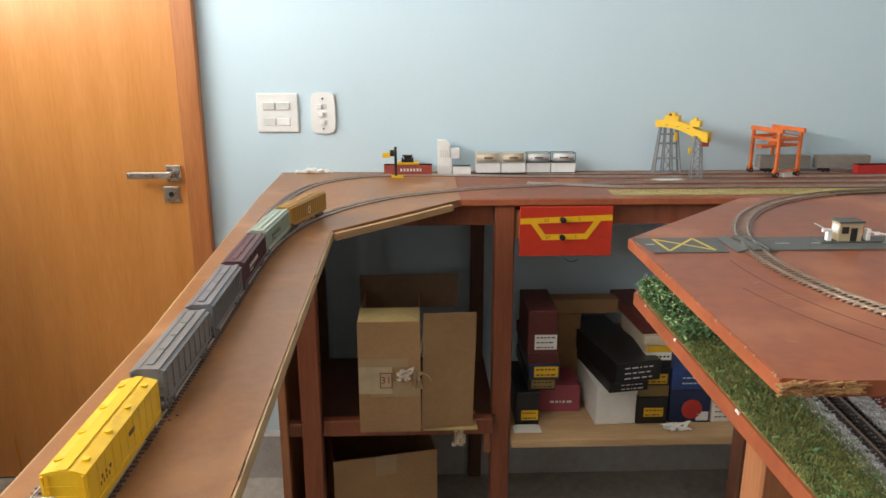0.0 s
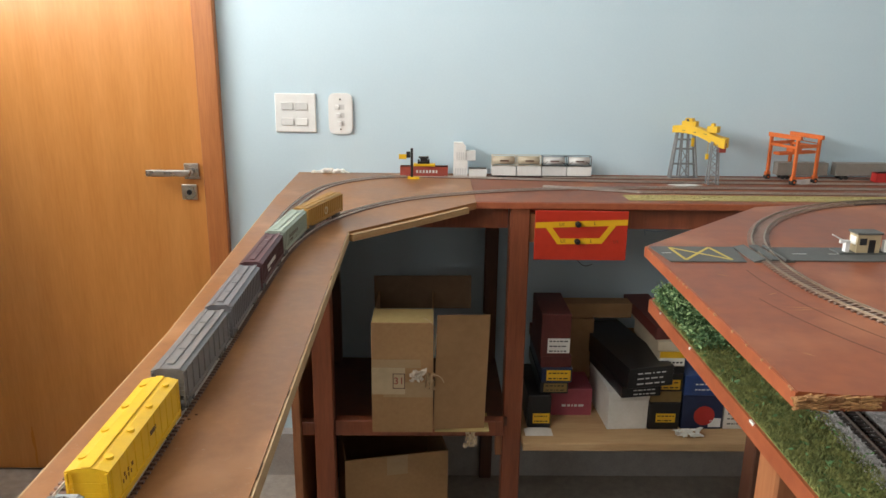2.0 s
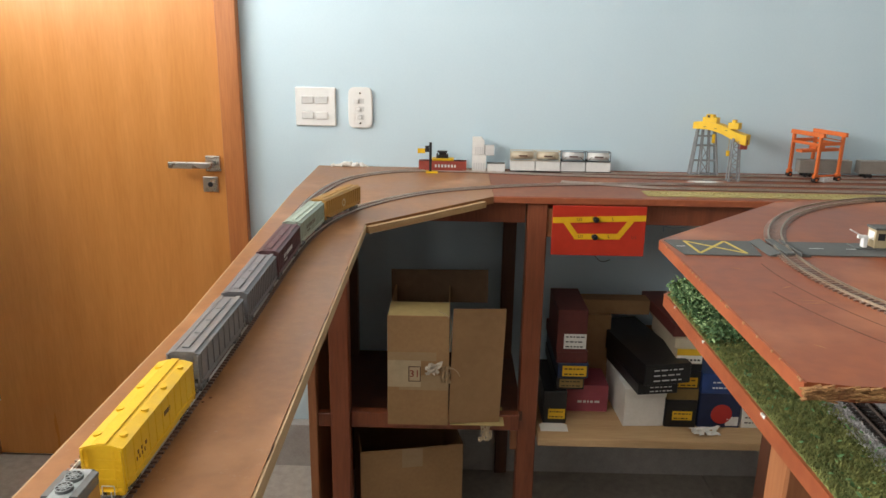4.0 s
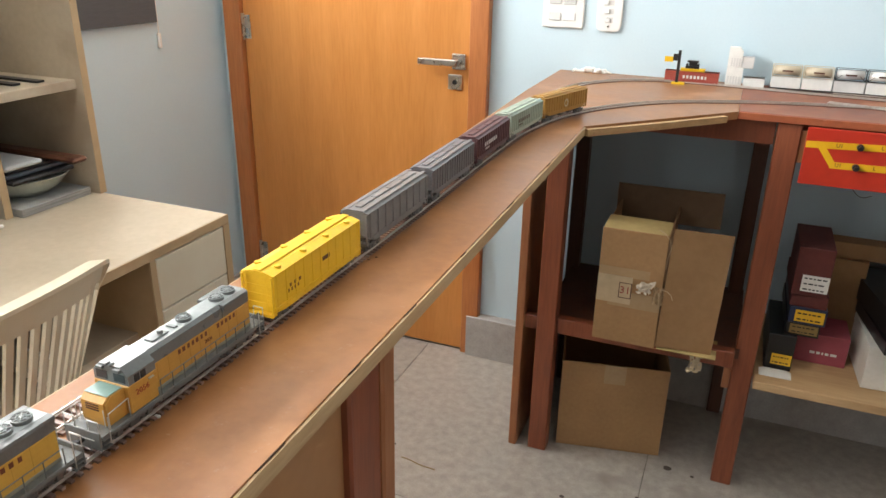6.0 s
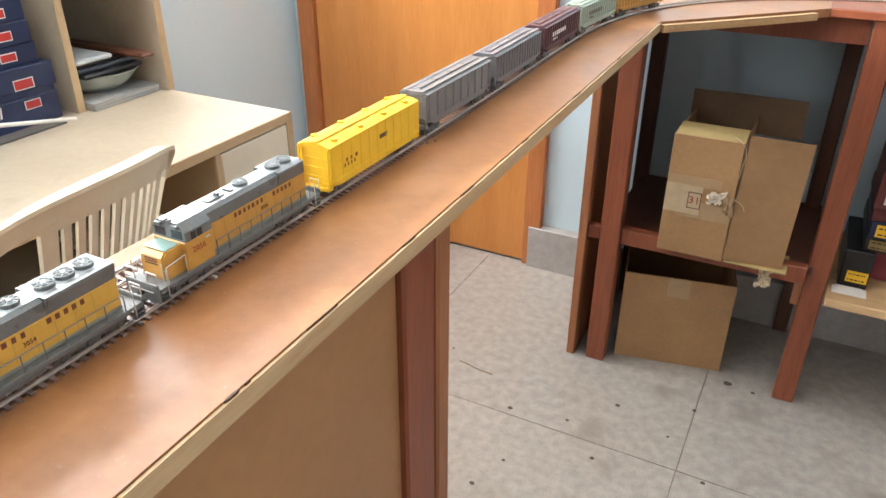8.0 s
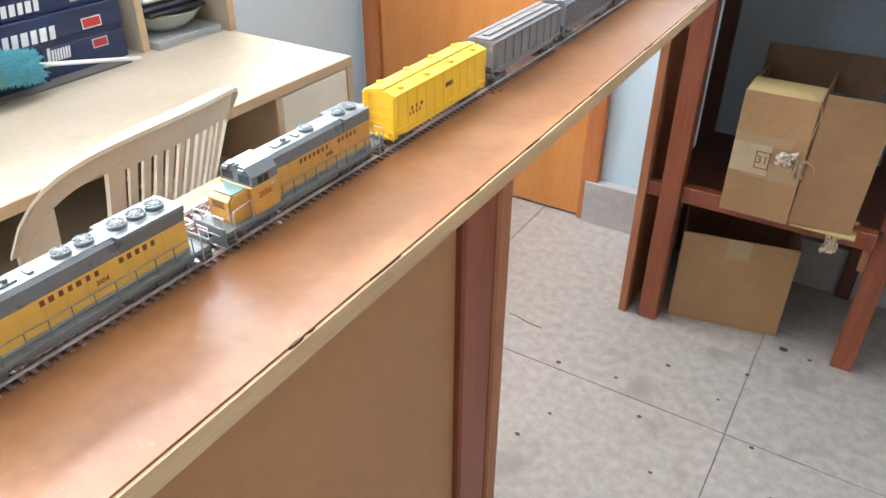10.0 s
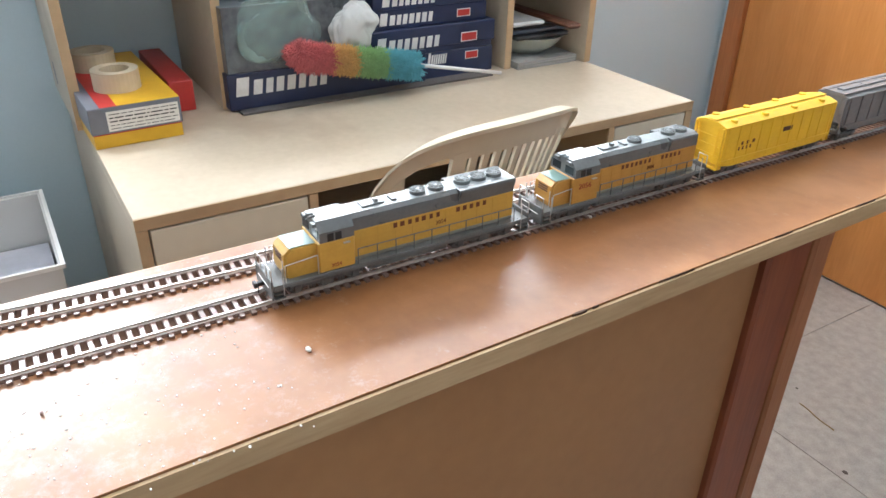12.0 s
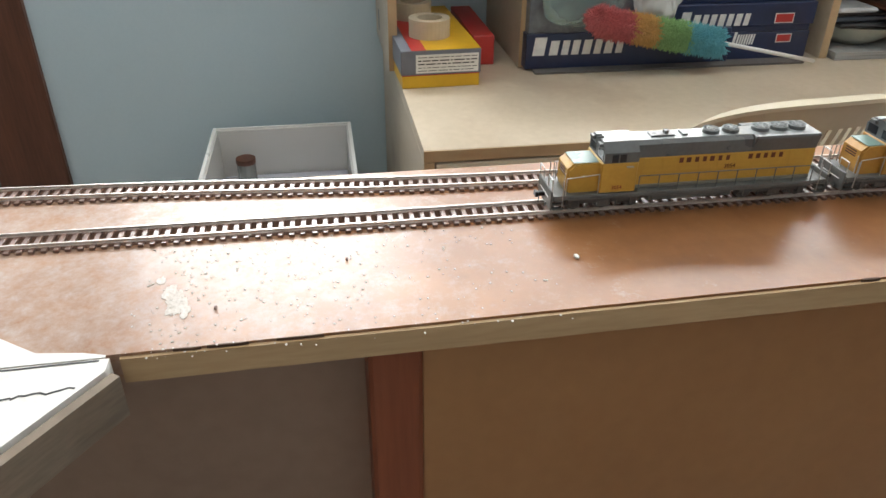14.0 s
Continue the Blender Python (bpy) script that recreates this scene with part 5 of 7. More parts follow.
# yellow photo-paper style box with tape roll and a red box behind
yb = thing("storage_box", "yellow and grey card box with a printed white label", "box", (-0.915, -2.101, DT + 0.0006), 2)
pbox("box_base", (-0.36, 0.0, -0.077, 0.077, 0, 0.026), YELB, yb, bevel=0.001)
pbox("box_lid", (-0.362, 0.002, -0.079, 0.079, 0.0265, 0.074), GREYB, yb, bevel=0.001)
pbox("top_print", (-0.362, 0.0015, -0.030, 0.0785, 0.0742, 0.0746), YELB, yb)
pbox("top_print", (-0.362, 0.0015, -0.058, -0.030, 0.0742, 0.0746), REDB, yb)
lb = pbox("label", (0.0022, 0.0026, -0.050, 0.074, 0.030, 0.066), PAPER, yb, "white printed label")
tb = bmesh.new()
rnd = random.Random(77)
for r, zz in enumerate((0.060, 0.053, 0.0465, 0.040, 0.034)):
    u = -0.046
    while u < 0.066:
        v = min(u + rnd.uniform(0.004, 0.022), 0.071)
        box(tb, 0.0027, 0.0029, u, v, zz, zz + (0.0022 if r in (1, 2) else 0.0012))
        u = v + 0.0025
part("print", tb, INK, lb)
pbox("red_line", (0.0001, 0.0004, -0.077, 0.077, 0.0245, 0.0262), REDB, yb)
tp = thing("tape_roll", "roll of cream masking tape on the yellow box", "tape", (-1.02, -2.109, DT + 0.0754))
rb = bmesh.new()
for (r, z0, z1) in ((0.042, 0, 0.036),):
    n = 32
    o0 = [rb.verts.new((r * math.cos(math.tau * i / n), r * math.sin(math.tau * i / n), z0)) for i in range(n)]
    o1 = [rb.verts.new((r * math.cos(math.tau * i / n), r * math.sin(math.tau * i / n), z1)) for i in range(n)]
    i0 = [rb.verts.new((0.026 * math.cos(math.tau * i / n), 0.026 * math.sin(math.tau * i / n), z0)) for i in range(n)]
    i1 = [rb.verts.new((0.026 * math.cos(math.tau * i / n), 0.026 * math.sin(math.tau * i / n), z1)) for i in range(n)]
    for i in range(n):
        k = (i + 1) % n
        rb.faces.new((o0[i], o0[k], o1[k], o1[i]))
        rb.faces.new((i0[i], i1[i], i1[k], i0[k]))
        rb.faces.new((o1[i], o1[k], i1[k], i1[i]))
        rb.faces.new((o0[i], i0[i], i0[k], o0[k]))
part("tape", rb, CREAMB, tp, smooth=False)
copy_thing(tp, pose(-1.175, -2.125, DT + 0.0754))
carton("storage_box", "red card box behind the yellow one", (-1.33, -1.05, -2.012, -1.965, DT + 0.0006, DT + 0.062), REDB)

# dishes and tablets in the narrow bay
bowl = bmesh.new()
n = 28
prev = None
for r, z in ((0.05, 0), (0.075, 0.018), (0.098, 0.044), (0.101, 0.046), (0.097, 0.046), (0.073, 0.022), (0.048, 0.006)):
    cur = [bowl.verts.new((r * math.cos(math.tau * i / n), r * math.sin(math.tau * i / n), z)) for i in range(n)]
    if prev:
        for i in range(n):
            k = (i + 1) % n
            bowl.faces.new((prev[i], prev[k], cur[k], cur[i]))
    else:
        bowl.faces.new(cur[::-1])
    prev = cur
bowl.faces.new(prev)
bo = part("bowl", bowl, mat("pale_green_ceramic", (0.52, 0.56, 0.50), rough=0.2, scale=9, bump=0.02), smooth=True)
bo.location = (-1.075, -1.115, DT + 0.0186)
tagged(bo, "shallow pale ceramic bowl on a stack of papers", "bowl")
tagged(pbox("notepad", (-1.25, -0.975, -1.21, -1.025, DT + 0.0005, DT + 0.018), mat("grey_papers", (0.42, 0.42, 0.40), (0.25, 0.25, 0.24), rough=0.7, scale=6, stretch=(1, 1, 60)), bevel=0.001), "thick grey notepad lying on the desk", "notepad")
for i, (m_, x0, dz, w) in enumerate(((BLACK, -1.24, 0.0652, 0.25), (mat("blue_grey_plastic", (0.11, 0.13, 0.16), rough=0.35, scale=12), -1.23, 0.0753, 0.22), (BLACK, -1.25, 0.0862, 0.24))):
    ob = pbox("tablet", (x0, x0 + w, -1.205, -1.045 + 0.012 * (i % 2), DT + dz, DT + dz + 0.0095), m_, bevel=0.003)
    tagged(ob, "dark flat device lying on the bowl stack" if i != 1 else "blue-grey flat case in the stack", "tablet", "stacked devices")
tagged(pbox("wooden_paddle", (-1.20, -0.925, -1.10, -1.062, DT + 0.0960, DT + 0.108), DARKWOOD, bevel=0.005), "dark brown wooden bar lying on top of the stack", "bar")
tagged(part("folded_cloth", box(bmesh.new(), -1.22, -1.0, -1.21, -1.115, DT + 0.0960, DT + 0.106, 0.004), mat("white_cloth", (0.6, 0.62, 0.63), rough=0.9, scale=14, bump=0.4)), "folded pale cloth on the stack", "cloth")
for i in range(3):
    tagged(pbox("track_piece", (-1.30 + i * 0.02, -1.03 + i * 0.012, -1.19 + i * 0.05, -1.17 + i * 0.05, 1.0845, 1.089), BLACK, bevel=0.0005), "short dark piece of model track on the shelf", "model track", "spare track pieces")
tagged(pbox("white_pen", (-0.80, -0.70, -1.40, -1.39, 0.6334, 0.641), WHITE, bevel=0.002), "thin white bar on the inner desk shelf", "bar")

# ---------------------------------------------------------------- plastic chair
ch = thing("plastic_chair", "ivory moulded plastic armchair with slatted back", "chair", (-0.720, -1.660, 0), 5)


def back_pt(u, z):
    """A point of the curved back: u from -1 to 1 across it, z the height."""
    bow = 0.075 * u * u + 0.025 * abs(u) ** 4
    return Vector((0.17 - bow + (z - 0.45) * 0.32, u * 0.218 * (1 - 0.7 * (0.95 - z)), z))


def shell(bm, us, zs, th, hole=None):
    """A curved moulded panel on the back's surface."""
    grid = {}
    for i, u in enumerate(us):
        for j, z in enumerate(zs(u)):
            p = back_pt(u, z)
            for s_ in (0, 1):
                grid[i, j, s_] = bm.verts.new(p + Vector((th * (s_ - 0.5), 0, 0)))
    nj = len(zs(us[0]))
    for i in range(len(us) - 1):
        for j in range(nj - 1):
            for s_ in (0, 1):
                bm.faces.new((grid[i, j, s_], grid[i + 1, j, s_], grid[i + 1, j + 1, s_], grid[i, j + 1, s_]))
    for i in range(len(us) - 1):
        for j in (0, nj - 1):
            bm.faces.new((grid[i, j, 0], grid[i, j, 1], grid[i + 1, j, 1], grid[i + 1, j, 0]))
    for j in range(nj - 1):
        for i in (0, len(us) - 1):
            bm.faces.new((grid[i, j, 0], grid[i, j + 1, 0], grid[i, j + 1, 1], grid[i, j, 1]))


def top_z(u):
    return 0.952 - 0.030 * u * u - 0.060 * u ** 4 - 0.075 * abs(u) ** 10


us = [-1 + 2 * i / 32 for i in range(33)]
b = bmesh.new()
shell(b, us, lambda u: [top_z(u) - 0.036 - 0.012 * (abs(u) < 0.55), top_z(u) - 0.02, top_z(u) - 0.004, top_z(u)], 0.007)
part("top_rail", b, CHAIR, ch, smooth=False)
b = bmesh.new()
sweep(b, [back_pt(u, top_z(u) - 0.004) + Vector((0.001, 0, 0)) for u in us], 0.022, 0.006)
part("top_rim", b, CHAIR, ch)
for k in range(9):
    u = -0.37 + 0.74 * k / 8
    b = bmesh.new()
    shell(b, [u - 0.024, u, u + 0.024], lambda q: [0.60, 0.70, 0.80, top_z(q) - 0.046], 0.006)
    part("slat", b, CHAIR, ch)
for q in (-1, 1):
    b = bmesh.new()
    shell(b, [q * (0.43 + 0.012 * i) for i in range(9)], lambda u: [0.56, 0.66, 0.76, 0.82 + 0.0 * u, top_z(u) - 0.034], 0.008)
    part("back_post", b, CHAIR, ch)
    b = bmesh.new()
    shell(b, [q * (0.81 + 0.0235 * i) for i in range(9)], lambda u: [0.60, 0.66, 0.72, top_z(u) - 0.034], 0.010)
    part("side_post", b, CHAIR, ch)
    b = bmesh.new()
    pts = [back_pt(q, 0.66), back_pt(q, 0.66) + Vector((-0.10, q * 0.02, 0.0)), Vector((-0.24, q * 0.265, 0.655)), Vector((-0.29, q * 0.262, 0.62))]
    sweep(b, pts, 0.045, 0.012)
    part("armrest", b, CHAIR, ch)
    b = bmesh.new()
    rod(b, (-0.27, q * 0.25, 0.62), (-0.29, q * 0.25, 0.0), 0.020, 8, 0.014)
    part("leg", b, CHAIR, ch)
    b = bmesh.new()
    rod(b, (0.12, q * 0.20, 0.46), (0.22, q * 0.22, 0.0), 0.022, 8, 0.014)
    part("leg", b, CHAIR, ch)
b = bmesh.new()
shell(b, [-0.8 + 1.6 * i / 16 for i in range(17)], lambda u: [0.46, 0.50, 0.56, 0.605], 0.008)
part("back_base", b, CHAIR, ch)
pbox("seat", (-0.30, 0.16, -0.23, 0.23, 0.43, 0.452), CHAIR, ch, bevel=0.008)

# ---------------------------------------------------------------- plastic drawer tower beside the desk
tub = thing("storage_tub", "milky plastic tub with a clear rim beside the desk", "tub", (-1.045, -2.435, 0))
for dims in ((-0.175, 0.175, -0.155, -0.150, 0.02, 0.635), (-0.175, 0.175, 0.150, 0.155, 0.02, 0.635), (-0.175, -0.170, -0.15, 0.15, 0.02, 0.635), (0.170, 0.175, -0.15, 0.15, 0.02, 0.635), (-0.17, 0.17, -0.15, 0.15, 0.0, 0.02)):
    pbox("wall_panel", dims, TRANS, tub)
rm = bmesh.new()
sweep(rm, [(-0.178, -0.158, 0.632), (0.178, -0.158, 0.632), (0.178, 0.158, 0.632), (-0.178, 0.158, 0.632)], 0.010, 0.008, closed=True)
part("rim", rm, WHITE, tub)
tray = thing("inner_tray", "pale shallow tray inside the tub", "tray", (-1.045, -2.435, 0.021))
pbox("tray_body", (-0.165, 0.165, -0.146, 0.146, 0.0, 0.50), mat("lilac_white_plastic", (0.62, 0.63, 0.70), rough=0.4, scale=8), tray)
jar = thing("small_jar", "small clear jar with brown lid in the tub", "jar", (-1.17, -2.525, 0.522))
part("glass", rod(bmesh.new(), (0, 0, 0), (0, 0, 0.05), 0.022, 14), clear("jar_glass", (0.4, 0.42, 0.40), 0.1, 0.5), jar)
part("lid", rod(bmesh.new(), (0, 0, 0.0503), (0, 0, 0.062), 0.023, 14), DARKWOOD, jar)

# ---------------------------------------------------------------- under the table: cartons
bx = thing("cardboard_box", "open brown carton with taped label and raised flaps on the shelf", "box", (0.215, -0.36, 0.4252), 0)
hgt = 0.310
pbox("front_panel", (-0.080, 0.080, -0.142, -0.138, 0, hgt), CARTON, bx, bevel=0.0008)
pbox("side_panel", (-0.080, -0.076, -0.138, 0.14, 0, hgt - 0.012), CARTON, bx)
pbox("side_panel", (0.076, 0.080, -0.138, 0.14, 0, hgt - 0.012), CARTON, bx)
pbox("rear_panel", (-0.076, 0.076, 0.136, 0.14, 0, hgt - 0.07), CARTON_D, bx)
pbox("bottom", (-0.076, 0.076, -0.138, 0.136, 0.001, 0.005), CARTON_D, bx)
pbox("top_flap", (-0.079, 0.079, -0.138, -0.045, 0, 0.004), mat("straw_card", (0.50, 0.38, 0.16), (0.42, 0.31, 0.12), rough=0.8, scale=9), bx, "pale flap", m=Matrix.Translation((0, 0, hgt + 0.001)) @ pose(0, 0, 0, 2.5, 0, 0))
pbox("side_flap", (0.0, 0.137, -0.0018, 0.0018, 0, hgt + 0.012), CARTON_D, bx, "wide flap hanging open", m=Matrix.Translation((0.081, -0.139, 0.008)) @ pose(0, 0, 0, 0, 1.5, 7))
pbox("rear_flap", (-0.092, 0.190, -0.002, 0.002, 0, 0.10), mat("dark_card", (0.20, 0.125, 0.07), (0.15, 0.09, 0.05), rough=0.9, scale=8), bx, "dark raised flap", m=Matrix.Translation((0.0, 0.143, hgt - 0.065)) @ pose(0, 0, 0, 0, -0.6, 0))
for x0, x1, z0, z1, o in ((-0.0795, 0.047, 0.186, 0.210, 0.0), (-0.050, 0.0795, 0.103, 0.146, 0.0003)):
    pbox("tape", (x0, x1, -0.1431 - o, -0.1424 - o, z0, z1), TAPE, bx)
lab = pbox("label", (-0.0795, 0.007, -0.1446, -0.1436, 0.112, 0.187), mat("pale_label", (0.55, 0.42, 0.26), rough=0.35, scale=12), bx, "pale taped label")
fr = bmesh.new()
for d in ((-0.025, 0.0068, 0.128, 0.1300), (-0.025, 0.0068, 0.169, 0.171), (-0.025, -0.0230, 0.128, 0.171), (0.0048, 0.0068, 0.128, 0.171)):
    box(fr, d[0], d[1], -0.1450, -0.1447, d[2], d[3])
part("stamp_frame", fr, DECALD, lab)
words("stamp_number", "31", 0.028, Matrix.Translation((-0.009, -0.1451, 0.1495)) @ pose(0, 0, 0, 90, 0, 0), DECALR, lab)
torn("paper_scrap", "torn white paper scrap stuck to the carton", (0.254, -0.5042, 0.593), 0.038, 0.034, mat("soiled_paper", (0.60, 0.52, 0.42), (0.48, 0.40, 0.30), rough=0.8, scale=22, bump=0.15), 5)
torn("paper_scrap", "torn brown paper scrap beside the white one on the carton", (0.287, -0.5045, 0.578), 0.026, 0.046, mat("brown_paper", (0.42, 0.29, 0.16), (0.30, 0.19, 0.10), rough=0.8, scale=22, bump=0.2), 14)
TWINE = mat("pale_twine", (0.60, 0.46, 0.30), (0.45, 0.33, 0.20), rough=0.8, scale=300, bump=0.5)
tw = bmesh.new()
sweep(tw, [Vector(p) for p in ((0.268, -0.485, 0.7425), (0.280, -0.500, 0.7425), (0.290, -0.507, 0.737), (0.299, -0.509, 0.726), (0.303, -0.509, 0.705), (0.298, -0.508, 0.680), (0.297, -0.507, 0.651))], 0.0016, 0.0016, up=Vector((0, 1, 0)))
tagged(part("twine", tw, TWINE), "frayed end of pale twine over the carton's top edge", "twine")
tw = bmesh.new()
sweep(tw, [Vector(p) for p in ((0.292, -0.508, 0.596), (0.308, -0.509, 0.593), (0.318, -0.508, 0.584), (0.323, -0.506, 0.571))], 0.0014, 0.0014, up=Vector((0, 1, 0)))
tagged(part("twine", tw, TWINE), "short curl of pale twine by the torn paper on the carton", "twine")
torn("paper_scrap", "torn pale paper hanging over the shelf edge", (0.40, -0.4565, 0.383), 0.034, 0.056, mat("yellowed_paper", (0.62, 0.50, 0.34), (0.52, 0.41, 0.27), rough=0.8, scale=22, bump=0.15), 11, curl=0.2)
tagged(pbox("loose_flap", (0.30, 0.445, -0.50, -0.40, 0.4255, 0.429), mat("straw_card", (0.5, 0.38, 0.16))), "pale loose piece of card under the carton", "card")
b2 = thing("cardboard_box", "open brown carton standing on the floor under the shelf", "box", (0.166, -0.245, 0), 11.5)
w, d, h = 0.149, 0.145, 0.285
pbox("front_panel", (-w, w, -d, -d + 0.004, 0.001, h), CARTON, b2)
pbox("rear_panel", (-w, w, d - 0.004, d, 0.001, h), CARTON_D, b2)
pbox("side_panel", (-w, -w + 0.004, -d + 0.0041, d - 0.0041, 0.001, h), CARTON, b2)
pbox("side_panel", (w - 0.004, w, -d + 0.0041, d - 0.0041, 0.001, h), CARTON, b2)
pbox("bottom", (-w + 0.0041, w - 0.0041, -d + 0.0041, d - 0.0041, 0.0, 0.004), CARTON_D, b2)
pbox("tape", (-0.03, 0.03, -d - 0.0006, -d - 0.0001, h - 0.06, h), TAPE, b2)

# boxes on the pine shelf
SZ = 0.3605
G = "boxes on the pine shelf"
carton("model_box", "black model box with a yellow label", (0.566, 0.632, -0.36, -0.14, SZ, SZ + 0.10), BLKB, G, labels=((YELB, "-y", -0.018, 0.030, 0.015, 0.046, 2),))
for k in range(4):
    tagged(pbox("paper_sheet", (0.556 + 0.003 * k, 0.634 - 0.004 * k, -0.405 + 0.006 * k, -0.366, 0.3604 + 0.0012 * k, 0.3612 + 0.0012 * k), PAPER), "pale loose paper sheet lying on the pine shelf", "paper", "loose paper sheets")
carton("model_box", "pink card box with faint lettering", (0.6345, 0.765, -0.285, -0.165, SZ, SZ + 0.085), PINKB, G, labels=((PINKB, "-y", -0.03, 0.05, 0.02, 0.05, 1),))
carton("model_box", "dark box with an ochre label", (0.600, 0.680, -0.345, -0.09, SZ + 0.1005, SZ + 0.138), BLKB, G, labels=((OLIVEB, "-y", -0.030, 0.036, 0.006, 0.032, 2),))
carton("model_box", "dark blue box with a yellow label", (0.602, 0.688, -0.352, -0.09, SZ + 0.1385, SZ + 0.182), NAVY, G, labels=((YELB, "-y", -0.030, 0.038, 0.006, 0.038, 2),))
carton("model_box", "worn red-brown card box in the stack", (0.598, 0.684, -0.346, -0.09, SZ + 0.1825, SZ + 0.218), MAROONB, G)
carton("model_box", "maroon box with a printed white label", (0.594, 0.676, -0.356, -0.17, SZ + 0.2185, SZ + 0.345), MAROONB, G, labels=((PAPER, "-y", -0.022, 0.040, 0.012, 0.056, 3),))
carton("shoe_box", "plain white card box with a fitted lid", (0.786, 0.902, -0.365, -0.07, SZ, SZ + 0.118), PAPER, G, rz=3, lid=0.026)
carton("model_box", "long glossy black box with white print", (0.790, 0.905, -0.40, -0.06, SZ + 0.1185, SZ + 0.152), BLKB, G, rz=9, labels=((BLKB, "-y", -0.03, 0.05, 0.004, 0.028, 2),))
carton("model_box", "long glossy black box with white print on top", (0.790, 0.925, -0.41, -0.05, SZ + 0.1525, SZ + 0.212), BLKB, G, rz=12, labels=((BLKB, "-y", -0.05, 0.055, 0.006, 0.052, 3),))
carton("model_box", "black model box with a yellow label", (0.912, 1.000, -0.365, -0.10, SZ, SZ + 0.082), BLKB, G, labels=((YELB, "-y", -0.024, 0.032, 0.022, 0.050, 2),))
carton("model_box", "olive-brown card box in the stack", (0.914, 1.002, -0.360, -0.10, SZ + 0.0825, SZ + 0.118), OLIVEB, G)
carton("model_box", "black model box with an orange label", (0.914, 1.000, -0.364, -0.10, SZ + 0.1185, SZ + 0.172), BLKB, G, labels=((YELB, "-y", -0.040, 0.036, 0.006, 0.036, 2),))
carton("model_box", "thin black model box in the stack", (0.930, 1.002, -0.360, -0.10, SZ + 0.1725, SZ + 0.194), BLKB, G)
carton("model_box", "yellow and white printed box", (0.926, 1.000, -0.362, -0.10, SZ + 0.1945, SZ + 0.242), CREAMB, G, labels=((YELB, "-y", -0.035, 0.035, 0.026, 0.045, 0), (PAPER, "-y", -0.035, 0.035, 0.003, 0.025, 1)))
carton("model_box", "cream card box in the stack", (0.918, 0.990, -0.366, -0.08, SZ + 0.2425, SZ + 0.270), CREAMB, G)
carton("model_box", "maroon ribbed card box on the stack", (0.905, 0.985, -0.35, -0.06, SZ + 0.2705, SZ + 0.305), MAROONB, G, rz=4)
sh = carton("model_box", "dark blue box with a red disc on its front", (1.006, 1.125, -0.362, -0.10, SZ, SZ + 0.108), NAVY, G, labels=((DECALW, "-y", 0.020, 0.056, 0.006, 0.034, 2),))
part("disc", rod(bmesh.new(), (0.006, -0.1318, 0.042), (0.006, -0.1312, 0.042), 0.030, 24), REDB, sh, "red printed disc")
carton("model_box", "blue card box with white script", (1.004, 1.135, -0.37, -0.10, SZ + 0.1085, SZ + 0.170), BLUEB, G, labels=((BLUEB, "-y", -0.04, 0.02, 0.012, 0.045, 2),))
carton("model_box", "white and black printed box", (1.130, 1.200, -0.362, -0.12, SZ, SZ + 0.10), PAPER, G, labels=((PAPER, "-y", -0.03, 0.03, 0.01, 0.09, 5),))
carton("model_box", "dark blue card box on the shelf", (1.205, 1.34, -0.34, -0.10, SZ, SZ + 0.16), NAVY, G)
tagged(pbox("long_carton", (0.62, 0.90, -0.15, -0.095, 0, 0.045), CARTON_D, bevel=0.001, m=Matrix.Translation((0, 0, 0.6185))), "long brown carton lying across the box stacks", "box")
tagged(pbox("card_sheet", (0.0, 0.13, -0.0008, 0.0008, 0, 0.19), CARTON, m=Matrix.Translation((0.875, -0.062, SZ)) @ pose(0, 0, 0, 0, 0, 0)), "sheet of brown card standing behind the boxes", "card")
carton("model_box", "plain brown card box at the wall", (0.692, 0.785, -0.16, -0.04, SZ + 0.0, 0.618), CARTON_D, G)
torn("paper_scrap", "crumpled white paper on the pine shelf", (1.015, -0.40, SZ + 0.003), 0.075, 0.030, PAPER, 21, rx=-78, curl=0.22)

# control panel
cp = thing("control_panel", "red painted control panel with a yellow track diagram", "control panel", (0.670, -0.428, 0.955))
pbox("board", (-0.119, 0.119, -0.006, 0.0, -0.070, 0.060), PANELR, cp, bevel=0.001)
dg = bmesh.new()


def stroke(bm, a, b, w, y):
    a, b = Vector((a[0], 0, a[1])), Vector((b[0], 0, b[1]))
    d = (b - a).normalized()
    n_ = Vector((-d.z, 0, d.x)) * w / 2
    vs = [bm.verts.new(Vector((p.x, yy, p.z))) for yy in (y, y - 0.0006) for p in (a - n_, b - n_, b + n_, a + n_)]
    for f in ((0, 1, 2, 3), (7, 6, 5, 4), (0, 4, 5, 1), (1, 5, 6, 2), (2, 6, 7, 3), (3, 7, 4, 0)):
        bm.faces.new([vs[i] for i in f])


stroke(dg, (-0.118, 0.022), (0.118, 0.031), 0.015, -0.0062)
stroke(dg, (-0.085, 0.019), (-0.055, -0.022), 0.014, -0.0063)
stroke(dg, (-0.062, -0.020), (0.055, -0.018), 0.015, -0.0064)
stroke(dg, (0.048, -0.022), (0.082, 0.025), 0.014, -0.0065)
part("diagram", dg, PANELY, cp, "yellow painted track diagram")
for z in (0.0265, -0.019):
    kb = bmesh.new()
    rod(kb, (-0.010, -0.0066, z), (-0.010, -0.018, z), 0.0072, 16)
    rod(kb, (-0.010, -0.018, z), (-0.010, -0.024, z), 0.0045, 12)
    part("knob", kb, BLACK, cp, "black push knob")
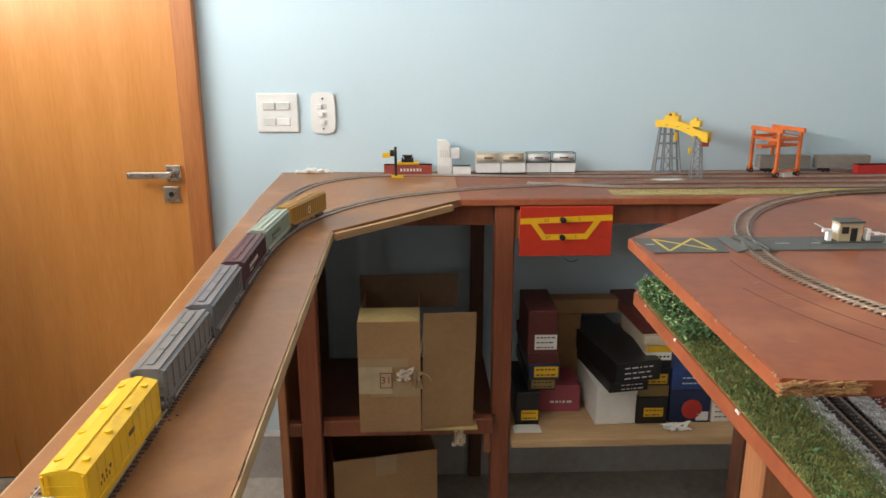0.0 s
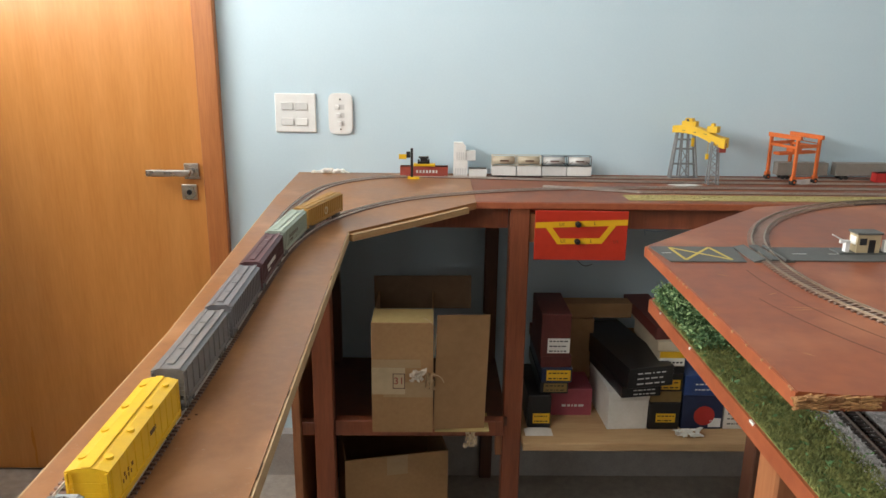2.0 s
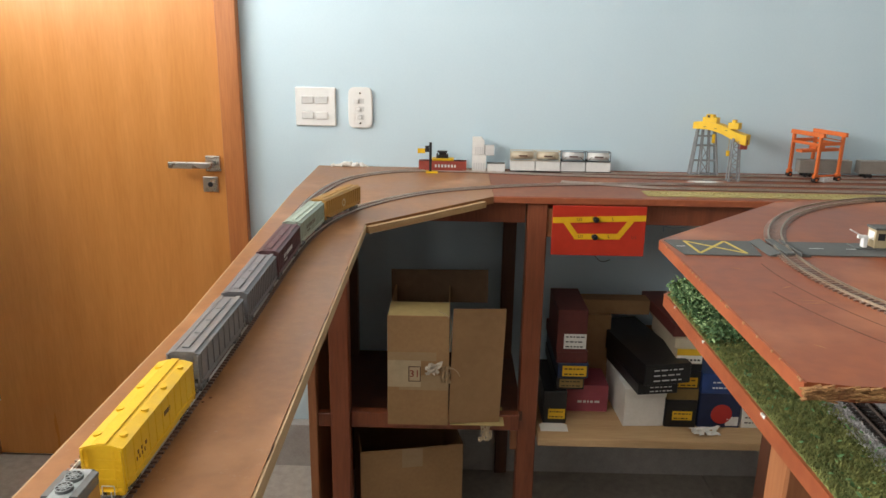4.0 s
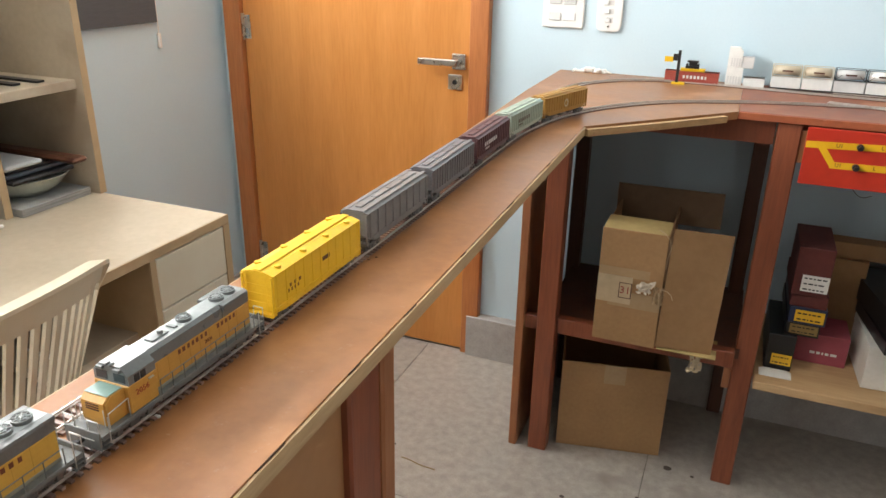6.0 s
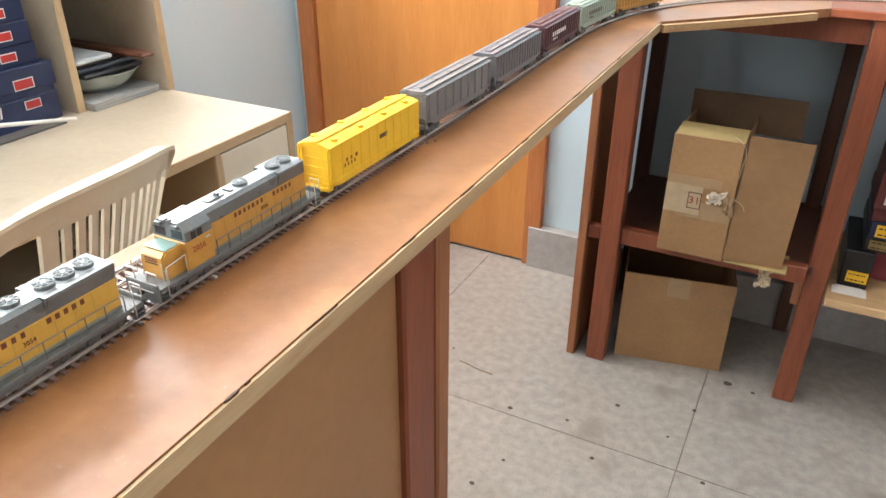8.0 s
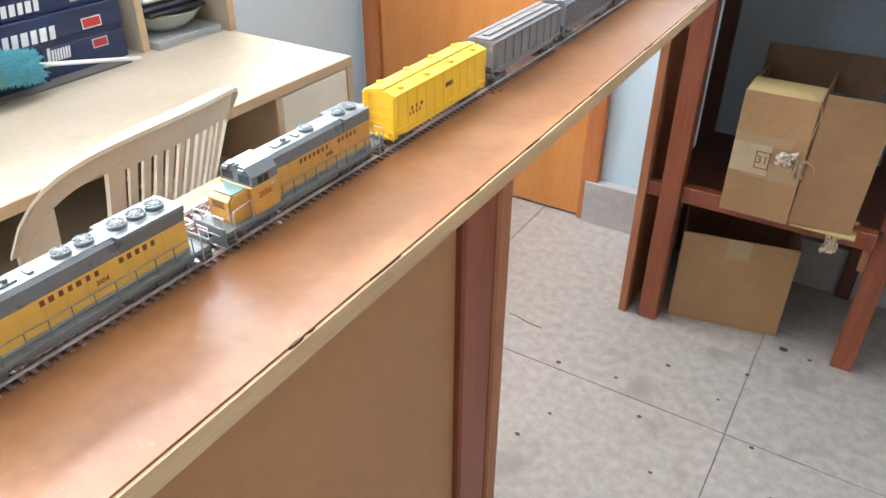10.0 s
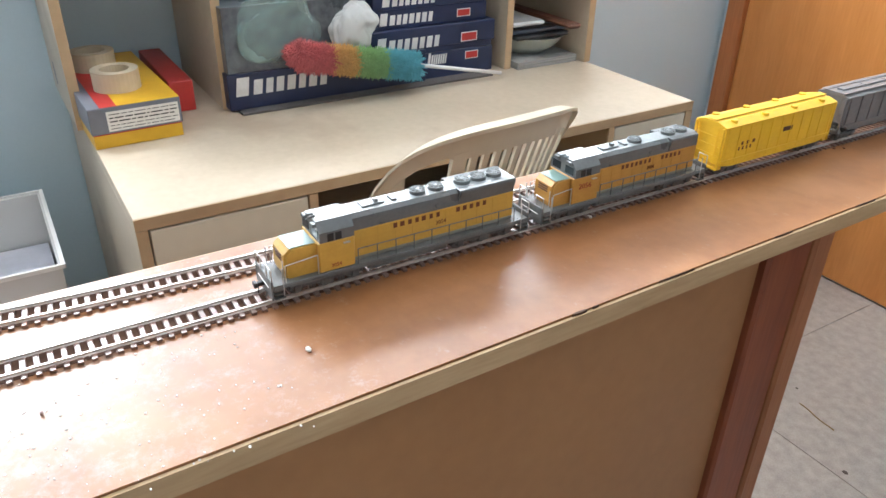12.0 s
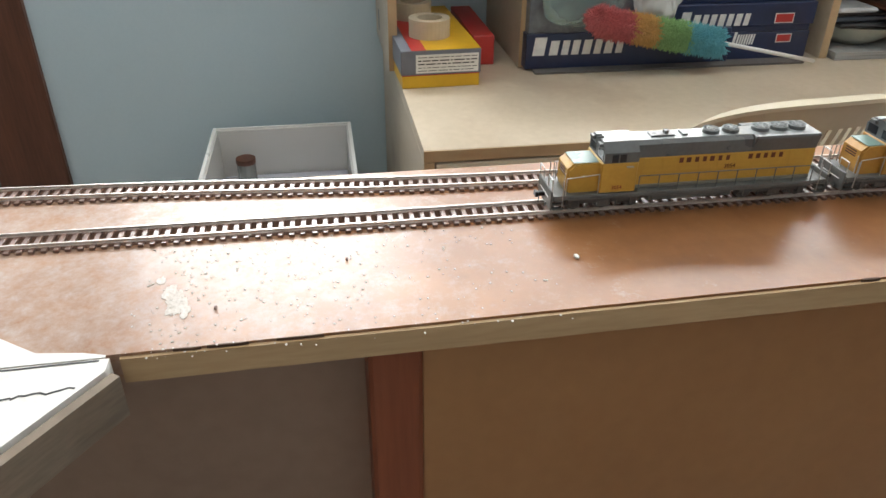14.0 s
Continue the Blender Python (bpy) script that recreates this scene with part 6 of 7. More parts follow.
for tx, x, z in (("U1", -0.050, 0.0245), ("L", 0.034, 0.028), ("U1", -0.045, -0.0195), ("L", 0.027, -0.0185), ("U1", 0.091, -0.020)):
    words("hand_lettering", tx, 0.012, Matrix.Translation((x, -0.00715, z)) @ pose(0, 0, 0, 90, 0, 0), DECALD, cp)
wr = bmesh.new()
sweep(wr, [Vector(p) for p in ((0.880, -0.36, 0.996), (0.868, -0.362, 0.985), (0.858, -0.36, 0.965), (0.855, -0.358, 0.948), (0.857, -0.36, 0.934))], 0.0015, 0.0015, up=Vector((0, 1, 0)))
sweep(wr, [Vector(p) for p in ((0.884, -0.355, 0.996), (0.884, -0.357, 0.982), (0.874, -0.356, 0.964), (0.862, -0.355, 0.947))], 0.0015, 0.0015, up=Vector((0, 1, 0)))
sweep(wr, [Vector(p) for p in ((0.860, -0.352, 0.946), (0.885, -0.350, 0.941), (0.916, -0.345, 0.943), (0.950, -0.33, 0.950))], 0.0016, 0.0016, up=Vector((0, 1, 0)))
tagged(part("loose_wire", wr, mat("blue_wire", (0.22, 0.42, 0.60), rough=0.4)), "thin loose blue wires hanging under the table", "wire")
wr2 = bmesh.new()
sweep(wr2, [Vector((0.665 + 0.006 * i, -0.424, 0.884 - 0.0022 * i - 0.010 * math.sin(i * 0.5))) for i in range(8)], 0.0015, 0.0015, up=Vector((0, 1, 0)))
tagged(part("loose_wire", wr2, BLACK), "short black wire end below the control panel", "wire")

# ---------------------------------------------------------------- cargo scene along the wall


def corrugated(parent, x0, x1, y0, y1, z0, z1, paint, n=14):
    b = bmesh.new()
    box(b, x0 + 0.001, x1 - 0.001, y0 + 0.0008, y1 - 0.0008, z0, z1)
    st = (x1 - x0) / n
    for k in range(n):
        box(b, x0 + st * k + st * 0.2, x0 + st * (k + 0.72), y0, y1, z0 + 0.002, z1 - 0.002)
    for x in (x0, x1 - 0.0018):
        box(b, x, x + 0.0018, y0 - 0.0003, y1 + 0.0003, z0 - 0.0004, z1 + 0.0004)
    for z in (z0, z1 - 0.0016):
        box(b, x0, x1, y0 - 0.0003, y1 + 0.0003, z, z + 0.0016)
    return part("container_body", b, paint, parent)


def container(label, x0, x1, y, z, hgt_, paint, text=0, rz=0.0, group="model containers"):
    t = thing("model_container", label, "model container", ((x0 + x1) / 2, y, z), rz, group)
    w_ = (x1 - x0) / 2
    corrugated(t, -w_, w_, -0.014, 0.014, 0.0004, hgt_, paint, max(6, int(w_ * 2 / 0.008)))
    if text:
        tb_ = bmesh.new()
        bars(tb_, -w_ * 0.35, w_ * 0.6, hgt_ * 0.38, hgt_ * 0.66, text, -0.0146, 0.0003, 5, 0.36)
        part("lettering", tb_, DECALW, t, "white lettering")
    return t


HZ = H + 0.0004
container("red-brown corrugated model container with white lettering", 0.192, 0.335, -0.050, HZ, 0.030, CONTR, 7)
# black and yellow lifting frame on the container
sp = thing("model_spreader", "black and yellow lifting frame on the red container", "model crane part", (0.262, -0.050, HZ + 0.0306))
pbox("beam", (-0.030, 0.035, -0.012, 0.012, 0, 0.007), CRANEY, sp, "yellow beam", bevel=0.0006)
tw = bmesh.new()
box(tw, -0.018, 0.018, -0.008, 0.008, 0.0071, 0.014, 0.0005)
box(tw, -0.010, 0.012, -0.006, 0.006, 0.014, 0.024, 0.0005)
box(tw, -0.015, 0.015, -0.008, 0.008, 0.024, 0.028, 0.0005)
for q in (-0.015, 0.015):
    rod(tw, (q, -0.008, 0.017), (q, 0.008, 0.017), 0.003, 10)
part("winch_head", tw, BLACK, sp)
# signal mast
sg = thing("model_mast", "black model mast with a yellow flag arm", "model mast", (0.228, -0.098, HZ))
pbox("mast", (-0.0038, 0.0038, -0.003, 0.003, 0, 0.090), BLACK, sg, bevel=0.0005)
pbox("lamp_head", (-0.016, -0.0042, -0.004, 0.004, 0.062, 0.080), BLACK, sg, bevel=0.0005)
fl_ = bmesh.new()
prism(fl_, [(-0.038, -0.002), (-0.016, -0.002), (-0.016, 0.002), (-0.038, 0.002)], 0.058, 0.072)
part("flag_arm", fl_, CRANEY, sg, "yellow arm")
pbox("foot", (-0.012, 0.022, -0.010, 0.010, 0, 0.005), CRANEY, sg, "yellow base plate", bevel=0.0005)
# white block of small structures
wb = thing("model_silo", "white model tower with a grey hopper", "model building", (0.352, -0.045, HZ))
tw = bmesh.new()
prism(tw, [(0.0, -0.015), (0.042, -0.015), (0.042, 0.015), (0.0, 0.015)], 0, 0.050)
part("tower_base", tw, CONTW, wb)
tw = bmesh.new()
v = [(0.0, 0.0505), (0.036, 0.0505), (0.036, 0.090), (0.026, 0.102), (0.0, 0.102)]
a_ = [tw.verts.new((x, -0.014, z)) for x, z in v]
c_ = [tw.verts.new((x, 0.014, z)) for x, z in v]
for i in range(5):
    k = (i + 1) % 5
    tw.faces.new((a_[i], a_[k], c_[k], c_[i]))
tw.faces.new(a_[::-1])
tw.faces.new(c_)
part("tower_top", tw, CONTW, wb)
for k in range(4):
    pbox("panel_slot", (0.008 + k * 0.0065, 0.0125 + k * 0.0065, -0.0150, -0.0141, 0.052, 0.074), GREYP, wb)
for k in range(5):
    pbox("panel_slot", (0.004 + k * 0.0072, 0.0085 + k * 0.0072, -0.0160, -0.0151, 0.006, 0.026), GREYP, wb)
pbox("hopper", (0.0365, 0.066, -0.012, 0.012, 0.048, 0.078), GREYP, wb, "grey hopper box", bevel=0.001)
container("white model container with small printed panels", 0.398, 0.452, -0.045, HZ, 0.024, CONTW)


def tank(label, x, paint, z):
    t = thing("model_tank_container", label, "model tank container", (x, -0.050, z), 0, "model tank containers")
    b_ = bmesh.new()
    rod(b_, (-0.030, 0, 0.0145), (0.030, 0, 0.0145), 0.0125, 20)
    rod(b_, (-0.033, 0, 0.0145), (-0.030, 0, 0.0145), 0.006, 20, 0.0125)
    rod(b_, (0.030, 0, 0.0145), (0.033, 0, 0.0145), 0.0125, 20, 0.006)
    part("tank", b_, paint, t, smooth=True)
    f_ = bmesh.new()
    for xx in (-0.035, 0.035):
        for yy in (-0.014, 0.014):
            rod(f_, (xx, yy, 0.0002), (xx, yy, 0.029), 0.0010, 6)
        for zz in (0.001, 0.0285):
            rod(f_, (xx, -0.014, zz), (xx, 0.014, zz), 0.0010, 6)
    for yy in (-0.014, 0.014):
        for zz in (0.001, 0.0285):
            rod(f_, (-0.035, yy, zz), (0.035, yy, zz), 0.0009, 6)
        rod(f_, (-0.035, yy, 0.001), (-0.02, yy, 0.014), 0.0007, 6)
        rod(f_, (0.035, yy, 0.001), (0.02, yy, 0.014), 0.0007, 6)
    part("frame", f_, BLACK if paint is not TANKC else CREAMB, t)
    lb_ = bmesh.new()
    box(lb_, -0.012, 0.014, -0.0140, -0.0128, 0.0125, 0.0165)
    part("marking", lb_, DECALD, t)
    return t


for k in range(4):
    container("pale model container under a tank" if k < 3 else "white model container with blue mark", 0.466 + 0.0755 * k + 0.001, 0.466 + 0.0755 * k + 0.0735, -0.050, HZ + 0.0057, 0.0285, CONTW if k != 2 else GREYP)
    tank("cream model tank container in a thin frame" if k < 2 else ("dark framed grey model tank container" if k == 2 else "white model tank container in a dark frame"), 0.503 + 0.0755 * k, TANKC if k < 2 else (GREYP if k == 2 else CONTW), HZ + 0.0057 + 0.0300)
for yy in (0,):
    fc = thing("model_flat_car", "low dark model flat wagon under the containers", "model freight car", (0.617, -0.050, HZ))
    pbox("deck", (-0.152, 0.152, -0.014, 0.014, 0.0036, 0.0055), BLACK, fc)
    for s_ in (-1, 1):
        pbox("bogie_block", (s_ * 0.12 - 0.014, s_ * 0.12 + 0.014, -0.010, 0.010, 0.0, 0.0035), TRUCK, fc)

# yellow gantry crane on grey legs
yc = thing("model_gantry_crane", "yellow model gantry crane on grey lattice legs", "model crane", (1.0, 0, HZ))
Y = -0.062
for a, b in ((0.006, 0.018), (0.034, 0.033), (0.062, 0.050), (0.087, 0.066)):
    r = 0.0040 if a in (0.006, 0.087) else 0.0030
    part("leg_strut", rod(bmesh.new(), (a, Y, 0.0), (b, Y + 0.004, 0.146), r, 6), CRANEG, yc)
    part("leg_strut", rod(bmesh.new(), (a, Y + 0.022, 0.0), (b, Y + 0.014, 0.146), r * 0.7, 6), CRANEG, yc)
for z, a, b in ((0.004, 0.006, 0.087), (0.045, 0.010, 0.080), (0.090, 0.013, 0.074), (0.118, 0.016, 0.070)):
    pbox("cross_bar", (a, b, Y - 0.0015, Y + 0.0205, z - 0.0014, z + 0.0014), CRANEG, yc)
for a, z0, b, z1 in ((0.034, 0.006, 0.060, 0.045), (0.060, 0.006, 0.034, 0.045), (0.034, 0.047, 0.056, 0.090), (0.057, 0.047, 0.034, 0.090)):
    part("brace", rod(bmesh.new(), (a, Y, z0), (b, Y, z1), 0.0012, 5), CRANEG, yc)
lg = bmesh.new()
for xx, xt in ((0.086, 0.090), (0.116, 0.108)):
    for dy in (-0.010, 0.010):
        rod(lg, (xx, -0.15 + dy, 0), (xt, -0.148 + dy * 0.5, 0.124), 0.0024, 6)
for k in range(5):
    z, f = k * 0.0245, k / 5
    a, b = 0.086 + 0.004 * f, 0.116 - 0.008 * f
    rod(lg, (a, -0.160 + 0.005 * f, z), (b, -0.160 + 0.005 * f, z + 0.0245), 0.0010, 5)
    rod(lg, (b, -0.160 + 0.005 * f, z), (a, -0.160 + 0.005 * f, z + 0.0245), 0.0010, 5)
    rod(lg, (a, -0.160 + 0.005 * f, z + 0.001), (b, -0.160 + 0.005 * f, z + 0.001), 0.0010, 5)
part("front_leg", lg, CRANEG, yc, "grey lattice leg")
m_ = Matrix.Translation((0.012, -0.058, 0.0)) @ Matrix.Rotation(math.atan2(-0.092, 0.112), 4, "Z")
gd = bmesh.new()
rows = []
for k in range(11):
    f = k / 10
    x = -0.006 + 0.158 * f
    zt = 0.160 + 0.012 * math.sin(math.pi * min(1, f * 1.2)) - 0.026 * f
    zb = zt - 0.020 - 0.008 * f
    w_ = 0.014 + 0.004 * f
    rows.append([gd.verts.new(m_ @ Vector(c)) for c in ((x, -w_, zb), (x, w_, zb), (x, w_, zt), (x, -w_, zt))])
for a, b in zip(rows, rows[1:]):
    for q in range(4):
        gd.faces.new((a[q], a[(q + 1) % 4], b[(q + 1) % 4], b[q]))
gd.faces.new(rows[0][::-1])
gd.faces.new(rows[-1])
girder = part("girder", gd, CRANEY, yc, "arched yellow girder")
for x in (0.030, 0.062, 0.094):
    pbox("girder_slot", (x - 0.004, x + 0.004, -0.0175, -0.0165, 0.151 - x * 0.09, 0.1525 - x * 0.09), BLACK, girder, m=m_)
tr_ = bmesh.new()
box(tr_, 0.020, 0.062, -0.013, 0.013, 0.160, 0.176, 0.001, m=m_)
box(tr_, 0.028, 0.050, -0.010, 0.010, 0.175, 0.184, 0.001, m=m_)
rod(tr_, m_ @ Vector((0.050, -0.014, 0.172)), m_ @ Vector((0.050, 0.014, 0.172)), 0.005, 10)
part("trolley", tr_, CRANEY, yc)
tr_ = bmesh.new()
box(tr_, 0.096, 0.126, -0.015, 0.013, 0.148, 0.166, 0.001, m=m_)
box(tr_, 0.104, 0.114, -0.008, 0.008, 0.165, 0.174, 0.001, m=m_)
part("winch_house", tr_, CRANEY, yc)
pbox("lamp_box", (0.034, 0.040, -0.014, -0.009, 0.176, 0.182), BLACK, yc, m=m_)
hk = bmesh.new()
rod(hk, (0.097, -0.10, 0.080), (0.097, -0.10, 0.140), 0.0006, 5)
box(hk, 0.0925, 0.1010, -0.104, -0.096, 0.066, 0.082, 0.001)
part("hook_block", hk, CRANEY, yc)
pbox("hook_block", (0.055, 0.063, -0.080, -0.072, 0.100, 0.126), CRANEY, yc, bevel=0.001)
pbox("operator_cab", (0.108, 0.128, -0.160, -0.138, 0.094, 0.121), mat("dark_red_cab", (0.30, 0.05, 0.04), rough=0.5, scale=40), yc, "dark red cab", bevel=0.001)

# orange rubber-tyred gantry
og = thing("model_gantry_crane", "orange model rubber-tyred gantry crane with black wheels", "model crane", (1.360, -0.085, HZ), 20)
OX, OY, OT = 0.041, 0.050, 0.134
for sx in (-1, 1):
    for sy in (-1, 1):
        lg = bmesh.new()
        box(lg, sx * OX - 0.0048, sx * OX + 0.0048, sy * OY - 0.0035, sy * OY + 0.0035, 0.012, OT, 0.0005)
        box(lg, sx * OX - 0.0085, sx * OX + 0.0085, sy * OY - 0.0045, sy * OY + 0.0045, 0.013, 0.024, 0.0008)
        part("leg", lg, CRANEO, og, "orange leg")
        wh = part("wheel", rod(bmesh.new(), (sx * OX, sy * OY - 0.006, 0.0085), (sx * OX, sy * OY + 0.006, 0.0085), 0.0085, 16), BLACK, og, "black tyre")
        part("hub", rod(bmesh.new(), (sx * OX, sy * OY - 0.0066, 0.0085), (sx * OX, sy * OY + 0.0066, 0.0085), 0.0035, 10), CRANEO, wh)
for sx in (-1, 1):
    pbox("girder", (sx * OX - 0.0045, sx * OX + 0.0045, -OY - 0.012, OY + 0.010, OT - 0.004, OT + 0.008), CRANEO, og, bevel=0.0006)
    pbox("lower_girder", (sx * OX - 0.0030, sx * OX + 0.0030, -OY + 0.0036, OY - 0.0036, OT - 0.030, OT - 0.022), CRANEO, og, bevel=0.0005)
for sy in (-1, 1):
    pbox("cross_beam", (-OX + 0.0041, OX - 0.0041, sy * OY - 0.0028, sy * OY + 0.0028, OT - 0.028, OT - 0.018), CRANEO, og, bevel=0.0005)
    br = bmesh.new()
    rod(br, (-OX, sy * OY, OT - 0.002), (OX, sy * OY, OT - 0.016), 0.0016, 6)
    part("brace", br, CRANEO, og)
pbox("sill_beam", (-OX + 0.009, OX - 0.009, -OY - 0.003, -OY + 0.003, 0.016, 0.021), CRANEO, og, bevel=0.0005)
sb = bmesh.new()
box(sb, -0.068, 0.072, -0.014, 0.010, 0.083, 0.091, 0.0006)
box(sb, -0.020, 0.014, -0.016, 0.010, 0.0905, 0.102, 0.0006)
part("spreader", sb, CRANEO, og, "orange spreader beam")
for sx in (-1, 1):
    cb_ = bmesh.new()
    rod(cb_, (sx * 0.012, 0, 0.102), (sx * OX * 0.9, 0, OT), 0.0004, 4)
    part("hoist_rope", cb_, BLACK, og)


def trailer(label, x0, x1, y, z):
    t = thing("model_trailer", label, "model trailer", ((x0 + x1) / 2, y, z), 0, "model trailers")
    w_ = (x1 - x0) / 2
    body_ = pbox("trailer_body", (-w_, w_, -0.015, 0.015, 0.012, 0.050), TRAILER, t, bevel=0.0008)
    rib_ = None
    for k in range(12):
        m = pose(-w_ + 0.004 + (2 * w_ - 0.008) * k / 11, 0, 0)
        if rib_ is None:
            rib_ = pbox("rib", (-0.0005, 0.0005, -0.0155, 0.0155, 0.014, 0.048), TRAILER, body_)
            rib_.matrix_local = m
        else:
            again("rib", rib_, body_, m)
    for x in (-w_ + 0.020, -w_ + 0.034):
        for q in (-0.012, 0.012):
            part("wheel", rod(bmesh.new(), (x, q - 0.003, 0.0058), (x, q + 0.003, 0.0058), 0.0058, 14), BLACK, t)
    ld = bmesh.new()
    for q in (-0.008, 0.008):
        rod(ld, (w_ - 0.035, q, 0), (w_ - 0.035, q, 0.012), 0.0012, 6)
    part("landing_leg", ld, BLACK, t)
    return t


trailer("grey-brown box trailer model with ribbed sides", 1.322, 1.475, -0.062, H + 0.0047)
trailer("grey-brown box trailer model with ribbed sides", 1.500, 1.660, -0.062, H + 0.0047)
container("red corrugated model container on the table", 1.600, 1.75, -0.105, H + 0.0047, 0.028, REDB)
pw_ = thing("model_power_unit", "small grey wheeled model generator by the crane", "model machine", (1.377, -0.133, HZ), 20)
for k in range(4):
    pbox("rib", (-0.016 + 0.009 * k, -0.010 + 0.009 * k, -0.008, 0.008, 0.0, 0.014), GREYP, pw_, bevel=0.0006)

# ---------------------------------------------------------------- module with two levels
BEFORE = set(scene.collection.objects)
LZ = 1.033
low = thing("layout_module", "lower red-brown layout board with turf and a ballasted track", "layout board")
LOWER = [(0.637, -1.118), (0.637, -1.95), (2.3, -1.95), (2.3, -0.92), (0.85, -0.92)]
part("board", prism(bmesh.new(), LOWER, LZ - 0.020, LZ), REDEDGE, low)
part("painted_top", prism(bmesh.new(), [(0.765, -1.015), (0.765, -1.945), (2.295, -1.945), (2.295, -0.925), (0.86, -0.925)], LZ + 0.0002, LZ + 0.0012), mat("dark_red_top", (0.20, 0.035, 0.022), (0.15, 0.026, 0.016), rough=0.55, scale=14, stain=(0.3, 0.24, 0.22), stain_at=0.7, stain_scale=60), low)
pbox("leg", (0.650, 0.695, -1.555, -1.510, 0.0, LZ - 0.0205), POSTL, low, "pale timber leg", bevel=0.003)
pbox("leg", (0.72, 0.77, -1.60, -1.555, 0.0, LZ - 0.0205), DARKWOOD, low, bevel=0.003)
pbox("leg", (2.2, 2.25, -1.60, -1.555, 0.0, LZ - 0.0205), DARKWOOD, low, bevel=0.003)
pbox("leg", (2.2, 2.25, -1.0, -0.955, 0.0, LZ - 0.0205), DARKWOOD, low, bevel=0.003)
pbox("leg", (0.90, 0.945, -1.0, -0.955, 0.0, LZ - 0.0205), DARKWOOD, low, bevel=0.003)
pbox("riser", (1.00, 1.04, -1.50, -1.46, LZ + 0.0013, 1.135), POST, low)
pbox("riser", (2.0, 2.04, -1.50, -1.46, LZ + 0.0013, 1.135), POST, low)
pbox("riser", (1.30, 1.34, -1.02, -0.98, LZ + 0.0013, 1.135), POST, low)
pbox("riser", (2.0, 2.04, -1.02, -0.98, LZ + 0.0013, 1.135), POST, low)
LTRACK = line((0.880, -0.935), (0.790, -1.20)) + line((0.790, -1.20), (0.752, -1.45))[1:] + line((0.752, -1.45), (0.722, -1.93))[1:]
track("dark ballasted model track on the lower board", LTRACK, LZ + 0.0030, ties=mat("dark_sleeper", (0.035, 0.03, 0.028), rough=0.6, scale=60), rails=mat("dull_rail", (0.20, 0.16, 0.14), rough=0.4, scale=60, metal=0.7))
ba = sweep(bmesh.new(), [Vector((p.x + 0.006, p.y, LZ + 0.0013)) for p in LTRACK], 0.078, 0.0015)
rnd = random.Random(9)
for i in range(21000):
    y = -0.95 - 0.99 * rnd.random()
    xm = 0.752 + (y + 1.45) * (0.0625 if y < -1.45 else 0.0) + (max(0, y + 1.45) * 0.17)
    off = rnd.gauss(0, 0.024)
    if off > 0.024 and rnd.random() < 0.35:
        off *= 1.8
    x = xm + off
    if off < -0.040 or off > 0.10 or (abs(off) < 0.017 and rnd.random() < 0.55):
        continue
    r = rnd.uniform(0.0006, 0.0013)
    lump(ba, (x, y, LZ + (0.0032 if abs(off) < 0.017 else 0.0026) + r * 0.2), r, rnd.uniform(0.8, 1.4), rnd.uniform(0.8, 1.4), rnd.uniform(0.6, 1.1))
tagged(part("ballast", ba, BALLAST), "grey stone ballast beside the lower track", "ballast", kind="stuff")
# turf: fine blades and foliage clumps
tu = bmesh.new()
prism(tu, [(0.6405, -1.125), (0.6405, -1.945), (0.695, -1.945), (0.715, -1.45), (0.735, -1.20), (0.80, -0.95), (0.785, -0.968)], LZ + 0.0003, LZ + 0.0022)
rows = []
for i in range(26000):
    y = rnd.uniform(-1.945, -1.13)
    x1 = 0.716 + (y + 1.45) * (0.034 if y < -1.45 else 0.07)
    x = rnd.uniform(0.639, x1 + 0.006)
    h_ = rnd.uniform(0.0015, 0.0048)
    a = rnd.uniform(0, math.tau)
    p = Vector((x, y, LZ + 0.0020))
    d_ = Vector((math.cos(a), math.sin(a), 0)) * 0.0008
    tip = p + Vector((rnd.uniform(-0.003, 0.003), rnd.uniform(-0.003, 0.003), h_))
    tip.x = max(tip.x, 0.6385)
    vs = [tu.verts.new(p - d_), tu.verts.new(p + d_), tu.verts.new(tip)]
    tu.faces.new(vs)
tagged(part("turf", tu, GRASS), "olive green fine turf along the board's edge", "turf", kind="stuff")


def foliage(label, n, material, y0, y1, seed, zmax):
    b_ = bmesh.new()
    r_ = random.Random(seed)
    for i in range(n):
        y = y0 + (y1 - y0) * r_.random() ** 0.8
        w_ = 0.085 + 0.03 * (y + 1.45)
        x = 0.642 + r_.random() * w_
        if y > -1.118 and x < 0.637 + (y + 1.118) * 1.08:
            continue
        zz = LZ + 0.004 + zmax * r_.random() * (0.6 + 0.8 * noise.noise((x * 40, y * 40, seed)))
        c = Vector((max(x, 0.646), y, max(zz, LZ + 0.003)))
        u = Vector((r_.uniform(-1, 1), r_.uniform(-1, 1), r_.uniform(-0.6, 0.9))).normalized()
        v_ = u.orthogonal().normalized()
        L_ = r_.uniform(0.004, 0.0085)
        W_ = L_ * 0.20
        m0 = c + u * L_
        b_.faces.new([b_.verts.new(c), b_.verts.new(c + u * L_ * 0.5 + v_ * W_), b_.verts.new(m0), b_.verts.new(c + u * L_ * 0.5 - v_ * W_)])
    return tagged(part("foliage", b_, material), label, "foliage", kind="stuff")


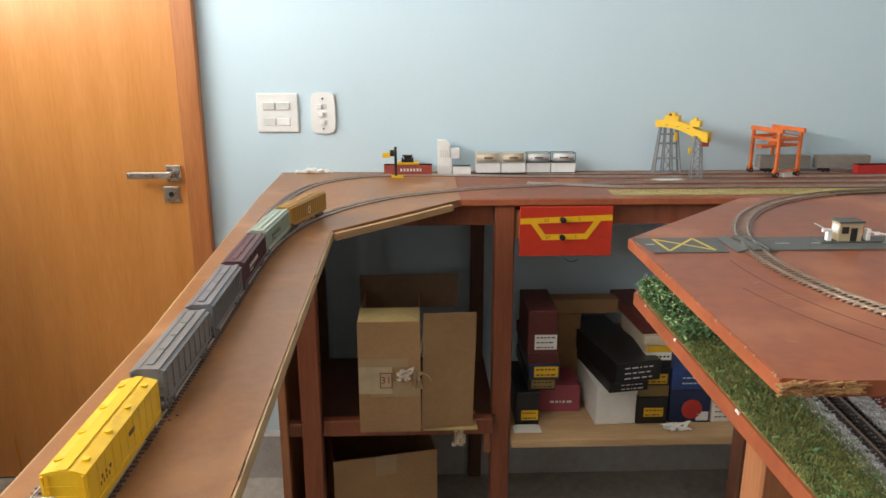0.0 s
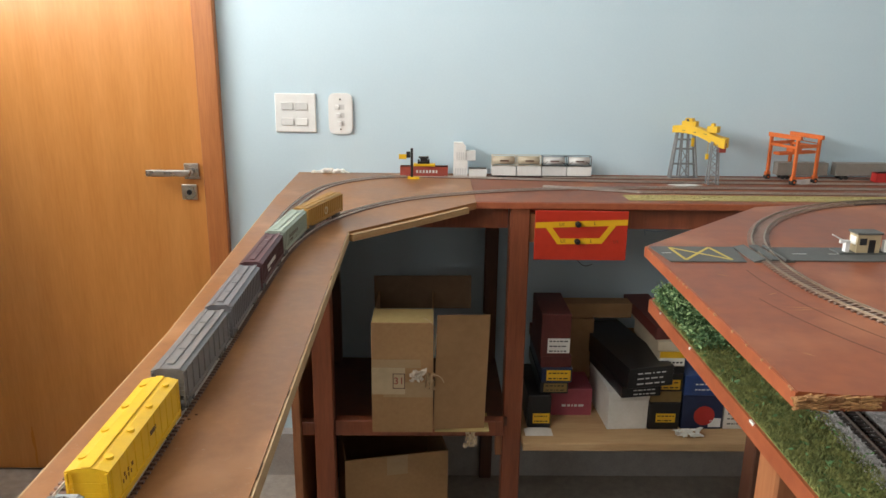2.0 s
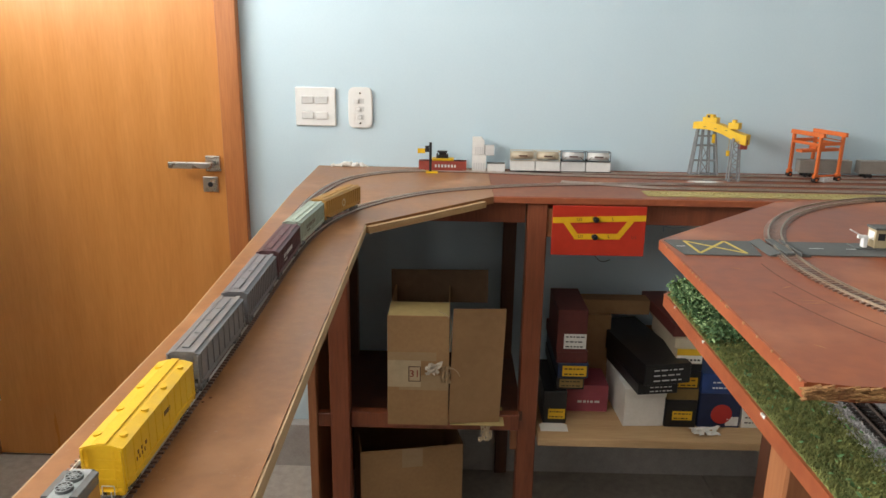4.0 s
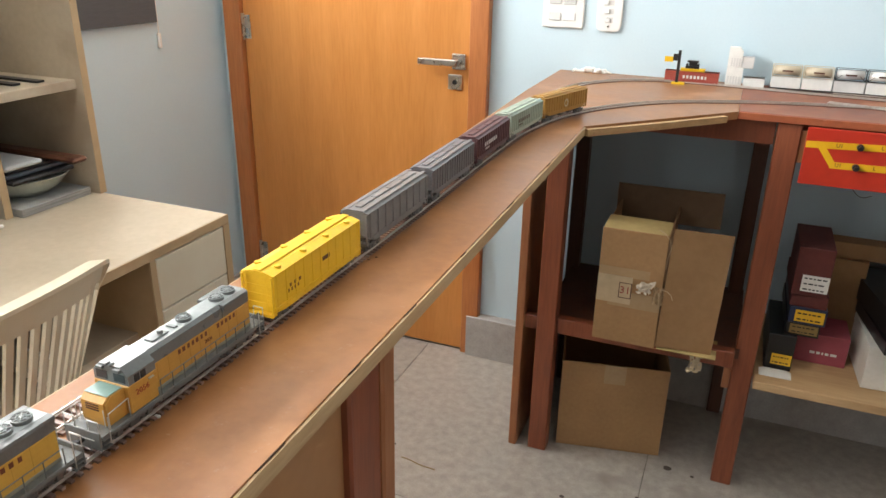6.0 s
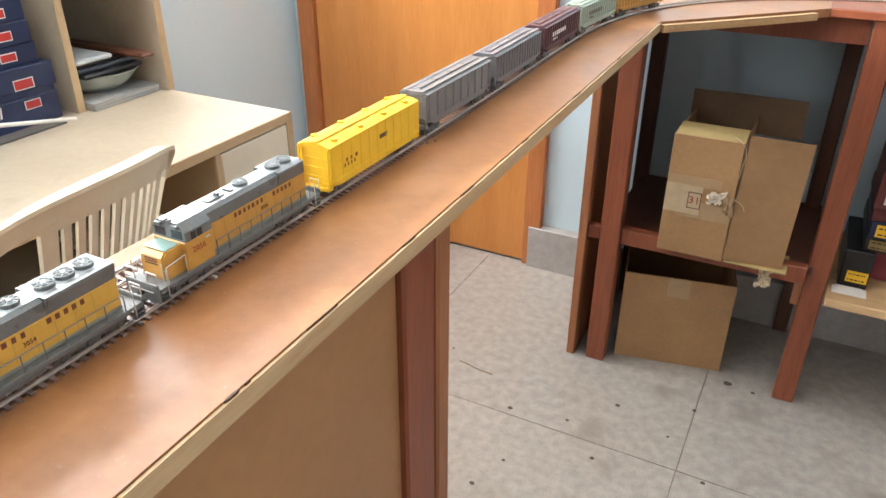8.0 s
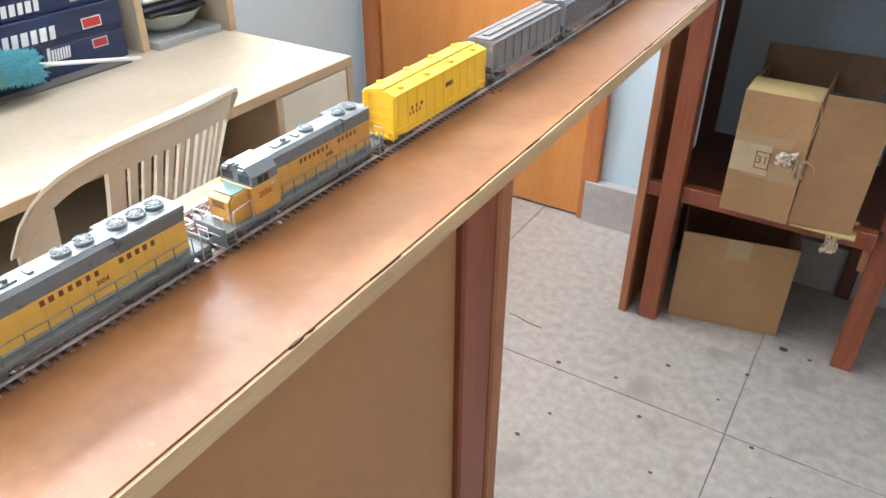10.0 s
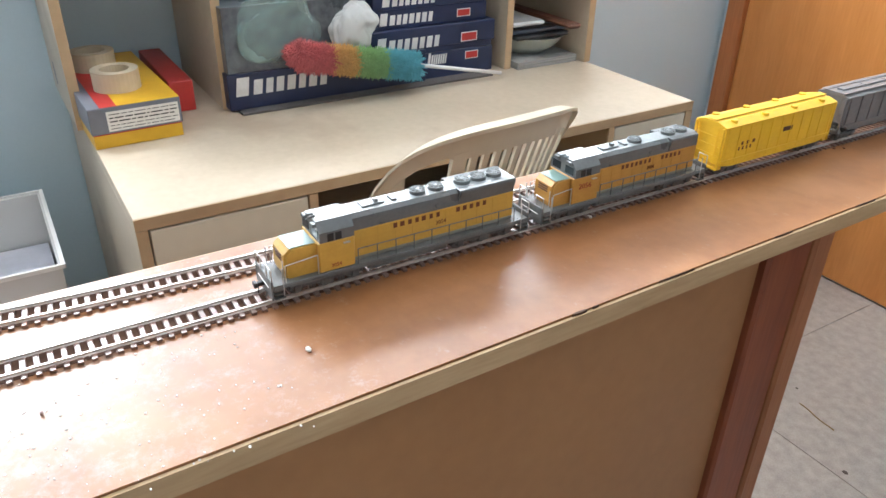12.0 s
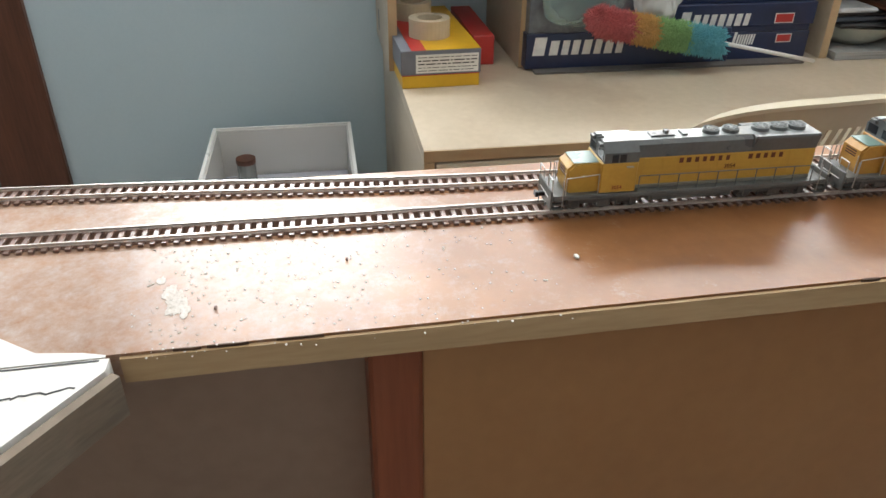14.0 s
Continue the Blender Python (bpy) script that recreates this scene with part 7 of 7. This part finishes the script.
foliage("dark green leafy model shrubs on the lower board", 7000, BUSH, -1.33, -1.00, 31, 0.022)
foliage("pale green leaf tips among the model shrubs", 2600, BUSHL, -1.33, -1.00, 32, 0.026)
foliage("sparse dark green tufts in the turf", 260, BUSH, -1.92, -1.30, 33, 0.008)
UZ = 1.15
upp = thing("layout_module", "upper red-brown painted plywood board with a track loop", "layout board")
UPPER = [(0.602, -1.206), (0.602, -1.655), (0.640, -1.662), (2.3, -1.664), (2.3, -0.80), (1.19, -0.868), (0.87, -0.940)]
part("board", prism(bmesh.new(), UPPER, UZ - 0.0145, UZ), REDDECK, upp)
eb = bmesh.new()
prism(eb, [(0.5998, -1.206), (0.5998, -1.656), (0.6018, -1.656), (0.6018, -1.206)], UZ - 0.0145, UZ - 0.0006)
part("edge", eb, REDEDGE, upp, "chipped orange-red edge")
sb_ = bmesh.new()
for i in range(90):
    x = 0.603 + 0.062 * rnd.random() ** 1.6
    L_ = rnd.uniform(0.003, 0.012)
    m = Matrix.Translation((x, -1.6615 - rnd.random() * 0.0035, UZ - 0.0105 * rnd.random() ** 1.5 - 0.001)) @ pose(0, 0, 0, rnd.uniform(-25, 25), rnd.uniform(-12, 12), rnd.uniform(-14, 14))
    box(sb_, -L_, L_, -rnd.uniform(0.0008, 0.0022), 0.0012, -0.0005, rnd.uniform(0.0003, 0.0008), m=m)
part("splintered_edge", sb_, mat("raw_splintered_ply", (0.48, 0.27, 0.10), (0.20, 0.08, 0.03), rough=0.8, scale=60, bump=0.6), upp, "raw splintered plywood edge")
for n, (r_, a0, a1) in enumerate(((0.492, 262, 178), (0.530, 258, 190), (0.405, 250, 200))):
    part("pencil_line", sweep(bmesh.new(), [Vector((p.x, p.y, UZ + 0.0001)) for p in arc((1.19, -1.335), r_, a0, a1)], 0.0016, 0.0002), mat("pencil_mark", (0.15, 0.06, 0.035), rough=0.6, scale=60, bump=0), upp)
for n, (x, y, a, L_) in enumerate(((0.705, -1.455, -8, 0.050), (0.70, -1.462, 4, 0.030), (0.690, -1.41, 30, 0.020), (0.80, -1.50, 12, 0.030), (0.66, -1.34, -30, 0.016), (0.74, -1.60, 5, 0.05), (0.86, -1.42, -20, 0.03), (0.95, -1.30, 40, 0.02), (0.648, -1.58, -50, 0.014))):
    sc_ = bmesh.new()
    m = Matrix.Translation((x, y, UZ + 0.0001)) @ pose(0, 0, 0, 0, 0, a)
    vs = [sc_.verts.new(m @ Vector(c)) for c in ((-L_ / 2, 0, 0), (-L_ * 0.1, -0.0011, 0), (L_ / 2, 0.0003, 0), (0.1 * L_, 0.0014, 0), (-L_ * 0.1, 0, 0.0003))]
    for f in ((0, 1, 4), (1, 2, 4), (2, 3, 4), (3, 0, 4)):
        sc_.faces.new([vs[q] for q in f])
    part("scratch", sc_, mat("bare_scratch", (0.46, 0.24, 0.12), rough=0.7, scale=60, bump=0), upp)
for n in range(16):
    y = -1.22 - 0.43 * rnd.random()
    r = rnd.uniform(0.0005, 0.0012)
    pbox("edge_chip", (0.5988, 0.6005, y - r * 1.6, y + r * 1.6, UZ - 0.001 - r, UZ + 0.0003), mat("bare_scratch", (0.46, 0.24, 0.12)), upp)
for n in range(7):
    y = -1.13 - 0.80 * rnd.random()
    r = rnd.uniform(0.0006, 0.0018)
    pbox("edge_chip", (0.6362, 0.6385, y - r * 1.6, y + r * 1.6, LZ - 0.001 - r, LZ + 0.0006), PLASTER, low)
LOOP = arc((1.19, -1.335), 0.446, 268, 60)
loop = track("oval model track loop on the upper board", LOOP, UZ + 0.0002, (0.5, 1.05, -1.62, -0.85), rails=mat("brass_rail", (0.52, 0.43, 0.33), (0.40, 0.32, 0.24), rough=0.35, scale=60, metal=0.9), ties=mat("dark_brown_sleeper", (0.06, 0.042, 0.034), (0.04, 0.03, 0.025), rough=0.6, scale=60))
rd = thing("model_road", "grey card road with a yellow crossing box", "model road", (0, 0, 0))
prism_ = prism(bmesh.new(), [(0.604, -1.2125), (0.612, -1.285), (0.712, -1.285), (0.722, -1.2125)], UZ + 0.0003, UZ + 0.0016)
part("road_card", prism_, ASPHALT, rd)
part("road_card", prism(bmesh.new(), [(0.765, -1.2125), (0.765, -1.278), (1.9, -1.278), (1.9, -1.2125)], UZ + 0.0003, UZ + 0.0016), ASPHALT, rd)
rp_ = bmesh.new()
for x0, x1, h0, h1 in ((0.722, 0.7365, 0.0016, 0.0055), (0.7635, 0.776, 0.0055, 0.0016)):
    vs = [rp_.verts.new(c) for c in ((x0, -1.2125, UZ + h0), (x0, -1.285, UZ + h0), (x1, -1.285, UZ + h1), (x1, -1.2125, UZ + h1), (x0, -1.2125, UZ + 0.0003), (x0, -1.285, UZ + 0.0003), (x1, -1.285, UZ + 0.0003), (x1, -1.2125, UZ + 0.0003))]
    for f in ((0, 1, 2, 3), (7, 6, 5, 4), (0, 4, 5, 1), (1, 5, 6, 2), (2, 6, 7, 3), (3, 7, 4, 0)):
        rp_.faces.new([vs[i] for i in f])
box(rp_, 0.7445, 0.7555, -1.285, -1.2125, UZ + 0.0026, UZ + 0.0050)
part("crossing_ramp", rp_, ASPHALT, rd)
yl = bmesh.new()
for a_, b_ in (((0.630, -1.219), (0.634, -1.279)), ((0.634, -1.279), (0.686, -1.217)), ((0.630, -1.219), (0.696, -1.277)), ((0.686, -1.217), (0.696, -1.277))):
    sweep(yl, [Vector((*a_, UZ + 0.0017)), Vector((*b_, UZ + 0.0017))], 0.0040, 0.0003)
part("yellow_marking", yl, YLINE, rd, "yellow painted crossing box")
dl_ = bmesh.new()
for k in range(8):
    x = 0.79 + k * 0.05
    box(dl_, x, x + 0.020, -1.2470, -1.2458, UZ + 0.0017, UZ + 0.0019)
box(dl_, 0.612, 0.624, -1.2470, -1.2458, UZ + 0.0017, UZ + 0.0019)
part("lane_marking", dl_, GREYP, rd)
gh = thing("model_gatehouse", "small cream model gatehouse with a dark flat roof", "model building", (0.893, -1.236, UZ + 0.0019))
pbox("plinth", (-0.040, 0.045, -0.012, 0.014, 0.0, 0.0018), ASPHALT, gh)
pbox("walls", (-0.016, 0.016, -0.010, 0.010, 0.0019, 0.027), mat("cream_wall", (0.50, 0.40, 0.24), rough=0.6, scale=40), gh)
pbox("roof", (-0.018, 0.018, -0.012, 0.012, 0.0271, 0.0300), ASPHALT, gh, bevel=0.0004)
pbox("door", (0.000, 0.009, -0.0106, -0.0101, 0.0019, 0.020), BLACK, gh)
pbox("window", (-0.0125, -0.003, -0.0106, -0.0101, 0.0125, 0.022), WINDOWG, gh)
pbox("window", (-0.0166, -0.0161, -0.007, 0.007, 0.012, 0.0235), CONTW, gh)
for s_ in (-1, 1):
    ba_ = thing("model_barrier", "white model road barrier with raised arm", "model barrier", (0.893 + s_ * 0.027, -1.240, UZ + 0.0038), group="model barriers")
    pbox("barrier_post", (-0.003, 0.003, -0.004, 0.004, 0, 0.016), WHITE, ba_, bevel=0.0005)
    part("barrier_arm", rod(bmesh.new(), (0, -0.005, 0.013), (s_ * 0.026, -0.008, 0.009 if s_ > 0 else 0.026), 0.0010, 6), WHITE, ba_)
    pbox("counterweight", (s_ * 0.010 - 0.003, s_ * 0.010 + 0.003, -0.008, -0.004, 0.009 if s_ > 0 else 0.0135, 0.0125 if s_ > 0 else 0.018), WHITE, ba_)
tk = thing("model_truck", "red and white model truck on the road", "model vehicle", (0.972, -1.262, UZ + 0.0018))
pbox("chassis", (-0.030, 0.055, -0.010, 0.010, 0.004, 0.007), BLACK, tk)
pbox("cab", (-0.030, -0.008, -0.011, 0.011, 0.0071, 0.030), REDB, tk, "red cab", bevel=0.0015)
pbox("windscreen", (-0.0304, -0.0301, -0.009, 0.009, 0.018, 0.026), WINDOWG, tk)
pbox("bumper", (-0.032, -0.0301, -0.011, 0.011, 0.004, 0.014), CONTW, tk)
pbox("body", (-0.006, 0.055, -0.0115, 0.0115, 0.0071, 0.030), CONTW, tk, bevel=0.0008)
for x in (-0.020, 0.018, 0.040):
    for q in (-0.010, 0.010):
        part("wheel", rod(bmesh.new(), (x, q - 0.003, 0.0048), (x, q + 0.003, 0.0048), 0.0048, 14), BLACK, tk)

for ob in [o for o in scene.collection.objects if o.parent is None and o not in BEFORE]:
    up = ob is upp or ob.name.split(".")[0] in ("model_road", "model_gatehouse", "model_barrier", "model_truck") or ob is loop
    ob.location += Vector((-0.011, -0.050, 0)) if up else Vector((-0.002, -0.033, 0))

# ---------------------------------------------------------------- floor tiles and marks
tile = None
XS = [-1.355, -0.536, 0.3135, 1.1635, 2.0135, 2.8985]
YS = [-0.013, -0.8105, -1.6605, -2.5105, -3.3605, -4.2105, -5.0605, -5.9105, -6.745]
for i in range(len(XS) - 1):
    for j in range(len(YS) - 1):
        ob = pbox("tile", (XS[i] + 0.0012, XS[i + 1] - 0.0012, YS[j + 1] + 0.0012, YS[j] - 0.0012, -0.0038, 0.0), FLOOR, floor)
for x, y, r in ((0.372, -0.404, 0.012), (0.311, -0.565, 0.006), (0.442, -0.415, 0.006), (-0.133, -0.785, 0.007), (0.122, -0.64, 0.007), (0.12, -0.864, 0.006), (-0.072, -0.972, 0.005), (0.379, -0.821, 0.006), (-0.109, -1.076, 0.007), (-0.39, -0.614, 0.004), (0.27, -0.70, 0.004), (0.02, -0.76, 0.005), (0.45, -0.95, 0.005), (0.20, -1.02, 0.005)):
    b_ = bmesh.new()
    ring = [(x + r * math.cos(math.tau * k / 12) * (1 + 0.4 * noise.noise((k, x * 50, 1))), y + 0.8 * r * math.sin(math.tau * k / 12)) for k in range(12)]
    prism(b_, ring, 0.0001, 0.0008)
    tagged(part("floor_stain", b_, mat("dark_stain", (0.09, 0.07, 0.055), rough=0.7, scale=60)), "small dark spot stuck on the floor", "stain", "floor spots")
b_ = bmesh.new()
sweep(b_, [Vector((-0.346 + 0.0139 * k, -0.663 - 0.002 * k + 0.002 * math.sin(k), 0.0004)) for k in range(9)], 0.0022, 0.0018)
tagged(part("straw", b_, OLIVEB), "thin straw lying on the floor", "straw")
